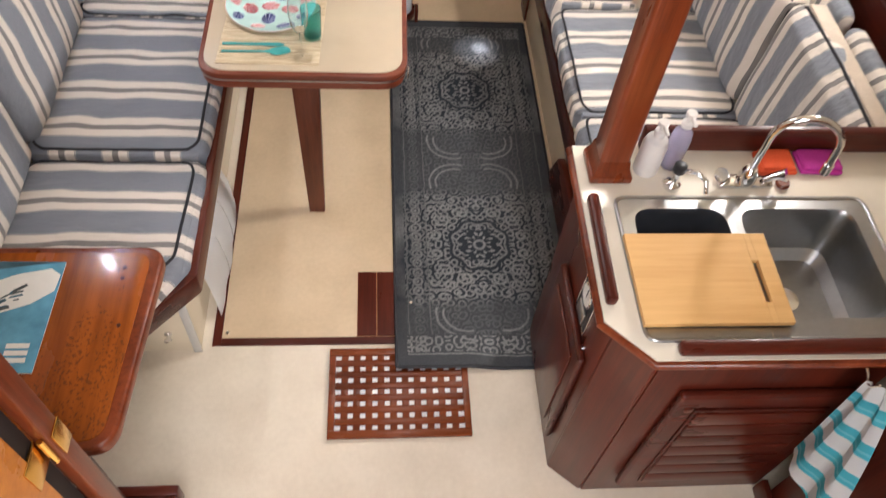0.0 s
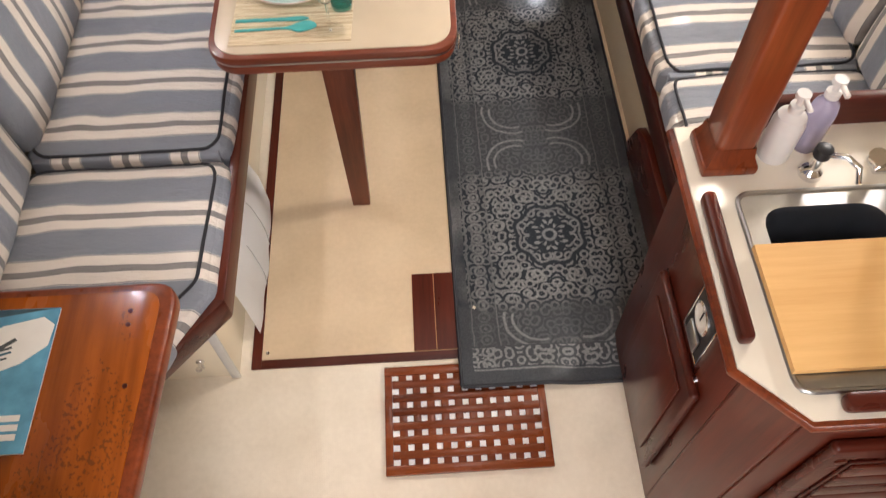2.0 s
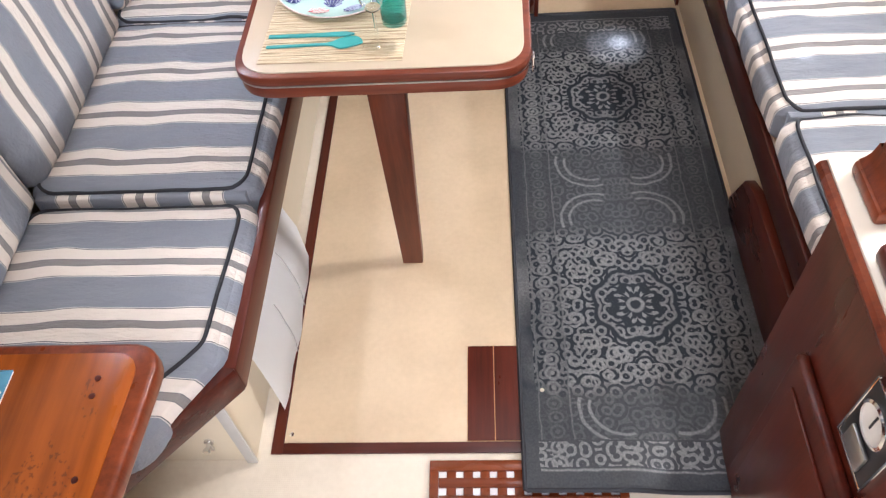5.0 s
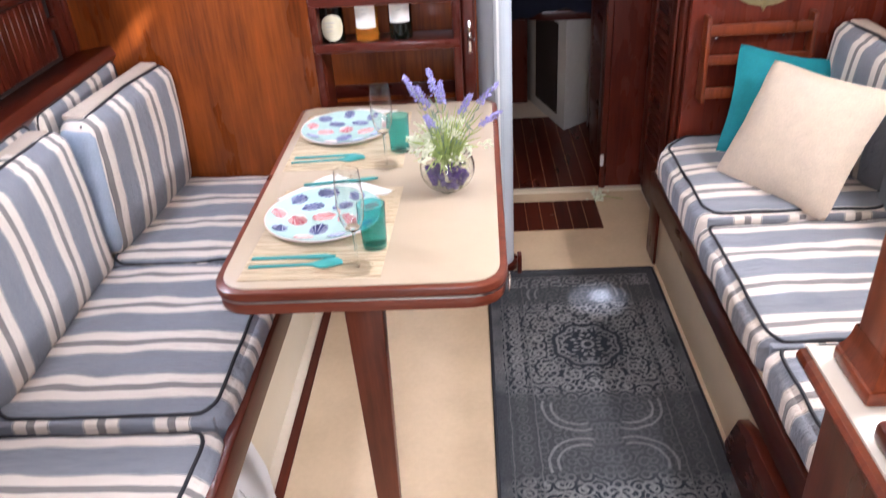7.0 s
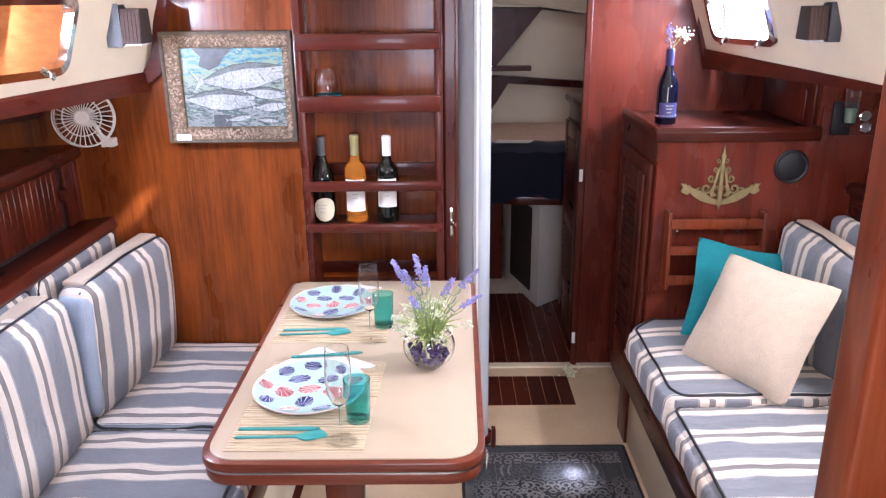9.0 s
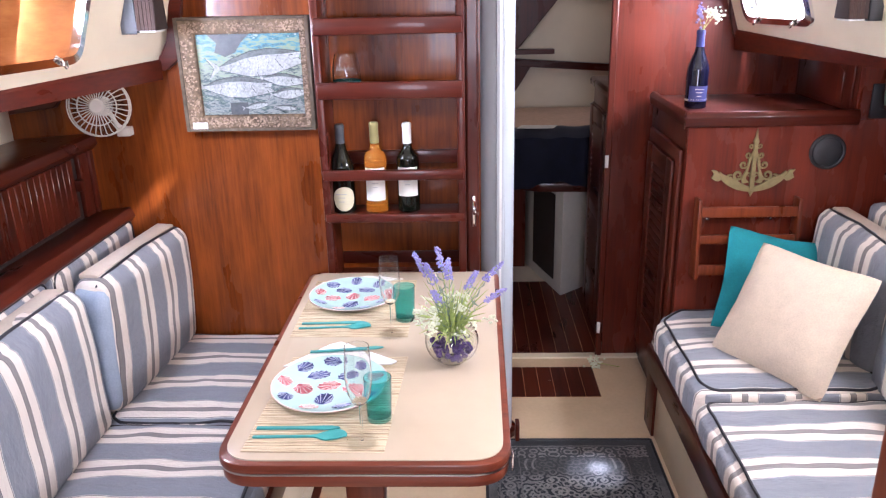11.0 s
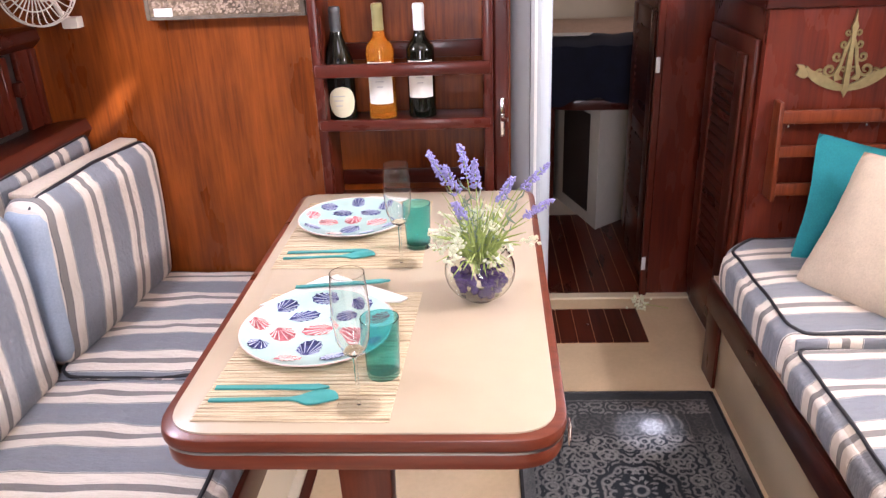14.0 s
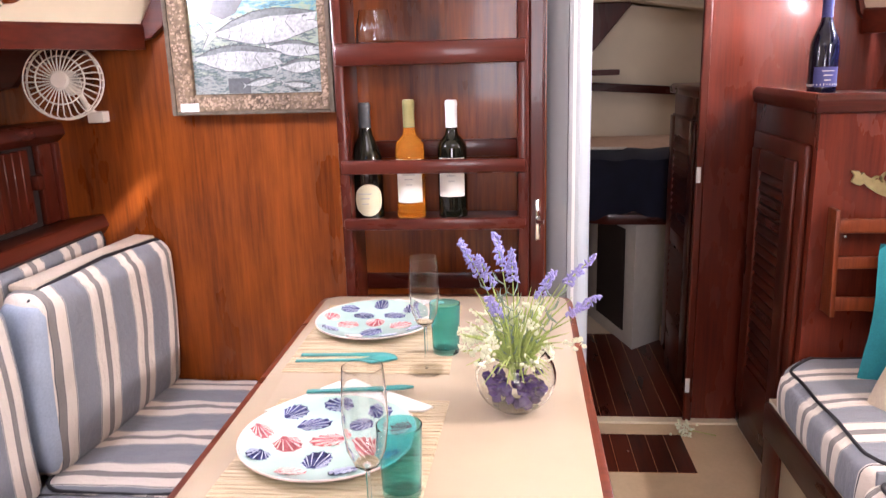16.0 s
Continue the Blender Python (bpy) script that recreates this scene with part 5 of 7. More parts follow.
inset(-0.262, 0.15, 1.604, 1.87, 6, "dark mahogany hatch insert with pale seams in the sole")
inset(-0.01, 0.377, 3.63, 3.895, 6, "dark mahogany hatch insert with pale seams in the sole")
fb = thing("screw_plate", (-0.69, 1.625, 0), "tiny chrome deck fastener in the sole", "fastener")
part("head", lathe([(0.006, 0.0005), (0.006, 0.0025), (0.002, 0.003)], (-0.70, 1.625, 0), 12), CHROME, fb)

# ---- dining table ----
TZ = 0.774
tb = thing("dining_table", (-0.41, 2.55, 0), "drop-leaf saloon table, ivory top with mahogany edge", "table")
outer = round_poly([(-0.722, 2.052), (-0.100, 2.052), (-0.085, 3.15), (-0.722, 3.15)], [0.085, 0.085, 0.05, 0.05], 8)
inner = round_poly([(-0.706, 2.068), (-0.116, 2.068), (-0.101, 3.135), (-0.706, 3.135)], [0.078, 0.078, 0.045, 0.045], 8)
part("tabletop", prism(inner, TZ - 0.022, TZ, bev=0.001), TABLE_TOP, tb, "ivory laminate top")
EDGE_WOOD = wood("edge_mahogany", (0.058, 0.012, 0.006), (0.19, 0.045, 0.020), "x", 0.3, 0.5)
part("edging", prism(outer, TZ - 0.026, TZ - 0.003, bev=0.006), EDGE_WOOD, tb, "rounded mahogany edging")
under = round_poly([(-0.718, 2.056), (-0.104, 2.056), (-0.09, 3.145), (-0.718, 3.145)], [0.085, 0.085, 0.05, 0.05], 8)
part("metal_band", prism(round_poly([(-0.7195, 2.0545), (-0.1025, 2.0545), (-0.0875, 3.1475), (-0.7195, 3.1475)], [0.085, 0.085, 0.05, 0.05], 8), TZ - 0.0305, TZ - 0.0265, bev=0), STEEL, tb, "thin bright metal line")
part("leaf", prism(under, TZ - 0.060, TZ - 0.031, bev=0.006), EDGE_WOOD, tb, "folded mahogany leaf")
bm = bmesh.new()
lo = [(-0.448, 2.150), (-0.390, 2.150), (-0.390, 2.185), (-0.448, 2.185)]
hi = [(-0.456, 2.110), (-0.370, 2.110), (-0.370, 2.165), (-0.456, 2.165)]
a = [bm.verts.new((x, y, 0.0)) for x, y in lo]
c = [bm.verts.new((x, y, TZ - 0.061)) for x, y in hi]
bm.faces.new(a), bm.faces.new(c)
for k in range(4):
    bm.faces.new((a[k], a[(k + 1) % 4], c[(k + 1) % 4], c[k]))
bmesh.ops.bevel(bm, geom=bm.edges[:], offset=0.004, segments=2, affect="EDGES", profile=0.5)
part("leg", bm, TEAK_LEG := wood("leg_mahogany", (0.058, 0.012, 0.005), (0.155, 0.036, 0.013), "z", 0.34, 0.45), tb)
part("latch", box(-0.0985, -0.0945, 2.10, 2.125, TZ - 0.05, TZ - 0.015, 0.001), CHROME, tb, "small chrome leaf catch")

# ---- table settings ----


def shell_motif(cx, cy, z, r, ang):
    bm = bmesh.new()
    o = bm.verts.new((cx - 0.95 * r * math.cos(ang), cy - 0.95 * r * math.sin(ang), z))
    ring = []
    for k in range(19):
        a = ang + (k - 9) / 9 * 2.35
        rr = r * (1.06 if k % 2 else 0.94) * (0.85 + 0.15 * math.cos(2 * (a - ang)))
        ring.append(bm.verts.new((cx + rr * math.cos(a), cy + rr * 0.92 * math.sin(a), z + (0.0006 if k % 2 else 0.0))))
    for p, q in zip(ring, ring[1:]):
        bm.faces.new((o, p, q))
    bmesh.ops.solidify(bm, geom=bm.faces[:], thickness=0.0005)
    return bm


def setting(cx, cy, r, seed):
    rnd = random.Random(seed)
    t = thing("dinner_plate", (cx, cy, TZ + 0.002), "pale aqua plate printed with blue and coral shells", "plate", "plates on the table")
    z = TZ + 0.0025
    part("dish", lathe([(0.0005, 0.002), (r * 0.62, 0.002), (r * 0.70, 0.005), (r * 0.97, 0.014), (r, 0.0165), (r * 0.985, 0.0185), (r * 0.95, 0.0165), (r * 0.70, 0.0085), (r * 0.6, 0.0055), (0.0005, 0.005)], (cx, cy, z - 0.002), 48, False), MELAMINE, t)
    part("rim", tube([(cx + r * math.cos(k * math.pi / 24), cy + r * math.sin(k * math.pi / 24), z + 0.0153) for k in range(48)], 0.0014, 6, True), RIB_PINK, t, "pale pink rim line")
    n = 0
    for ring, cnt in ((0.0, 1), (0.46, 5), (0.80, 9)):
        for k in range(cnt):
            a = 2 * math.pi * k / cnt + ring * 2 + rnd.uniform(-0.08, 0.08)
            d = ring * r
            zz = z + (0.0042 if ring < 0.6 else 0.0108)
            n += 1
            m = moved(shell_motif(0, 0, 0, r * (0.215 if ring < 0.7 else 0.175), rnd.uniform(0, 6.28)), Matrix.Translation((cx + d * math.cos(a), cy + d * math.sin(a), zz)) @ (Matrix.Rotation(0.30 if ring > 0.6 else 0.0, 4, Vector((math.sin(a), -math.cos(a), 0)))))
            blue = n % 5 in (0, 2, 3)
            sp = part("shell_print", m, SHELL_BLUE if blue else SHELL_CORAL, t)
            vs = [v.co.copy() + ORIG[t.name] for v in sp.data.vertices][:20]
            ribs = [tube([vs[0].lerp(vs[1 + q], 0.25) + Vector((0, 0, 0.0001)), vs[0].lerp(vs[1 + q], 0.93) + Vector((0, 0, 0.0002))], [0.0004, 0.0013], 4) for q in range(1, 19, 2)]
            part("rib", merge(*ribs), RIB_BLUE if blue else RIB_PINK, sp)
    return t


def placemat(x0, x1, y0, y1, lean=0.0):
    t = thing("placemat", ((x0 + x1) / 2, (y0 + y1) / 2, TZ), "woven straw placemat in beige stripes", "placemat", "placemats")
    part("weave", prism([(x0, y0), (x1, y0 - 0.004), (x1 + lean, y1), (x0 + lean, y1)], TZ + 0.0005, TZ + 0.0017, bev=0.0003, seg=1), STRAW, t)
    n = int((y1 - y0) / 0.0105)
    for k in range(n):
        a = y0 + (y1 - y0) * (k + 0.08) / n
        f = lean * k / n
        part("reed", box(x0 + f + 0.001 * (k % 3), x1 + f - 0.0012 * (k % 2), a, a + 0.0084, TZ + 0.0018, TZ + 0.0028, 0.0004, 1), STRAW, t)


placemat(-0.668, -0.365, 2.095, 2.520, 0.02)
placemat(-0.683, -0.355, 2.642, 3.058, 0.0)
setting(-0.523, 2.362, 0.140, 3)
setting(-0.545, 2.915, 0.134, 5)


def spoon(x, y, z, ang, length, kind):
    t = thing("spoon" if kind else "knife", (x, y, z), "teal plastic " + ("spoon" if kind else "knife") + " lying on the placemat", "cutlery", "teal cutlery")
    if kind:
        pts = [(0, 0.0045), (length * 0.62, 0.0038), (length * 0.68, 0.007)] + [(length * (0.84 - 0.16 * math.cos(a)), 0.0185 * math.sin(a)) for a in [0.5 + 0.22 * k for k in range(12)]] + [(length, 0.0012)]
    else:
        pts = [(0, 0.0055), (length * 0.5, 0.0055), (length * 0.54, 0.006), (length * 0.9, 0.008), (length, 0.002)]
    poly = [(a, b) for a, b in pts] + [(a, -b) for a, b in pts[::-1]]
    bm = prism(poly, 0.0, 0.004, bev=0.0012, seg=1)
    if kind:
        for v in bm.verts:
            if v.co.x > length * 0.76:
                v.co.z += 0.004 * (v.co.x / length - 0.76) * 8 * (abs(v.co.y) / 0.0165)
    part("handle", moved(bm, Matrix.Translation((x, y, z)) @ Matrix.Rotation(ang, 4, "Z")), TEAL_PLASTIC, t)


spoon(-0.655, 2.145, TZ + 0.003, 0.02, 0.205, 1)
spoon(-0.655, 2.180, TZ + 0.003, 0.0, 0.185, 0)
spoon(-0.668, 2.690, TZ + 0.003, 0.06, 0.205, 1)
spoon(-0.665, 2.722, TZ + 0.003, 0.03, 0.185, 0)


def napkin(pts, z):
    t = thing("napkin", (pts[0][0], pts[0][1], TZ), "folded white paper napkin", "napkin", "napkins")
    part("fold", prism(pts, z, z + 0.004, bev=0.001, seg=1), NAPKIN, t)


napkin([(-0.660, 2.462), (-0.56, 2.585), (-0.533, 2.600), (-0.371, 2.487), (-0.385, 2.470)], TZ + 0.0035)
napkin([(-0.665, 3.03), (-0.52, 3.09), (-0.40, 3.06), (-0.46, 3.03)], TZ + 0.0035)
spoon(-0.603, 2.530, TZ + 0.010, 0.13, 0.192, 0)


def flute(x, y):
    t = thing("champagne_flute", (x, y, TZ + 0.002), "clear champagne flute on the placemat", "glass", "champagne flutes")
    part("bowl", lathe([(0.003, 0.088), (0.016, 0.098), (0.025, 0.120), (0.0288, 0.155), (0.0275, 0.195), (0.0252, 0.226), (0.0242, 0.226), (0.0265, 0.195), (0.0277, 0.155), (0.0239, 0.121), (0.015, 0.101), (0.001, 0.094)], (x, y, TZ + 0.002), 32, False), GLASS, t)
    part("stem", lathe([(0.0032, 0.004), (0.003, 0.05), (0.0035, 0.089)], (x, y, TZ + 0.002), 12), GLASS, t)
    part("foot", lathe([(0.034, 0.0), (0.034, 0.0018), (0.012, 0.0035), (0.0035, 0.006)], (x, y, TZ + 0.002), 32), FOOT_GLASS, t)


flute(-0.415, 2.130)
flute(-0.400, 2.655)


def tumbler(x, y):
    t = thing("tumbler", (x, y, TZ + 0.002), "ribbed teal glass tumbler", "glass", "teal tumblers")
    prof = [(0.0005, 0.0), (0.0262, 0.0)] + [(0.0268 + 0.0036 * k / 21 + (0.0006 if k % 2 else 0), 0.003 + 0.0048 * k) for k in range(22)]
    prof += [(0.0292, 0.1045)] + [(0.0286 - 0.0035 * k / 5, 0.101 - 0.018 * k) for k in range(6)] + [(0.0005, 0.009)]
    part("body", lathe(prof, (x, y, TZ + 0.002), 32, False), TEAL_GLASS, t)


tumbler(-0.388, 2.222)
tumbler(-0.370, 2.752)

# flower bowl
BX, BY = -0.230, 2.500
fb = thing("flower_bowl", (BX, BY, TZ), "round clear glass bowl of purple gems holding lavender sprigs", "flower arrangement")
prof = [(0.0005, 0.001), (0.03, 0.0)] + [(0.069 * math.sin(a), 0.058 - 0.062 * math.cos(a)) for a in [0.55 + 0.2 * k for k in range(10)]]
prof += [(r - 0.003, h) for r, h in prof[:1:-1]] + [(0.0005, 0.006)]
part("bowl", lathe(prof, (BX, BY, TZ + 0.0005), 40, False), GLASS, fb)
rnd = random.Random(8)
for k in range(46):
    a, d = rnd.uniform(0, 6.28), 0.048 * math.sqrt(rnd.random())
    z = TZ + rnd.uniform(0.018, 0.062)
    lim = math.sqrt(max(0.0001, 0.055 ** 2 - (z - TZ - 0.058) ** 2))
    d = min(d + 0.012, lim - 0.006)
    bm = bmesh.new()
    bmesh.ops.create_icosphere(bm, subdivisions=1, radius=rnd.uniform(0.008, 0.012))
    moved(bm, Matrix.Translation((BX + d * math.cos(a), BY + d * math.sin(a), z)) @ Matrix.Rotation(rnd.uniform(0, 3), 4, "X") @ Matrix.Diagonal((1, 1, 0.6, 1)))
    part("gem", bm, GEM, fb)
tips = [(-0.086, 0.0, 0.285), (-0.031, 0.02, 0.292), (-0.056, -0.01, 0.262), (-0.006, 0.0, 0.268), (-0.04, -0.03, 0.20), (0.122, 0.01, 0.258), (0.126, -0.02, 0.20), (0.06, 0.03, 0.225)]
for k, (dx, dy, h) in enumerate(tips):
    p0, p3 = Vector((BX + dx * 0.1, BY + dy * 0.1, TZ + 0.05)), Vector((BX + dx, BY + dy, TZ + h))
    mid = (p0 + p3) / 2 + Vector((-dx * 0.25, 0, 0.03))
    path = [p0 * (1 - t) ** 2 + mid * 2 * t * (1 - t) + p3 * t * t for t in [i / 8 for i in range(9)]]
    part("stem", tube(path, 0.0012, 5), LEAF, fb)
    blades = []
    for j in range(9):
        q = path[2 + j % 4]
        a = rnd.uniform(0, 6.28)
        tip = q + Vector((0.022 * math.cos(a), 0.022 * math.sin(a), 0.026))
        blades.append(tube([q, (q + tip) / 2 + Vector((0.004 * math.cos(a), 0.004 * math.sin(a), -0.003)), tip], [0.0008, 0.0016, 0.0003], 4))
    part("leaf_spray", merge(*blades), SAGE, fb, "grey-green narrow leaves", smooth=False)
    out = []
    d = (p3 - path[6]).normalized()
    for j in range(64):
        t = j / 64
        q = path[6].lerp(p3 + d * 0.010, t)
        w = 0.0092 * (1 - 0.55 * t)
        bm = bmesh.new()
        bmesh.ops.create_icosphere(bm, subdivisions=1, radius=1)
        o = Vector((rnd.uniform(-1, 1), rnd.uniform(-1, 1), rnd.uniform(-0.4, 0.6))).normalized() * w
        out.append(moved(bm, Matrix.Translation(q + o) @ Matrix.Rotation(rnd.uniform(0, 3), 4, "Y") @ Matrix.Diagonal((0.0022, 0.0024, 0.0052, 1))))
    part("lavender_spike", merge(*out), LAVENDER, fb, "pale violet lavender spike", smooth=False)
leaves, petals = [], []
heads = []
for k in range(26):
    a, e = rnd.uniform(0, 6.28), rnd.uniform(-0.2, 1.2)
    rr = rnd.uniform(0.050, 0.088)
    heads.append(Vector((BX + rr * math.cos(a) * math.cos(e) * 1.1, BY + rr * math.sin(a) * math.cos(e), TZ + 0.112 + rr * math.sin(e) * 0.85)))
for k in range(420):
    p = heads[k % 26] + Vector((rnd.gauss(0, 0.0085), rnd.gauss(0, 0.0085), rnd.gauss(0, 0.006)))
    bm = bmesh.new()
    bmesh.ops.create_icosphere(bm, subdivisions=1, radius=1)
    s = rnd.uniform(0.0028, 0.0055)
    moved(bm, Matrix.Translation(p) @ Euler((rnd.uniform(0, 3), rnd.uniform(0, 3), 0)).to_matrix().to_4x4() @ Matrix.Diagonal((s, s * 0.9, s * 0.35, 1)))
    petals.append(bm)
for k in range(120):
    a, rr, up = rnd.uniform(0, 6.28), rnd.uniform(0.04, 0.10), rnd.uniform(0.07, 0.21)
    p0 = Vector((BX + 0.01 * math.cos(a), BY + 0.01 * math.sin(a), TZ + 0.075))
    p1 = Vector((BX + rr * math.cos(a), BY + rr * math.sin(a), TZ + up))
    m = (p0 + p1) / 2 + Vector((0, 0, 0.02))
    leaves.append(tube([p0, m, p1], [0.0014, 0.0022, 0.0003], 4))
part("foliage", merge(*leaves), LEAF, fb, "thin green stems and leaves", smooth=False)
part("blossom", merge(*petals), PETAL, fb, "small white-green blossoms", smooth=False)

# ---- bottles, glass and odds on the shelves ----


def bottle(x, y, z, h, r, glass, foil, label_mat, name_label, oval=False, burg=False, band=(0.27, 0.115), turn=0.0):
    t = thing("wine_bottle", (x, y, z), name_label, "bottle", "wine bottles")
    sh_ = 0.50 if burg else 0.60
    prof = [(0.0005, 0.004), (r * 0.8, 0.0), (r, 0.004), (r, h * sh_)]
    if burg:
        prof += [(r * 0.93, h * 0.56), (r * 0.72, h * 0.64), (r * 0.48, h * 0.72), (0.0145, h * 0.80)]
    else:
        prof += [(r * 0.95, h * 0.635), (r * 0.72, h * 0.675), (r * 0.47, h * 0.71), (0.0145, h * 0.76)]
    prof += [(0.0138, h * 0.99), (0.0005, h)]
    part("glass_body", lathe(prof, (x, y, z), 28, False), glass, t)
    part("capsule", lathe([(0.0152, h * 0.775), (0.0152, h * 0.95), (0.0162, h * 0.955), (0.0162, h * 0.985), (0.0135, h * 1.003)], (x, y, z), 20), foil, t, "foil capsule")
    bm = bmesh.new()
    cols = []
    for k in range(17):
        a = -math.pi / 2 + turn + (k - 8) / 8 * 0.98
        u = (k - 8) / 8
        half = (h * band[1]) * (math.sqrt(max(0, 1 - u * u)) if oval else 1.0)
        zc = h * band[0]
        cols.append([bm.verts.new((x + (r + 0.0006) * math.cos(a), y + (r + 0.0006) * math.sin(a), z + zc + q * half)) for q in (-1, 1)])
    for p, q in zip(cols, cols[1:]):
        bm.faces.new((p[0], q[0], q[1], p[1]))
    lb = part("label", bm, label_mat, t, "paper label")
    for j, (w, q) in enumerate(((0.42, 0.016), (0.3, 0.004), (0.22, -0.010))):
        a = -math.pi / 2
        part("text_bar", box(x - r * w, x + r * w, y - r - 0.0025, y - r - 0.0012, z + h * band[0] + q, z + h * band[0] + q + 0.0026, 0), INK, lb)
    return t


bottle(-0.612, 3.262, 0.955, 0.300, 0.041, WINE_DARK, FOIL_GREY, plain("cream_label", (0.70, 0.66, 0.47), 0.6, vary=0.05), "dark red-wine bottle with an oval cream label", True, True, (0.175, 0.14), 0.22)
bottle(-0.497, 3.262, 0.955, 0.305, 0.038, WINE_ROSE, FOIL_GOLD, LABEL_PAPER, "amber wine bottle with white label and gold foil", band=(0.33, 0.185))
bottle(-0.387, 3.262, 0.955, 0.302, 0.038, WINE_DARK, FOIL_WHITE, LABEL_PAPER, "black wine bottle with white label and white foil", band=(0.36, 0.165))
bl = bottle(0.680, 3.68, 1.2225, 0.285, 0.040, WINE_BLUE, LABEL_BLUE, LABEL_BLUE, "dark blue bottle holding flower sprigs, blue label", False, True, (0.20, 0.10))
part("label_edge", lathe([(0.0405, 0.030), (0.0407, 0.037)], (0.680, 3.68, 1.2225), 28, False), LABEL_PAPER, bl, "white strip under the label")
part("neck_ring", lathe([(0.0150, 0.210), (0.0156, 0.213), (0.0150, 0.218)], (0.680, 3.68, 1.2225), 20, False), LABEL_PAPER, bl, "white neck band")
sg = thing("sprig", (0.680, 3.68, 1.50), "lavender and white blossom sprig in the bottle", "flowers")
for dx, dz, mt, nm in ((-0.014, 0.075, LAVENDER, "lavender_spike"), (0.024, 0.085, PETAL, "blossom"), (0.040, 0.072, PETAL, "blossom")):
    part("stem", tube([(0.680, 3.68, 1.49), (0.680 + dx * 0.3, 3.675, 1.52), (0.680 + dx, 3.67, 1.485 + dz)], 0.0013, 5), LEAF, sg)
    out = []
    for j in range(40):
        bm = bmesh.new()
        bmesh.ops.create_icosphere(bm, subdivisions=1, radius=rnd.uniform(0.003, 0.006))
        sp_ = 0.006 if nm != "blossom" else 0.013
        moved(bm, Matrix.Translation((0.683 + dx + rnd.gauss(0, sp_), 3.67 + rnd.gauss(0, sp_), 1.485 + dz + rnd.gauss(0, 0.018 if nm != "blossom" else 0.010))))
        out.append(bm)
    part(nm, merge(*out), mt, sg, smooth=False)
fs = thing("fallen_sprig", (0.40, 3.86, 0.005), "fallen white flower sprig on the sole", "flowers")
part("stem", tube([(0.37, 3.90, 0.01), (0.42, 3.90, 0.02), (0.50, 3.88, 0.012)], 0.0015, 5), LEAF, fs)
out = []
for j in range(60):
    bm = bmesh.new()
    bmesh.ops.create_icosphere(bm, subdivisions=1, radius=rnd.uniform(0.003, 0.007))
    out.append(moved(bm, Matrix.Translation((0.385 + rnd.gauss(0, 0.014), 3.89 + rnd.gauss(0, 0.012), 0.03 + abs(rnd.gauss(0, 0.026)) - 0.018))))
part("blossom", merge(*out), PETAL, fs, smooth=False)
wg = thing("stemless_glass", (-0.575, 3.255, 1.364), "clear stemless wine glass with a teal base", "glass")
part("body", lathe([(0.028, 0.0), (0.040, 0.012), (0.046, 0.04), (0.044, 0.08), (0.036, 0.118), (0.0345, 0.118), (0.0425, 0.08), (0.0445, 0.04), (0.038, 0.014), (0.0005, 0.006)], (-0.575, 3.255, 1.365), 32, False), GLASS, wg)
part("tint", lathe([(0.0285, 0.0002), (0.0415, 0.013), (0.0468, 0.036)], (-0.575, 3.255, 1.3645), 32, False), plain("teal_tint", (0.02, 0.20, 0.24), 0.1, trans=0.4, ior=1.1, coat=0.4), wg, "teal tinted foot")
part("lettering", merge(*[tube([(-0.60 + 0.012 * k, 3.210, 1.435), (-0.596 + 0.012 * k, 3.209, 1.45), (-0.592 + 0.012 * k, 3.210, 1.436)], 0.0008, 5) for k in range(4)]), FOIL_WHITE, wg, "white painted script strokes")
pn = thing("pen", (-0.40, 3.23, 1.563), "slim dark pen lying on the shelf", "pen")
part("barrel", tube([(-0.47, 3.225, 1.567), (-0.33, 3.235, 1.567)], 0.004, 8), BLACK, pn)
pn = thing("pen", (-0.42, 3.25, 1.563), "slim dark pen lying on the shelf", "pen")
part("barrel", tube([(-0.50, 3.262, 1.567), (-0.36, 3.245, 1.567)], 0.003, 8), STEEL, pn)

# picture of silver fish in a driftwood and shell frame
pc = thing("picture", (-0.92, 3.32, 1.235), "framed painting of silver fish, shell-encrusted driftwood frame", "picture")
part("canvas", box(-1.085, -0.725, 3.318, 3.3545, 1.260, 1.560, 0), SEA, pc, "sea-green painting")
for a in ((-1.135, -1.078, 1.236, 1.598), (-0.731, -0.702, 1.236, 1.598), (-1.078, -0.731, 1.236, 1.284), (-1.078, -0.731, 1.549, 1.598)):
    part("frame_side", box(a[0], a[1], 3.303, 3.3545, a[2], a[3], 0.004), SHELL_GRIT, pc)
for a in ((-1.140, -1.128, 1.231, 1.603), (-0.709, -0.697, 1.231, 1.603), (-1.128, -0.709, 1.231, 1.240), (-1.128, -0.709, 1.594, 1.603)):
    part("frame_edge", box(a[0], a[1], 3.298, 3.3545, a[2], a[3], 0.002), DRIFT, pc)
rnd = random.Random(21)
chips = []
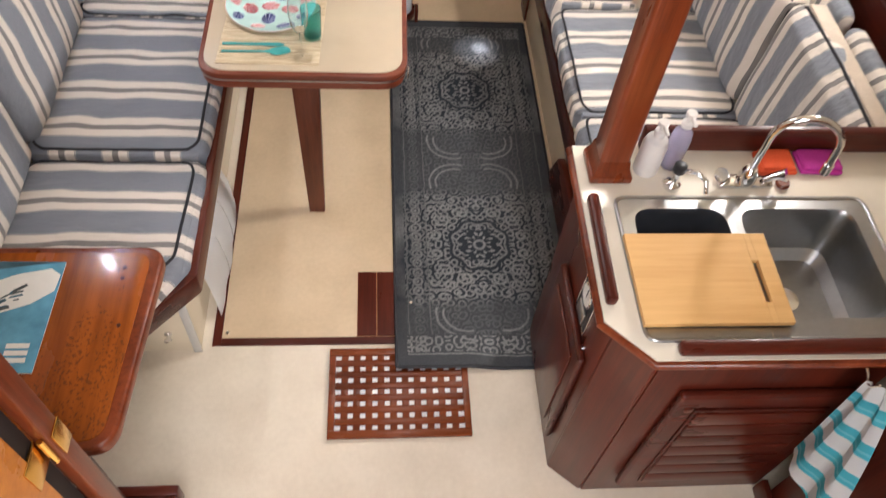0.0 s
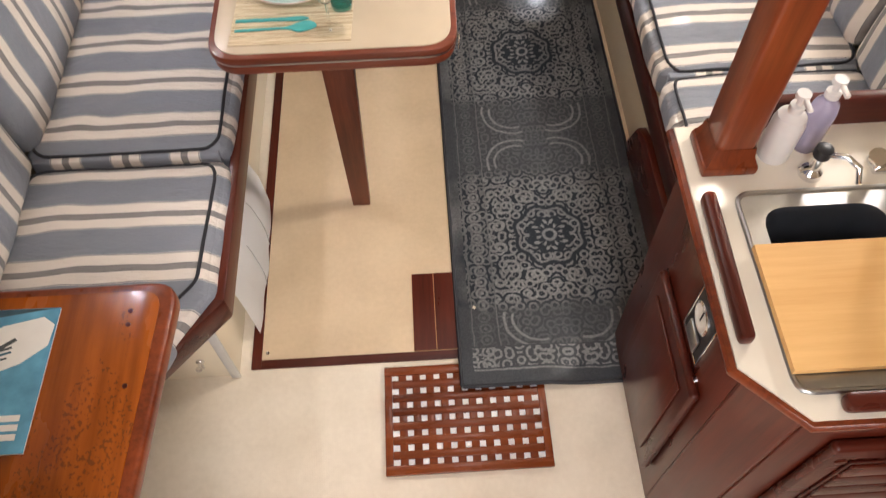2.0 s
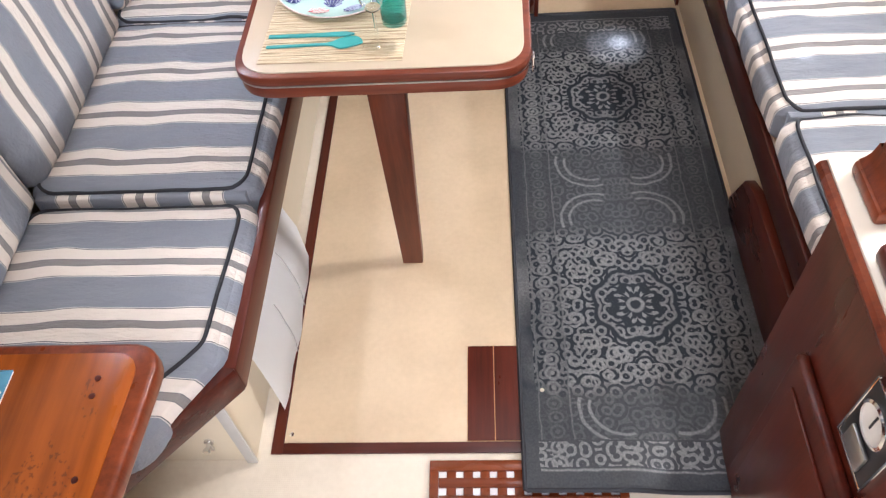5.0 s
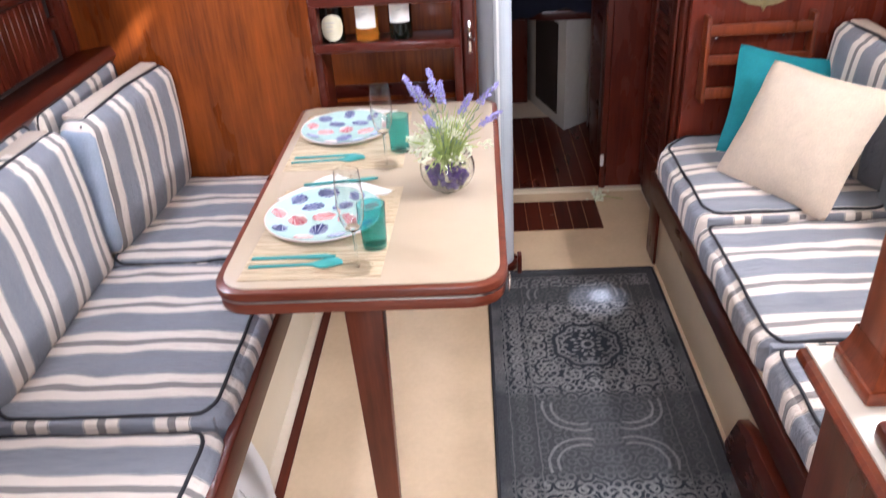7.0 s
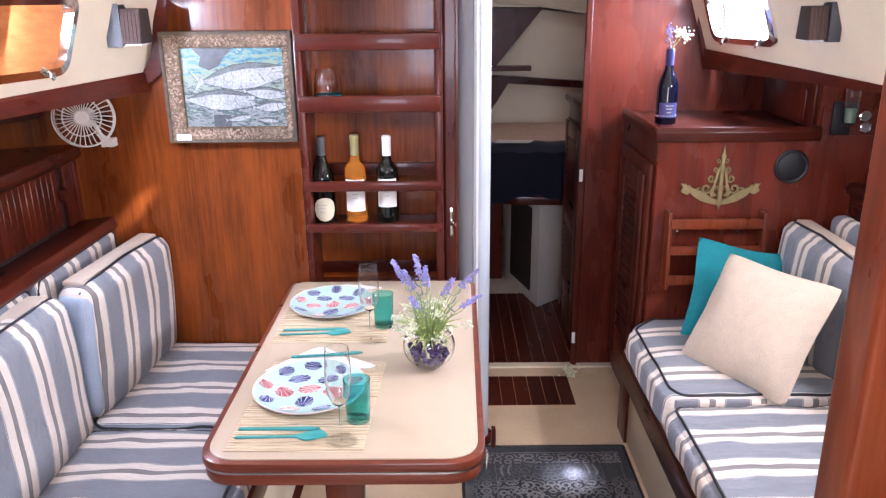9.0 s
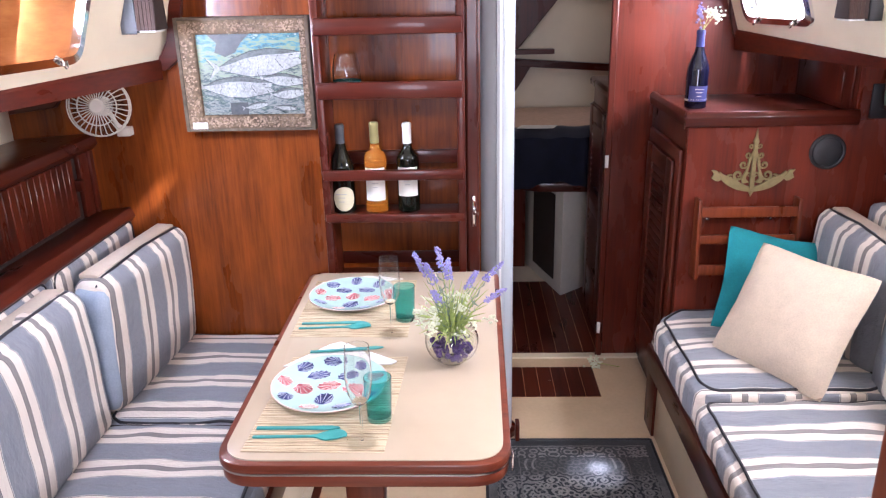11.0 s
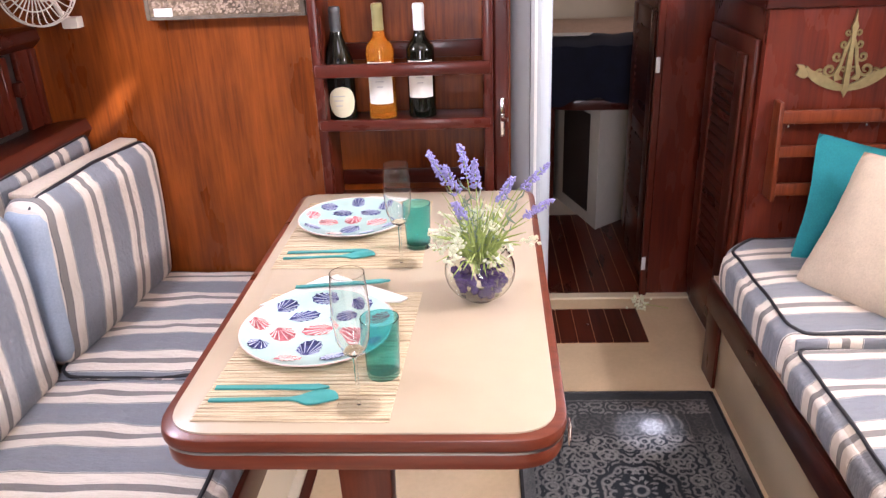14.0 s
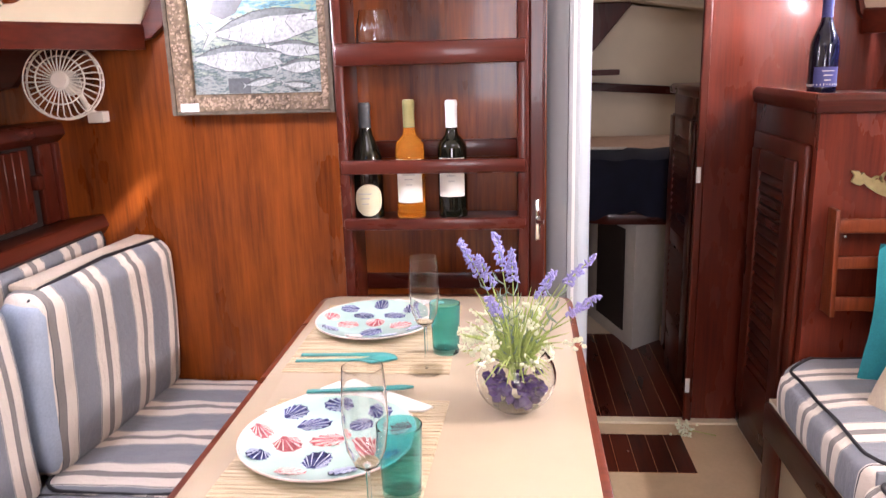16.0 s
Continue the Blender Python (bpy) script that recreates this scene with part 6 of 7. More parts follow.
for k in range(1000):
    side = rnd.random()
    if side < 0.36:
        x, z = rnd.uniform(-1.12, -0.715), rnd.uniform(1.245, 1.278)
    elif side < 0.66:
        x, z = rnd.uniform(-1.12, -0.715), rnd.uniform(1.556, 1.588)
    elif side < 0.83:
        x, z = rnd.uniform(-1.124, -1.084), rnd.uniform(1.25, 1.59)
    else:
        x, z = rnd.uniform(-0.727, -0.713), rnd.uniform(1.25, 1.59)
    bm = bmesh.new()
    bmesh.ops.create_icosphere(bm, subdivisions=1, radius=rnd.uniform(0.002, 0.0052))
    chips.append(moved(bm, Matrix.Translation((x, 3.302, z)) @ Matrix.Diagonal((1, 0.5, 0.8, 1))))
part("shell_grit", merge(*chips), plain("shell_grit", (0.34, 0.24, 0.17), 0.7, vary=0.8, scale=110), pc, "pale shell fragments")


def fish(cx, cz, L, H, tilt=0.0):
    """One painted fish: pale body, shaded back, dark drawn outline, gill, eye and scale strokes."""
    ca, sa = math.cos(tilt), math.sin(tilt)
    def at(u, w):
        return (cx + L * u * ca - H * w * sa, cz + H * w * ca + L * u * sa)
    back = [(-0.40, 0.03), (-0.25, 0.24), (-0.05, 0.40), (0.15, 0.42), (0.33, 0.33), (0.50, 0.20)]
    belly = [(0.47, 0.02), (0.52, -0.14), (0.36, -0.26), (0.15, -0.40), (-0.08, -0.38), (-0.26, -0.22), (-0.40, -0.06)]
    tail = [(-0.54, -0.34), (-0.46, 0.0), (-0.54, 0.36)]
    def flat(nm, pts, mt, y0):
        bm = prism([at(*p) for p in pts], y0, y0 + 0.0008, "y", 0)
        bm.normal_update()
        bmesh.ops.triangulate(bm, faces=bm.faces[:], ngon_method="EAR_CLIP")
        return part(nm, bm, mt, pc, smooth=False)
    def stroke(pts, r):
        return tube([(at(*p)[0], 3.3158, at(*p)[1]) for p in pts], r, 4)
    flat("painted_fish", back + belly + tail, FISH, 3.3170)
    flat("painted_back", back + [(0.30, 0.20), (0.1, 0.24), (-0.1, 0.2), (-0.28, 0.08)], FISH_BACK, 3.3160)
    lines = [stroke(back, 0.0011), stroke(belly, 0.0008), stroke(tail, 0.0010), stroke([(0.28, 0.30), (0.22, 0.05), (0.28, -0.22)], 0.0009), stroke([(0.47, 0.02), (0.40, 0.03)], 0.0009), stroke([(0.37, 0.13), (0.39, 0.16), (0.41, 0.13)], 0.0014)]
    for k in range(5):
        u = -0.28 + 0.1 * k
        lines.append(stroke([(u, 0.22 - 0.3 * abs(u)), (u + 0.02, 0.0), (u - 0.01, -0.2 + 0.2 * abs(u))], 0.0004))
    for k in range(8):
        u = -0.22 + 0.05 * k
        lines.append(stroke([(u, 0.40 - 0.5 * abs(u - 0.1)), (u - 0.02, 0.50 - 0.5 * abs(u - 0.1))], 0.0008))
    part("painted_outline", merge(*lines), FISH_DARK, pc, smooth=False)


fish(-0.885, 1.452, 0.31, 0.105, 0.10)
fish(-0.965, 1.375, 0.26, 0.085, -0.03)
fish(-0.805, 1.398, 0.15, 0.05, -0.1)
fish(-0.79, 1.352, 0.12, 0.045, 0.05)
fish(-0.90, 1.312, 0.09, 0.026, 0.15)
fish(-0.80, 1.305, 0.08, 0.022, -0.1)
part("painted_post", box(-0.985, -0.925, 3.3172, 3.3178, 1.2845, 1.325, 0), FISH_DARK, pc)
bm = prism([(-1.04, 1.548), (-0.90, 1.548), (-0.93, 1.52), (-0.95, 1.49), (-0.985, 1.475), (-1.02, 1.49), (-1.01, 1.52)], 3.3172, 3.3178, "y", 0)
part("painted_snag", bm, FISH_DARK, pc)
part("name_tag", box(-1.115, -1.065, 3.2965, 3.3025, 1.240, 1.262, 0.001), LABEL_PAPER, pc, "small white tag")

# wall fan
fa = thing("wall_fan", (-1.44, 3.28, 1.215), "small ivory cabin fan with a wire cage", "fan")
FM = pose(-1.408, 3.262, 1.328, 90) @ pose(0, 0, 0, -8, 10, 0)
for rr, hh in ((0.098, 0.0), (0.098, 0.022), (0.062, 0.034)):
    part("cage_ring", moved(tube([(rr * math.cos(a), rr * math.sin(a), hh) for a in [k * math.pi / 20 for k in range(40)]], 0.0022 if hh else 0.003, 6, True), FM), WHITE_PLASTIC, fa)
for k in range(32):
    a = 2 * math.pi * k / 32
    pts = [(rr * math.cos(a + 0.25 * (0.1 - rr) * 6), rr * math.sin(a + 0.25 * (0.1 - rr) * 6), hh) for rr, hh in ((0.02, 0.038), (0.06, 0.036), (0.09, 0.028), (0.099, 0.0))]
    part("cage_wire", moved(tube(pts, 0.0018, 5), FM), WHITE_PLASTIC, fa)
part("hub", moved(lathe([(0.0005, 0.030), (0.024, 0.032), (0.024, 0.040), (0.020, 0.044), (0.0005, 0.045)], (0, 0, 0), 24, False), FM), WHITE_PLASTIC, fa)
part("motor", moved(lathe([(0.03, -0.045), (0.034, -0.03), (0.03, 0.0), (0.012, 0.012)], (0, 0, 0), 24), FM), WHITE_PLASTIC, fa)
for k in range(4):
    bm = bmesh.new()
    a0 = k * math.pi / 2
    rows = []
    for i in range(6):
        rr = 0.022 + 0.062 * i / 5
        rows.append([bm.verts.new((rr * math.cos(a0 + d), rr * math.sin(a0 + d), 0.018 + w)) for d, w in ((-0.42, -0.010), (0.0, 0.0), (0.42, 0.010))])
    for p, q in zip(rows, rows[1:]):
        for j in range(2):
            bm.faces.new((p[j], q[j], q[j + 1], p[j + 1]))
    bmesh.ops.solidify(bm, geom=bm.faces[:], thickness=0.0015)
    part("blade", moved(bm, FM), BLADE, fa, "clear plastic blade")
part("bracket", tube([(-1.408, 3.30, 1.328), (-1.385, 3.32, 1.25), (-1.37, 3.34, 1.235)], 0.008, 8), WHITE_PLASTIC, fa)
part("mount", box(-1.392, -1.347, 3.317, 3.3545, 1.215, 1.245, 0.003), WHITE_PLASTIC, fa)

# ---- pillows ----


def pillow(name, size, thick, m, material, label, seed, ears=1.0):
    bm = bmesh.new()
    bmesh.ops.create_grid(bm, x_segments=22, y_segments=22, size=1)
    top = bm.verts[:]
    for v in top:
        u, w = v.co.x, v.co.y
        fat = ((1 - abs(u) ** 2.6) * (1 - abs(w) ** 2.6)) ** 0.62
        pinch = 1 - 0.115 * ears * ((1 - abs(u) ** 2) * abs(w) ** 2 + (1 - abs(w) ** 2) * abs(u) ** 2) * 1.2
        pinch *= 1 - 0.05 * (abs(u) * abs(w)) ** 5
        v.co = Vector((u * size / 2 * pinch, w * size / 2 * pinch, thick / 2 * fat + 0.006 * noise.noise(Vector((u * 3 + seed, w * 3, 0)))))
    dup = bmesh.ops.duplicate(bm, geom=bm.verts[:] + bm.edges[:] + bm.faces[:])
    for v in [g for g in dup["geom"] if isinstance(g, bmesh.types.BMVert)]:
        v.co.z = -v.co.z * 0.9
    bmesh.ops.remove_doubles(bm, verts=bm.verts[:], dist=0.004)
    moved(bm, m)
    t = thing(name, tuple(m.translation), label, "pillow")
    part("cover", bm, material, t)
    return t


def frame_from(c, u, w):
    """A pose with x along u, y along w (made square to u) at c."""
    u = Vector(u).normalized()
    w = Vector(w)
    w = (w - u * w.dot(u)).normalized()
    n = u.cross(w)
    return Matrix((( u.x, w.x, n.x, c[0]), (u.y, w.y, n.y, c[1]), (u.z, w.z, n.z, c[2]), (0, 0, 0, 1)))


pillow("pillow", 0.43, 0.14, frame_from((0.850, 3.020, 0.650), (0.562, -0.827, -0.024), (0.455, 0.285, 0.844)), LINEN, "oatmeal linen scatter pillow leaning on the settee", 2, 0.55)
pillow("pillow", 0.42, 0.10, frame_from((0.918, 3.335, 0.615), (0.97, 0.0, -0.20), (0.11, 0.28, 0.95)), TEAL_CLOTH, "teal linen scatter pillow behind the pale one", 5, 0.8)

# ---- galley ----
gb = thing("galley_cabinet", (0.7, 1.3, 0), "dark mahogany galley cabinet with a cut-off corner", "cabinet")
part("side_panel", box(0.340, 0.360, 1.143, 1.62, 0.0, 0.885, 0.002), MAHOG, gb)
part("corner_panel", prism([(0.340, 1.1425), (0.340, 1.135), (0.425, 1.060), (0.4345, 1.060), (0.4345, 1.078), (0.360, 1.1425)], 0.0, 0.885, bev=0.002), MAHOG, gb)
part("front_panel", box(0.435, 1.0, 1.056, 1.076, 0.0, 0.885, 0.002), MAHOG, gb)
part("back_panel", box(0.3605, 1.0, 1.60, 1.62, 0.0, 0.885, 0.002), MAHOG, gb)
part("apron", prism([(0.308, 1.125), (0.392, 1.040), (0.41, 1.06), (0.335, 1.14), (0.335, 1.625), (0.308, 1.625)], 0.8855, 0.906, bev=0.004), MAHOG_Y, gb)
part("apron", box(0.4105, 1.40, 1.036, 1.064, 0.8855, 0.906, 0.004), MAHOG_X, gb)
dr = part("door", box(0.515, 0.955, 1.030, 1.0555, 0.10, 0.72, 0.02, 3), MAHOG_X, gb, "arched mahogany locker door")
part("panel", box(0.565, 0.905, 1.024, 1.0295, 0.16, 0.66, 0.004), MAHOG_X, dr)
for k in range(7):
    part("groove_board", box(0.572, 0.898, 1.018, 1.0245, 0.17 + 0.069 * k, 0.233 + 0.069 * k, 0.004), MAHOG_X, dr)
part("finger_pull", moved(lathe([(0.011, 0), (0.011, 0.003), (0.006, 0.004)], (0, 0, 0), 16), pose(0.55, 1.0297, 0.655, 90)), MAHOG, dr)
dr = part("side_door", box(0.318, 0.3395, 1.19, 1.50, 0.10, 0.60, 0.012, 3), MAHOG, gb, "mahogany side door")
part("panel", box(0.312, 0.3175, 1.23, 1.46, 0.15, 0.55, 0.004), MAHOG, dr)
bq = thing("barometer", (0.33, 1.30, 0.66), "chrome dial and latch on a dark plate, galley side", "instrument")
part("plate", box(0.330, 0.3395, 1.245, 1.345, 0.64, 0.80, 0.002), BLACK, bq)
for a in ((1.243, 1.248, 0.638, 0.802), (1.342, 1.347, 0.638, 0.802), (1.248, 1.342, 0.638, 0.643), (1.248, 1.342, 0.797, 0.802)):
    part("plate_rim", box(0.328, 0.3395, *a, 0.001, 1), CHROME, bq, "chrome rim")
part("bezel", moved(lathe([(0.036, 0), (0.036, 0.004), (0.031, 0.006), (0.031, 0.003)], (0, 0, 0), 32), pose(0.330, 1.30, 0.745, 0, -90)), CHROME, bq)
part("dial", moved(lathe([(0.031, 0.0), (0.031, 0.0032), (0.001, 0.0036)], (0, 0, 0), 32), pose(0.330, 1.30, 0.745, 0, -90)), FROST, bq)
part("needle", box(0.3255, 0.3262, 1.298, 1.302, 0.735, 0.768, 0), BLACK, bq)
part("lever", box(0.3225, 0.3295, 1.268, 1.325, 0.652, 0.700, 0.004), STEEL, bq)
part("push_button", moved(lathe([(0.007, 0), (0.007, 0.008), (0.003, 0.009)], (0, 0, 0), 14), pose(0.3395, 1.23, 0.60, 0, -90)), CHROME, bq)

CT = 0.930
top = [(0.292, 1.118), (0.388, 1.022), (1.42, 1.018), (1.42, 1.632), (0.300, 1.632)]
SX0, SX1, SY0, SY1 = 0.395, 0.985, 1.088, 1.442
ct = thing("worktop", (0.8, 1.3, 0.907), "ivory laminate galley worktop with a mahogany edge", "worktop")
part("slab", prism([(0.292, 1.118), (0.388, 1.022), (SX0, 1.022), (SX0, 1.632), (0.300, 1.632)], 0.907, CT, bev=0), IVORY, ct)
part("slab", prism([(SX0, 1.022), (SX1, 1.020), (SX1, SY0), (SX0, SY0)], 0.907, CT, bev=0), IVORY, ct)
part("slab", prism([(SX0, SY1), (SX1, SY1), (SX1, 1.632), (SX0, 1.632)], 0.907, CT, bev=0), IVORY, ct)
part("slab", prism([(SX1, 1.020), (1.42, 1.018), (1.42, 1.632), (SX1, 1.632)], 0.907, CT, bev=0), IVORY, ct)
part("edge_strip", tube([(0.297, 1.632, CT - 0.014), (0.289, 1.117, CT - 0.014), (0.387, 1.019, CT - 0.014), (1.42, 1.015, CT - 0.014)], 0.011, 8), TEAK_POST, ct, "rounded mahogany edge")
part("fiddle", prism(round_poly([(0.300, 1.155), (0.327, 1.155), (0.333, 1.455), (0.306, 1.455)], 0.012, 4), CT, CT + 0.030, bev=0.008), MAHOG_Y, ct, "raised wooden fiddle")
part("fiddle", prism(round_poly([(0.435, 1.028), (1.40, 1.026), (1.40, 1.056), (0.435, 1.058)], 0.013, 4), CT, CT + 0.030, bev=0.008), MAHOG_X, ct, "raised wooden fiddle")
part("back_fiddle", box(0.47, 1.42, 1.615, 1.640, CT, CT + 0.075, 0.006), MAHOG_X, ct, "raised wooden back rail")

# post from worktop to deck
po = thing("post", (0.37, 1.555, CT), "varnished square teak post on a flared foot", "post")
part("shaft", box(0.338, 0.412, 1.517, 1.595, CT + 0.03, 1.93, 0.010, 3), TEAK_POST, po)
part("foot", box(0.322, 0.428, 1.503, 1.607, CT, CT + 0.024, 0.006), TEAK_POST, po)
bm = bmesh.new()
sq = lambda e, z: [bm.verts.new((x, y, z)) for x, y in ((0.338 - e, 1.517 - e), (0.412 + e, 1.517 - e), (0.412 + e, 1.595 + e), (0.338 - e, 1.595 + e))]
rows = [sq(e, CT + z) for e, z in ((0.011, 0.024), (0.007, 0.032), (0.003, 0.045), (0.0005, 0.065))]
for a, c in zip(rows, rows[1:]):
    for k in range(4):
        bm.faces.new((a[k], a[(k + 1) % 4], c[(k + 1) % 4], c[k]))
part("flare", bm, TEAK_POST, po)

# double sink
sk = thing("sink", (0.69, 1.27, CT - 0.18), "double stainless steel sink let into the worktop", "sink")


def basin(x0, x1, y0, y1, depth):
    bm = bmesh.new()
    rings = []
    for ins, z, r in ((0.0, 0.0, 0.05), (0.004, -0.012, 0.05), (0.012, -depth + 0.025, 0.05), (0.035, -depth, 0.04)):
        pts = round_poly([(x0 + ins, y0 + ins), (x1 - ins, y0 + ins), (x1 - ins, y1 - ins), (x0 + ins, y1 - ins)], r, 6)
        rings.append([bm.verts.new((x, y, CT + 0.004 + z)) for x, y in pts])
    for a, c in zip(rings, rings[1:]):
        for k in range(len(a)):
            bm.faces.new((a[k], a[(k + 1) % len(a)], c[(k + 1) % len(a)], c[k]))
    bm.faces.new(rings[-1])
    return bm


B1, B2 = (0.412, 0.640, 1.118, 1.425), (0.675, 0.965, 1.118, 1.425)
bm = bmesh.new()
for (x0, x1, y0, y1), cell in ((B1, (0.375, 0.6575)), (B2, (0.6575, 1.005))):
    pts = round_poly([(x0, y0), (x1, y0), (x1, y1), (x0, y1)], 0.05, 6)
    cy0, cy1 = 1.068, 1.460
    ins = [bm.verts.new((x, y, CT + 0.004)) for x, y in pts]
    out = []
    for x, y in pts:
        dx, dy = x - (x0 + x1) / 2, y - (y0 + y1) / 2
        k = min(((cell[1] if dx > 0 else cell[0]) - (x0 + x1) / 2) / dx if abs(dx) > 1e-5 else 9, ((cy1 if dy > 0 else cy0) - (y0 + y1) / 2) / dy if abs(dy) > 1e-5 else 9)
        out.append(bm.verts.new(((x0 + x1) / 2 + dx * k, (y0 + y1) / 2 + dy * k, CT + 0.003)))
    for k in range(len(ins)):
        bm.faces.new((ins[k], ins[(k + 1) % len(ins)], out[(k + 1) % len(ins)], out[k]))
part("deck", bm, STEEL, sk)
part("rim", tube([(x, y, CT + 0.003) for x, y in round_poly([(0.375, 1.068), (1.005, 1.068), (1.005, 1.460), (0.375, 1.460)], 0.03, 5)], 0.005, 8, True), STEEL, sk)
# smaller basin coloured darker than the steel one
part("basin", basin(*B1, 0.19), plain("dark_small_basin", (0.05, 0.055, 0.065), 0.35, 0.2), sk, "dark smaller basin")
part("basin", basin(*B2, 0.17), STEEL, sk)
part("drain", lathe([(0.035, 0.0), (0.035, 0.003), (0.02, 0.001), (0.004, 0.002)], (0.82, 1.27, CT - 0.165), 24), CHROME, sk)
cbd = thing("cutting_board", (0.54, 1.22, CT + 0.008), "bamboo cutting board with a slot handle, over the sink", "cutting board")
for nm, x0, x1, y0, y1 in (("plank", 0.372, 0.645, 1.098, 1.160), ("plank", 0.372, 0.645, 1.1601, 1.2499), ("plank", 0.372, 0.645, 1.250, 1.337), ("end_plank", 0.6451, 0.655, 1.098, 1.337), ("end_plank", 0.6705, 0.706, 1.098, 1.337), ("bridge", 0.6555, 0.670, 1.098, 1.150), ("bridge", 0.6555, 0.670, 1.262, 1.337)):
    part(nm, box(x0, x1, y0, y1, CT + 0.008, CT + 0.022, 0), BAMBOO, cbd)

# taps
tp = thing("mixer_tap", (0.715, 1.505, CT), "chrome gooseneck mixer tap with twin clear knobs", "tap")
part("base", box(0.645, 0.785, 1.488, 1.530, CT, CT + 0.014, 0.006), CHROME, tp)
part("hub", lathe([(0.024, 0.0), (0.022, 0.03), (0.014, 0.045)], (0.715, 1.508, CT + 0.014), 24), CHROME, tp)
arc = [Vector((0.715, 1.508, CT + 0.05))]
for k in range(15):
    a = math.pi * k / 14
    arc.append(Vector((0.715 + 0.074 * (1 - math.cos(a)), 1.508 - 0.02 * (1 - math.cos(a)), CT + 0.165 + 0.078 * math.sin(a))))
arc.append(Vector((0.865, 1.466, CT + 0.115)))
part("spout", tube(arc, 0.0095, 12), CHROME, tp)
part("aerator", lathe([(0.012, 0.0), (0.012, 0.028)], (0.865, 1.465, CT + 0.092), 16), CHROME, tp)
for x, dx in ((0.665, -0.03), (0.765, 0.035)):
    part("knob", tube([(x, 1.508, CT + 0.014), (x + dx * 0.5, 1.50, CT + 0.04), (x + dx, 1.492, CT + 0.052)], [0.012, 0.011, 0.018], 10), CHROME, tp)
tp = thing("hand_pump_tap", (0.530, 1.50, CT), "small chrome fresh-water tap with a black knob", "tap")
part("base", lathe([(0.022, 0.0), (0.020, 0.012), (0.011, 0.02), (0.011, 0.05)], (0.530, 1.500, CT), 20), CHROME, tp)
part("spout", tube([(0.530, 1.50, CT + 0.03), (0.545, 1.50, CT + 0.055), (0.57, 1.485, CT + 0.065), (0.588, 1.465, CT + 0.058), (0.594, 1.452, CT + 0.03)], 0.006, 10), CHROME, tp)
part("knob", lathe([(0.008, 0.05), (0.016, 0.056), (0.016, 0.075), (0.010, 0.079)], (0.530, 1.500, CT), 18), BLACK, tp, "black knob")
part("side_lever", tube([(0.53, 1.50, CT + 0.025), (0.50, 1.495, CT + 0.02)], 0.006), CHROME, tp)


def pump_bottle(x, y, h, r, mt, label):
    t = thing("soap_bottle", (x, y, CT), label, "soap bottle", "soap bottles")
    part("bottle", lathe([(r * 0.9, 0), (r, 0.006), (r, h * 0.55), (r * 0.85, h * 0.66), (r * 0.4, h * 0.72), (r * 0.36, h * 0.76)], (x, y, CT), 24), mt, t)
    part("pump", lathe([(0.014, h * 0.76), (0.014, h * 0.83), (0.006, h * 0.84), (0.006, h * 0.93), (0.013, h * 0.94), (0.013, h)], (x, y, CT), 16), SOAP_WHITE, t, "white pump head")
    part("nozzle", box(x - 0.005, x + 0.005, y - 0.04, y, CT + h * 0.945, CT + h * 0.99, 0.003), SOAP_WHITE, t)


pump_bottle(0.472, 1.552, 0.168, 0.031, SOAP_WHITE, "milky white soap pump bottle on the worktop")
pump_bottle(0.540, 1.572, 0.178, 0.026, SOAP_LILAC, "lilac soap pump bottle on the worktop")
for x0, x1, mt, lab in ((0.765, 0.862, ORANGE_CLOTH, "folded orange dishcloth on the worktop"), (0.872, 0.985, PINK_CLOTH, "folded magenta dishcloth on the worktop")):
    t = thing("dishcloth", ((x0 + x1) / 2, 1.57, CT), lab, "cloth", "dishcloths")
    part("fold", cushion((x0, 1.535, CT), (x1, 1.610, CT + 0.014), 0.006, 0.002, 8, 0.003, x0 * 10), mt, t)
    part("fold", cushion((x0 + 0.006, 1.542, CT + 0.012), (x1 - 0.004, 1.608, CT + 0.024), 0.005, 0.003, 8, 0.003, x0 * 20), mt, t)
dd = solid("scrub_pad", lathe([(0.016, 0), (0.018, 0.006), (0.015, 0.012)], (0.815, 1.505, CT), 18), TEAK_POST, "small round brown scrub pad", "scrubber")
# stove-side block with the hanging towel
st = thing("stove_cabinet", (1.35, 0.6, 0), "dark mahogany cabinet beside the galley", "cabinet")
part("body", box(1.005, 1.77, 0.0, 1.0145, 0.0, 0.93, 0.004), MAHOG, st)
part("kickboard", box(0.985, 1.0045, 0.0, 1.045, 0.0, 0.08, 0.003), MAHOG_Y, st)
hk = thing("hook", (0.86, 1.0, 0.88), "small chrome towel hook", "hook")
part("wire", tube([(0.86, 1.036, 0.905), (0.86, 1.0, 0.90), (0.86, 0.985, 0.885), (0.862, 0.972, 0.892), (0.866, 0.965, 0.912)], 0.0035), CHROME, hk)
tw = thing("towel", (0.92, 0.95, 0.45), "white and turquoise striped tea towel hanging from a hook", "towel")
bm = bmesh.new()
rows = []
for i in range(21):
    t = i / 20
    row = []
    for j in range(15):
        u = j / 14
        w = 0.03 + 0.20 * t ** 0.75
        yv = 0.985 - 0.005 * t - u * w
        x = 0.852 + 0.05 * (1 - t) * u + 0.014 * math.sin(u * 13 + t * 1.5) * (0.4 + 0.6 * t)
        row.append(bm.verts.new((x, yv, 0.895 - 0.385 * t - 0.03 * t * u)))
    rows.append(row)
for a, c in zip(rows, rows[1:]):
    for j in range(14):
        bm.faces.new((a[j], a[j + 1], c[j + 1], c[j]))
bmesh.ops.solidify(bm, geom=bm.faces[:], thickness=0.004)
part("cloth", bm, TOWEL, tw)

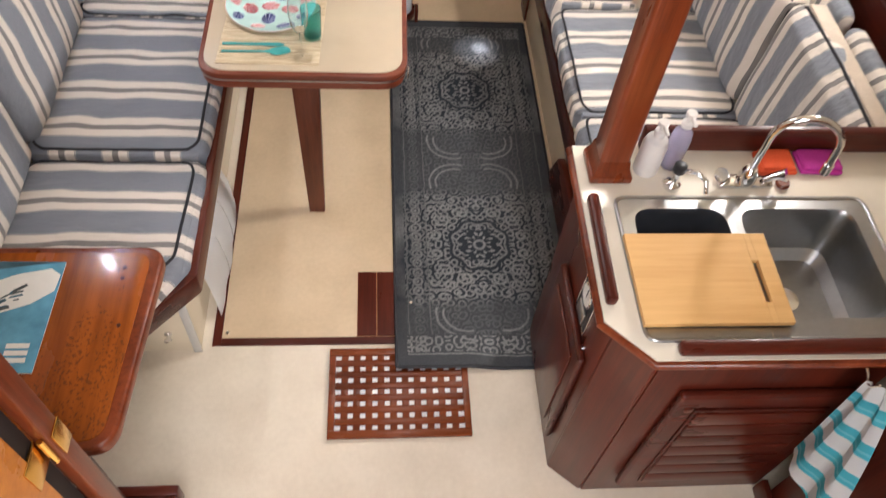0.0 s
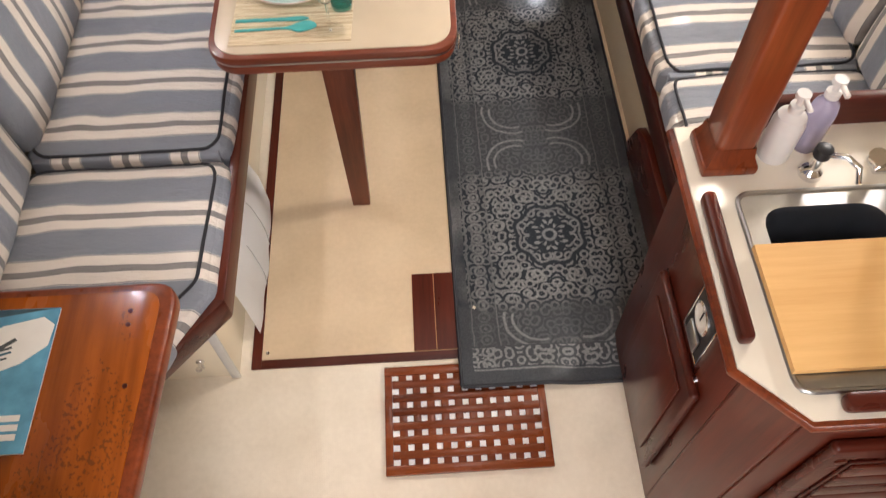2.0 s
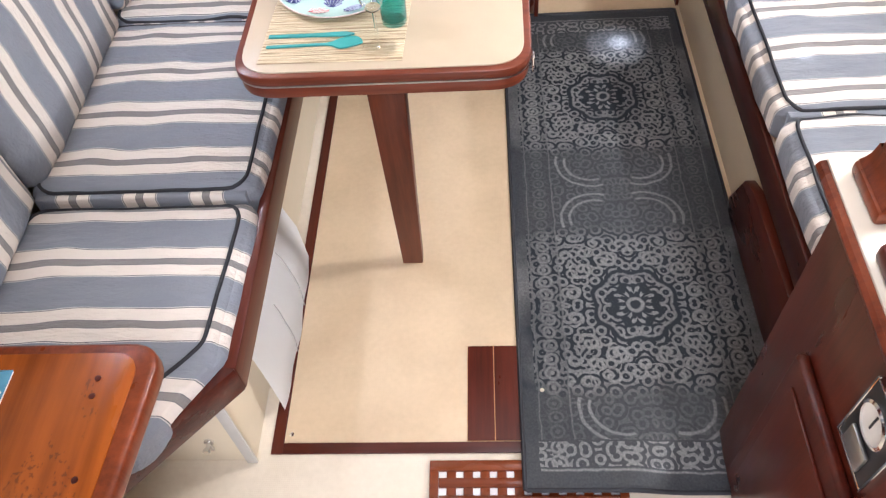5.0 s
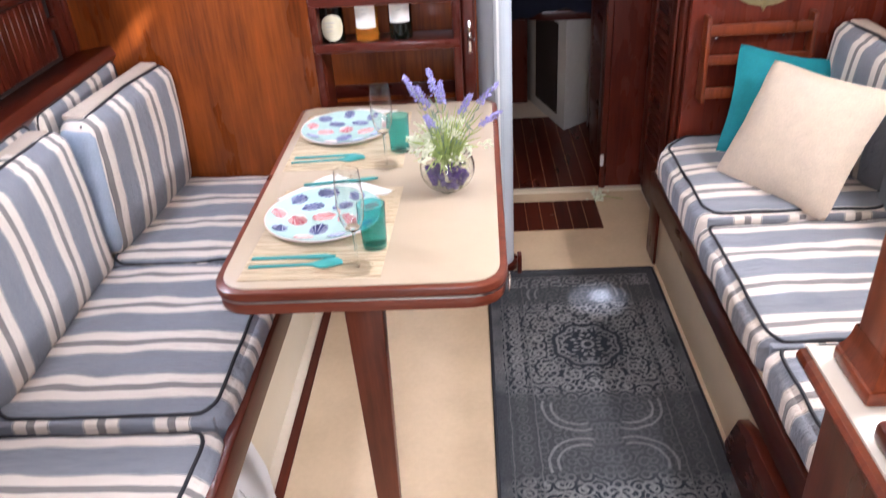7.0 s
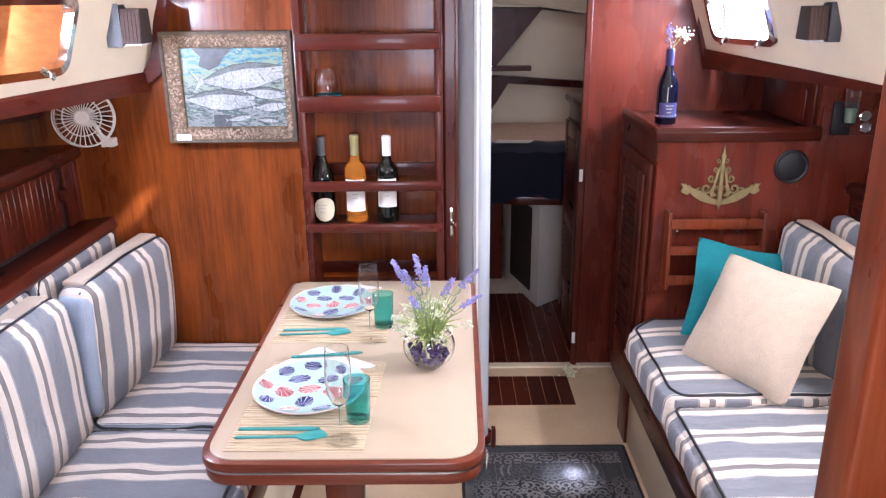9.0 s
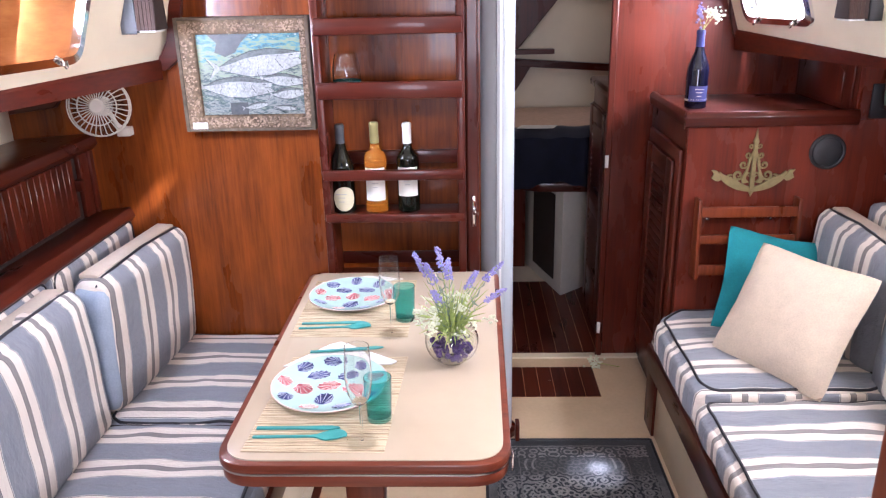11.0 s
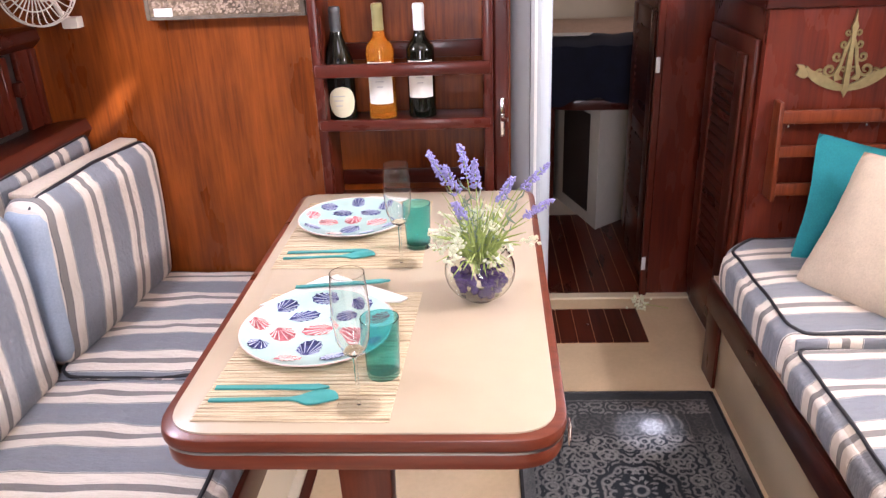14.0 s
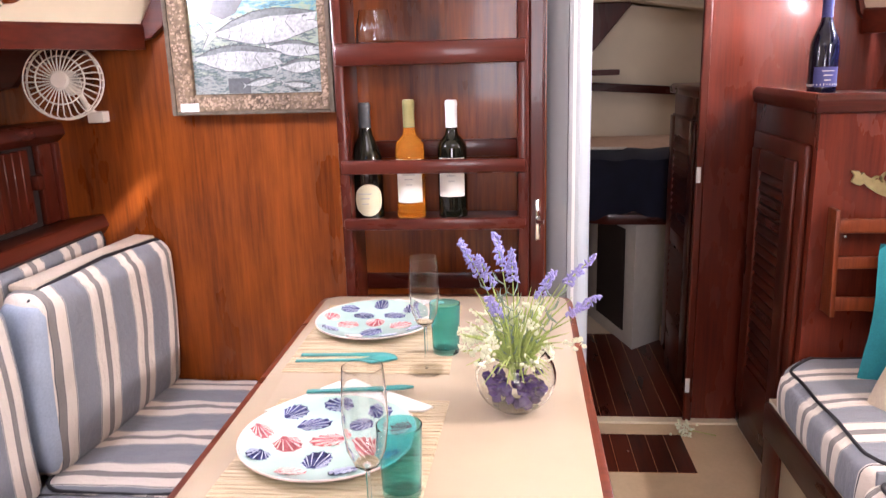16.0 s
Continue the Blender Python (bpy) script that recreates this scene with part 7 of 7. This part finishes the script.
# ---- chart table, seat box, door beside the companionway ----
nv = thing("chart_table", (-1.05, 1.2, 0), "orange-brown varnished teak chart table with rounded corners", "table")
pts = round_poly([(-1.46, 0.930), (-0.745, 0.930), (-0.712, 1.452), (-1.46, 1.452)], [0, 0.06, 0.055, 0], 7)
inn = round_poly([(-1.46, 0.945), (-0.768, 0.948), (-0.742, 1.430), (-1.46, 1.430)], [0, 0.05, 0.045, 0], 7)
part("edge", prism(pts, 0.705, 0.747, bev=0.010, seg=3), TEAK_POST, nv, "rounded mahogany edge")
part("top", prism(inn, 0.747, 0.7505, bev=0.001), TEAK_TABLE, nv)
part("pedestal", box(-1.44, -1.10, 0.97, 1.40, 0.0, 0.704, 0.004), MAHOG, nv)
part("leg", box(-0.905, -0.845, 0.945, 0.985, 0.0, 0.704, 0.006), MAHOG, nv)
part("end_panel", box(-1.44, -1.1005, 0.945, 0.9695, 0.0, 0.704, 0.004), MAHOG, nv)
mz = thing("magazine", (-1.05, 1.25, 0.751), "glossy blue sailing magazine lying on the table", "magazine")
part("pages", prism([(-1.20, 1.105), (-0.945, 1.104), (-0.938, 1.398), (-1.195, 1.40)], 0.751, 0.756, bev=0.001, seg=1), LABEL_PAPER, mz)
part("cover", prism([(-1.20, 1.105), (-0.944, 1.104), (-0.937, 1.398), (-1.195, 1.40)], 0.7562, 0.7572, bev=0), MAG_BLUE, mz, "blue sea cover")
part("sky_print", prism([(-1.199, 1.33), (-1.10, 1.375), (-0.985, 1.392), (-0.938, 1.397), (-1.194, 1.399)], 0.7574, 0.7577, bev=0), MAG_SEA, mz, "dark teal water")
part("boat_print", prism([(-1.199, 1.195), (-1.08, 1.245), (-0.99, 1.28), (-0.945, 1.315), (-0.941, 1.36), (-0.965, 1.378), (-1.04, 1.362), (-1.12, 1.325), (-1.198, 1.285)], 0.7578, 0.7581, bev=0), LABEL_PAPER, mz, "white boat picture")
rnd = random.Random(4)
for k in range(26):
    t_ = rnd.random()
    cx, cy = -1.19 + 0.17 * t_ + rnd.uniform(-0.012, 0.012), 1.235 + 0.07 * t_ + rnd.uniform(-0.022, 0.022)
    a_, w_, h_ = rnd.uniform(0.1, 0.8), rnd.uniform(0.006, 0.022), rnd.uniform(0.002, 0.006)
    q = [(cx + u * w_ * math.cos(a_) - v_ * h_ * math.sin(a_), cy + u * w_ * math.sin(a_) + v_ * h_ * math.cos(a_)) for u, v_ in ((-1, -1), (1, -0.6), (0.9, 1), (-0.7, 0.8))]
    part("rigging_print", prism(q, 0.7582, 0.7582 + 0.0001 * (k % 4 + 1), bev=0), MAG_DARK if k % 3 else MAG_SEA, mz)
for k in range(3):
    part("title_bar", box(-1.015, -0.965, 1.165 - 0.018 * k, 1.177 - 0.018 * k, 0.7574, 0.7578, 0), LABEL_PAPER, mz)
for x, y in ((-0.80, 1.385), (-0.80, 1.355), (-0.785, 1.225)):
    part("plug", lathe([(0.005, 0), (0.005, 0.0012), (0.002, 0.0014)], (x, y, 0.7505), 12), MAHOG, nv)
sb = thing("seat_box", (-0.9, 0.85, 0), "low mahogany chart-table seat with a raised rim", "seat")
part("box", box(-1.1, -0.735, 0.62, 0.995, 0.0, 0.21, 0.004), MAHOG, sb)
for a in ((-1.1, -0.725, 0.995, 1.025), (-0.755, -0.725, 0.62, 0.9945), (-1.1, -0.725, 0.595, 0.6195)):
    part("rim", box(*a, 0.16, 0.245, 0.006), MAHOG_X, sb)
part("tray", box(-1.08, -0.80, 0.65, 0.97, 0.2105, 0.225, 0.003), MAHOG_Y, sb)
dq = thing("door_1", (-0.77, 0.5, 0), "orange-brown teak door folded back on a brass hinge", "door", kind="structure")
part("panel", box(-0.80, -0.778, 0.05, 0.80, 0.02, 1.55, 0.003), SUNLIT_TEAK, dq, "teak panel coloured bright orange as if sunlit")
part("stile", box(-0.782, -0.752, 0.838, 0.882, 0.02, 1.55, 0.005), TEAK_POST, dq)
# solid near-black filler in place of the gap's shade
part("gap", box(-0.80, -0.783, 0.8005, 0.8375, 0.02, 1.55, 0), DARK, dq)
part("hinge", box(-0.781, -0.7745, 0.775, 0.835, 0.955, 1.035, 0.002), GILT, dq, "brass hinge leaf")
part("hinge", box(-0.7515, -0.747, 0.842, 0.880, 0.955, 1.035, 0.002), GILT, dq, "brass hinge leaf")
part("hinge_pin", tube([(-0.765, 0.832, 0.95), (-0.765, 0.832, 1.04)], 0.006), GILT, dq)
# white paper sack leaning on the settee base
tg = thing("paper_sack", (-0.745, 1.94, 0.0), "white paper sack leaning flat against the settee base", "sack")
bm = bmesh.new()
rows = []
for i in range(21):
    u = i / 20
    row = []
    for j in range(11):
        v = j / 10
        y = 1.690 + 0.02 * v * (1 - u) + 0.49 * u - 0.012 * u * v + 0.05 * u * max(0, 0.45 - abs(v - 0.4))
        belly = math.sin(math.pi * min(1, 0.15 + 0.85 * v)) * math.sin(math.pi * (0.06 + 0.88 * u))
        row.append(bm.verts.new((-0.728 - 0.036 * v + 0.022 * belly + 0.003 * math.sin(u * 17 + 2 * v), y, 0.004 + 0.30 * v)))
    rows.append(row)
for a, c in zip(rows, rows[1:]):
    for j in range(10):
        bm.faces.new((a[j], a[j + 1], c[j + 1], c[j]))
BAG = [[v.co.copy() for v in row] for row in rows]
bmesh.ops.solidify(bm, geom=bm.faces[:], thickness=0.004)
part("sheet", bm, plain("white_paper", (0.92, 0.92, 0.92), 0.55, vary=0.02, scale=8), tg)
for i, j0, j1 in ((7, 0, 8), (13, 0, 9)):
    part("crease", tube([BAG[i][j] + Vector((0.003, 0.004 * math.sin(j * 1.1), 0)) for j in range(j0, j1)], 0.0014, 5), INK, tg, "grey fold line")
# forward cabin planks last
x = -0.02
while x < 1.15:
    part("plank", box(x + 0.0012, x + 0.0618, 4.031, 4.949, 0.0042, 0.0075, 0.0006, 1), MAHOG_Y, bpy.data.objects["floor_fore"])
    x += 0.063
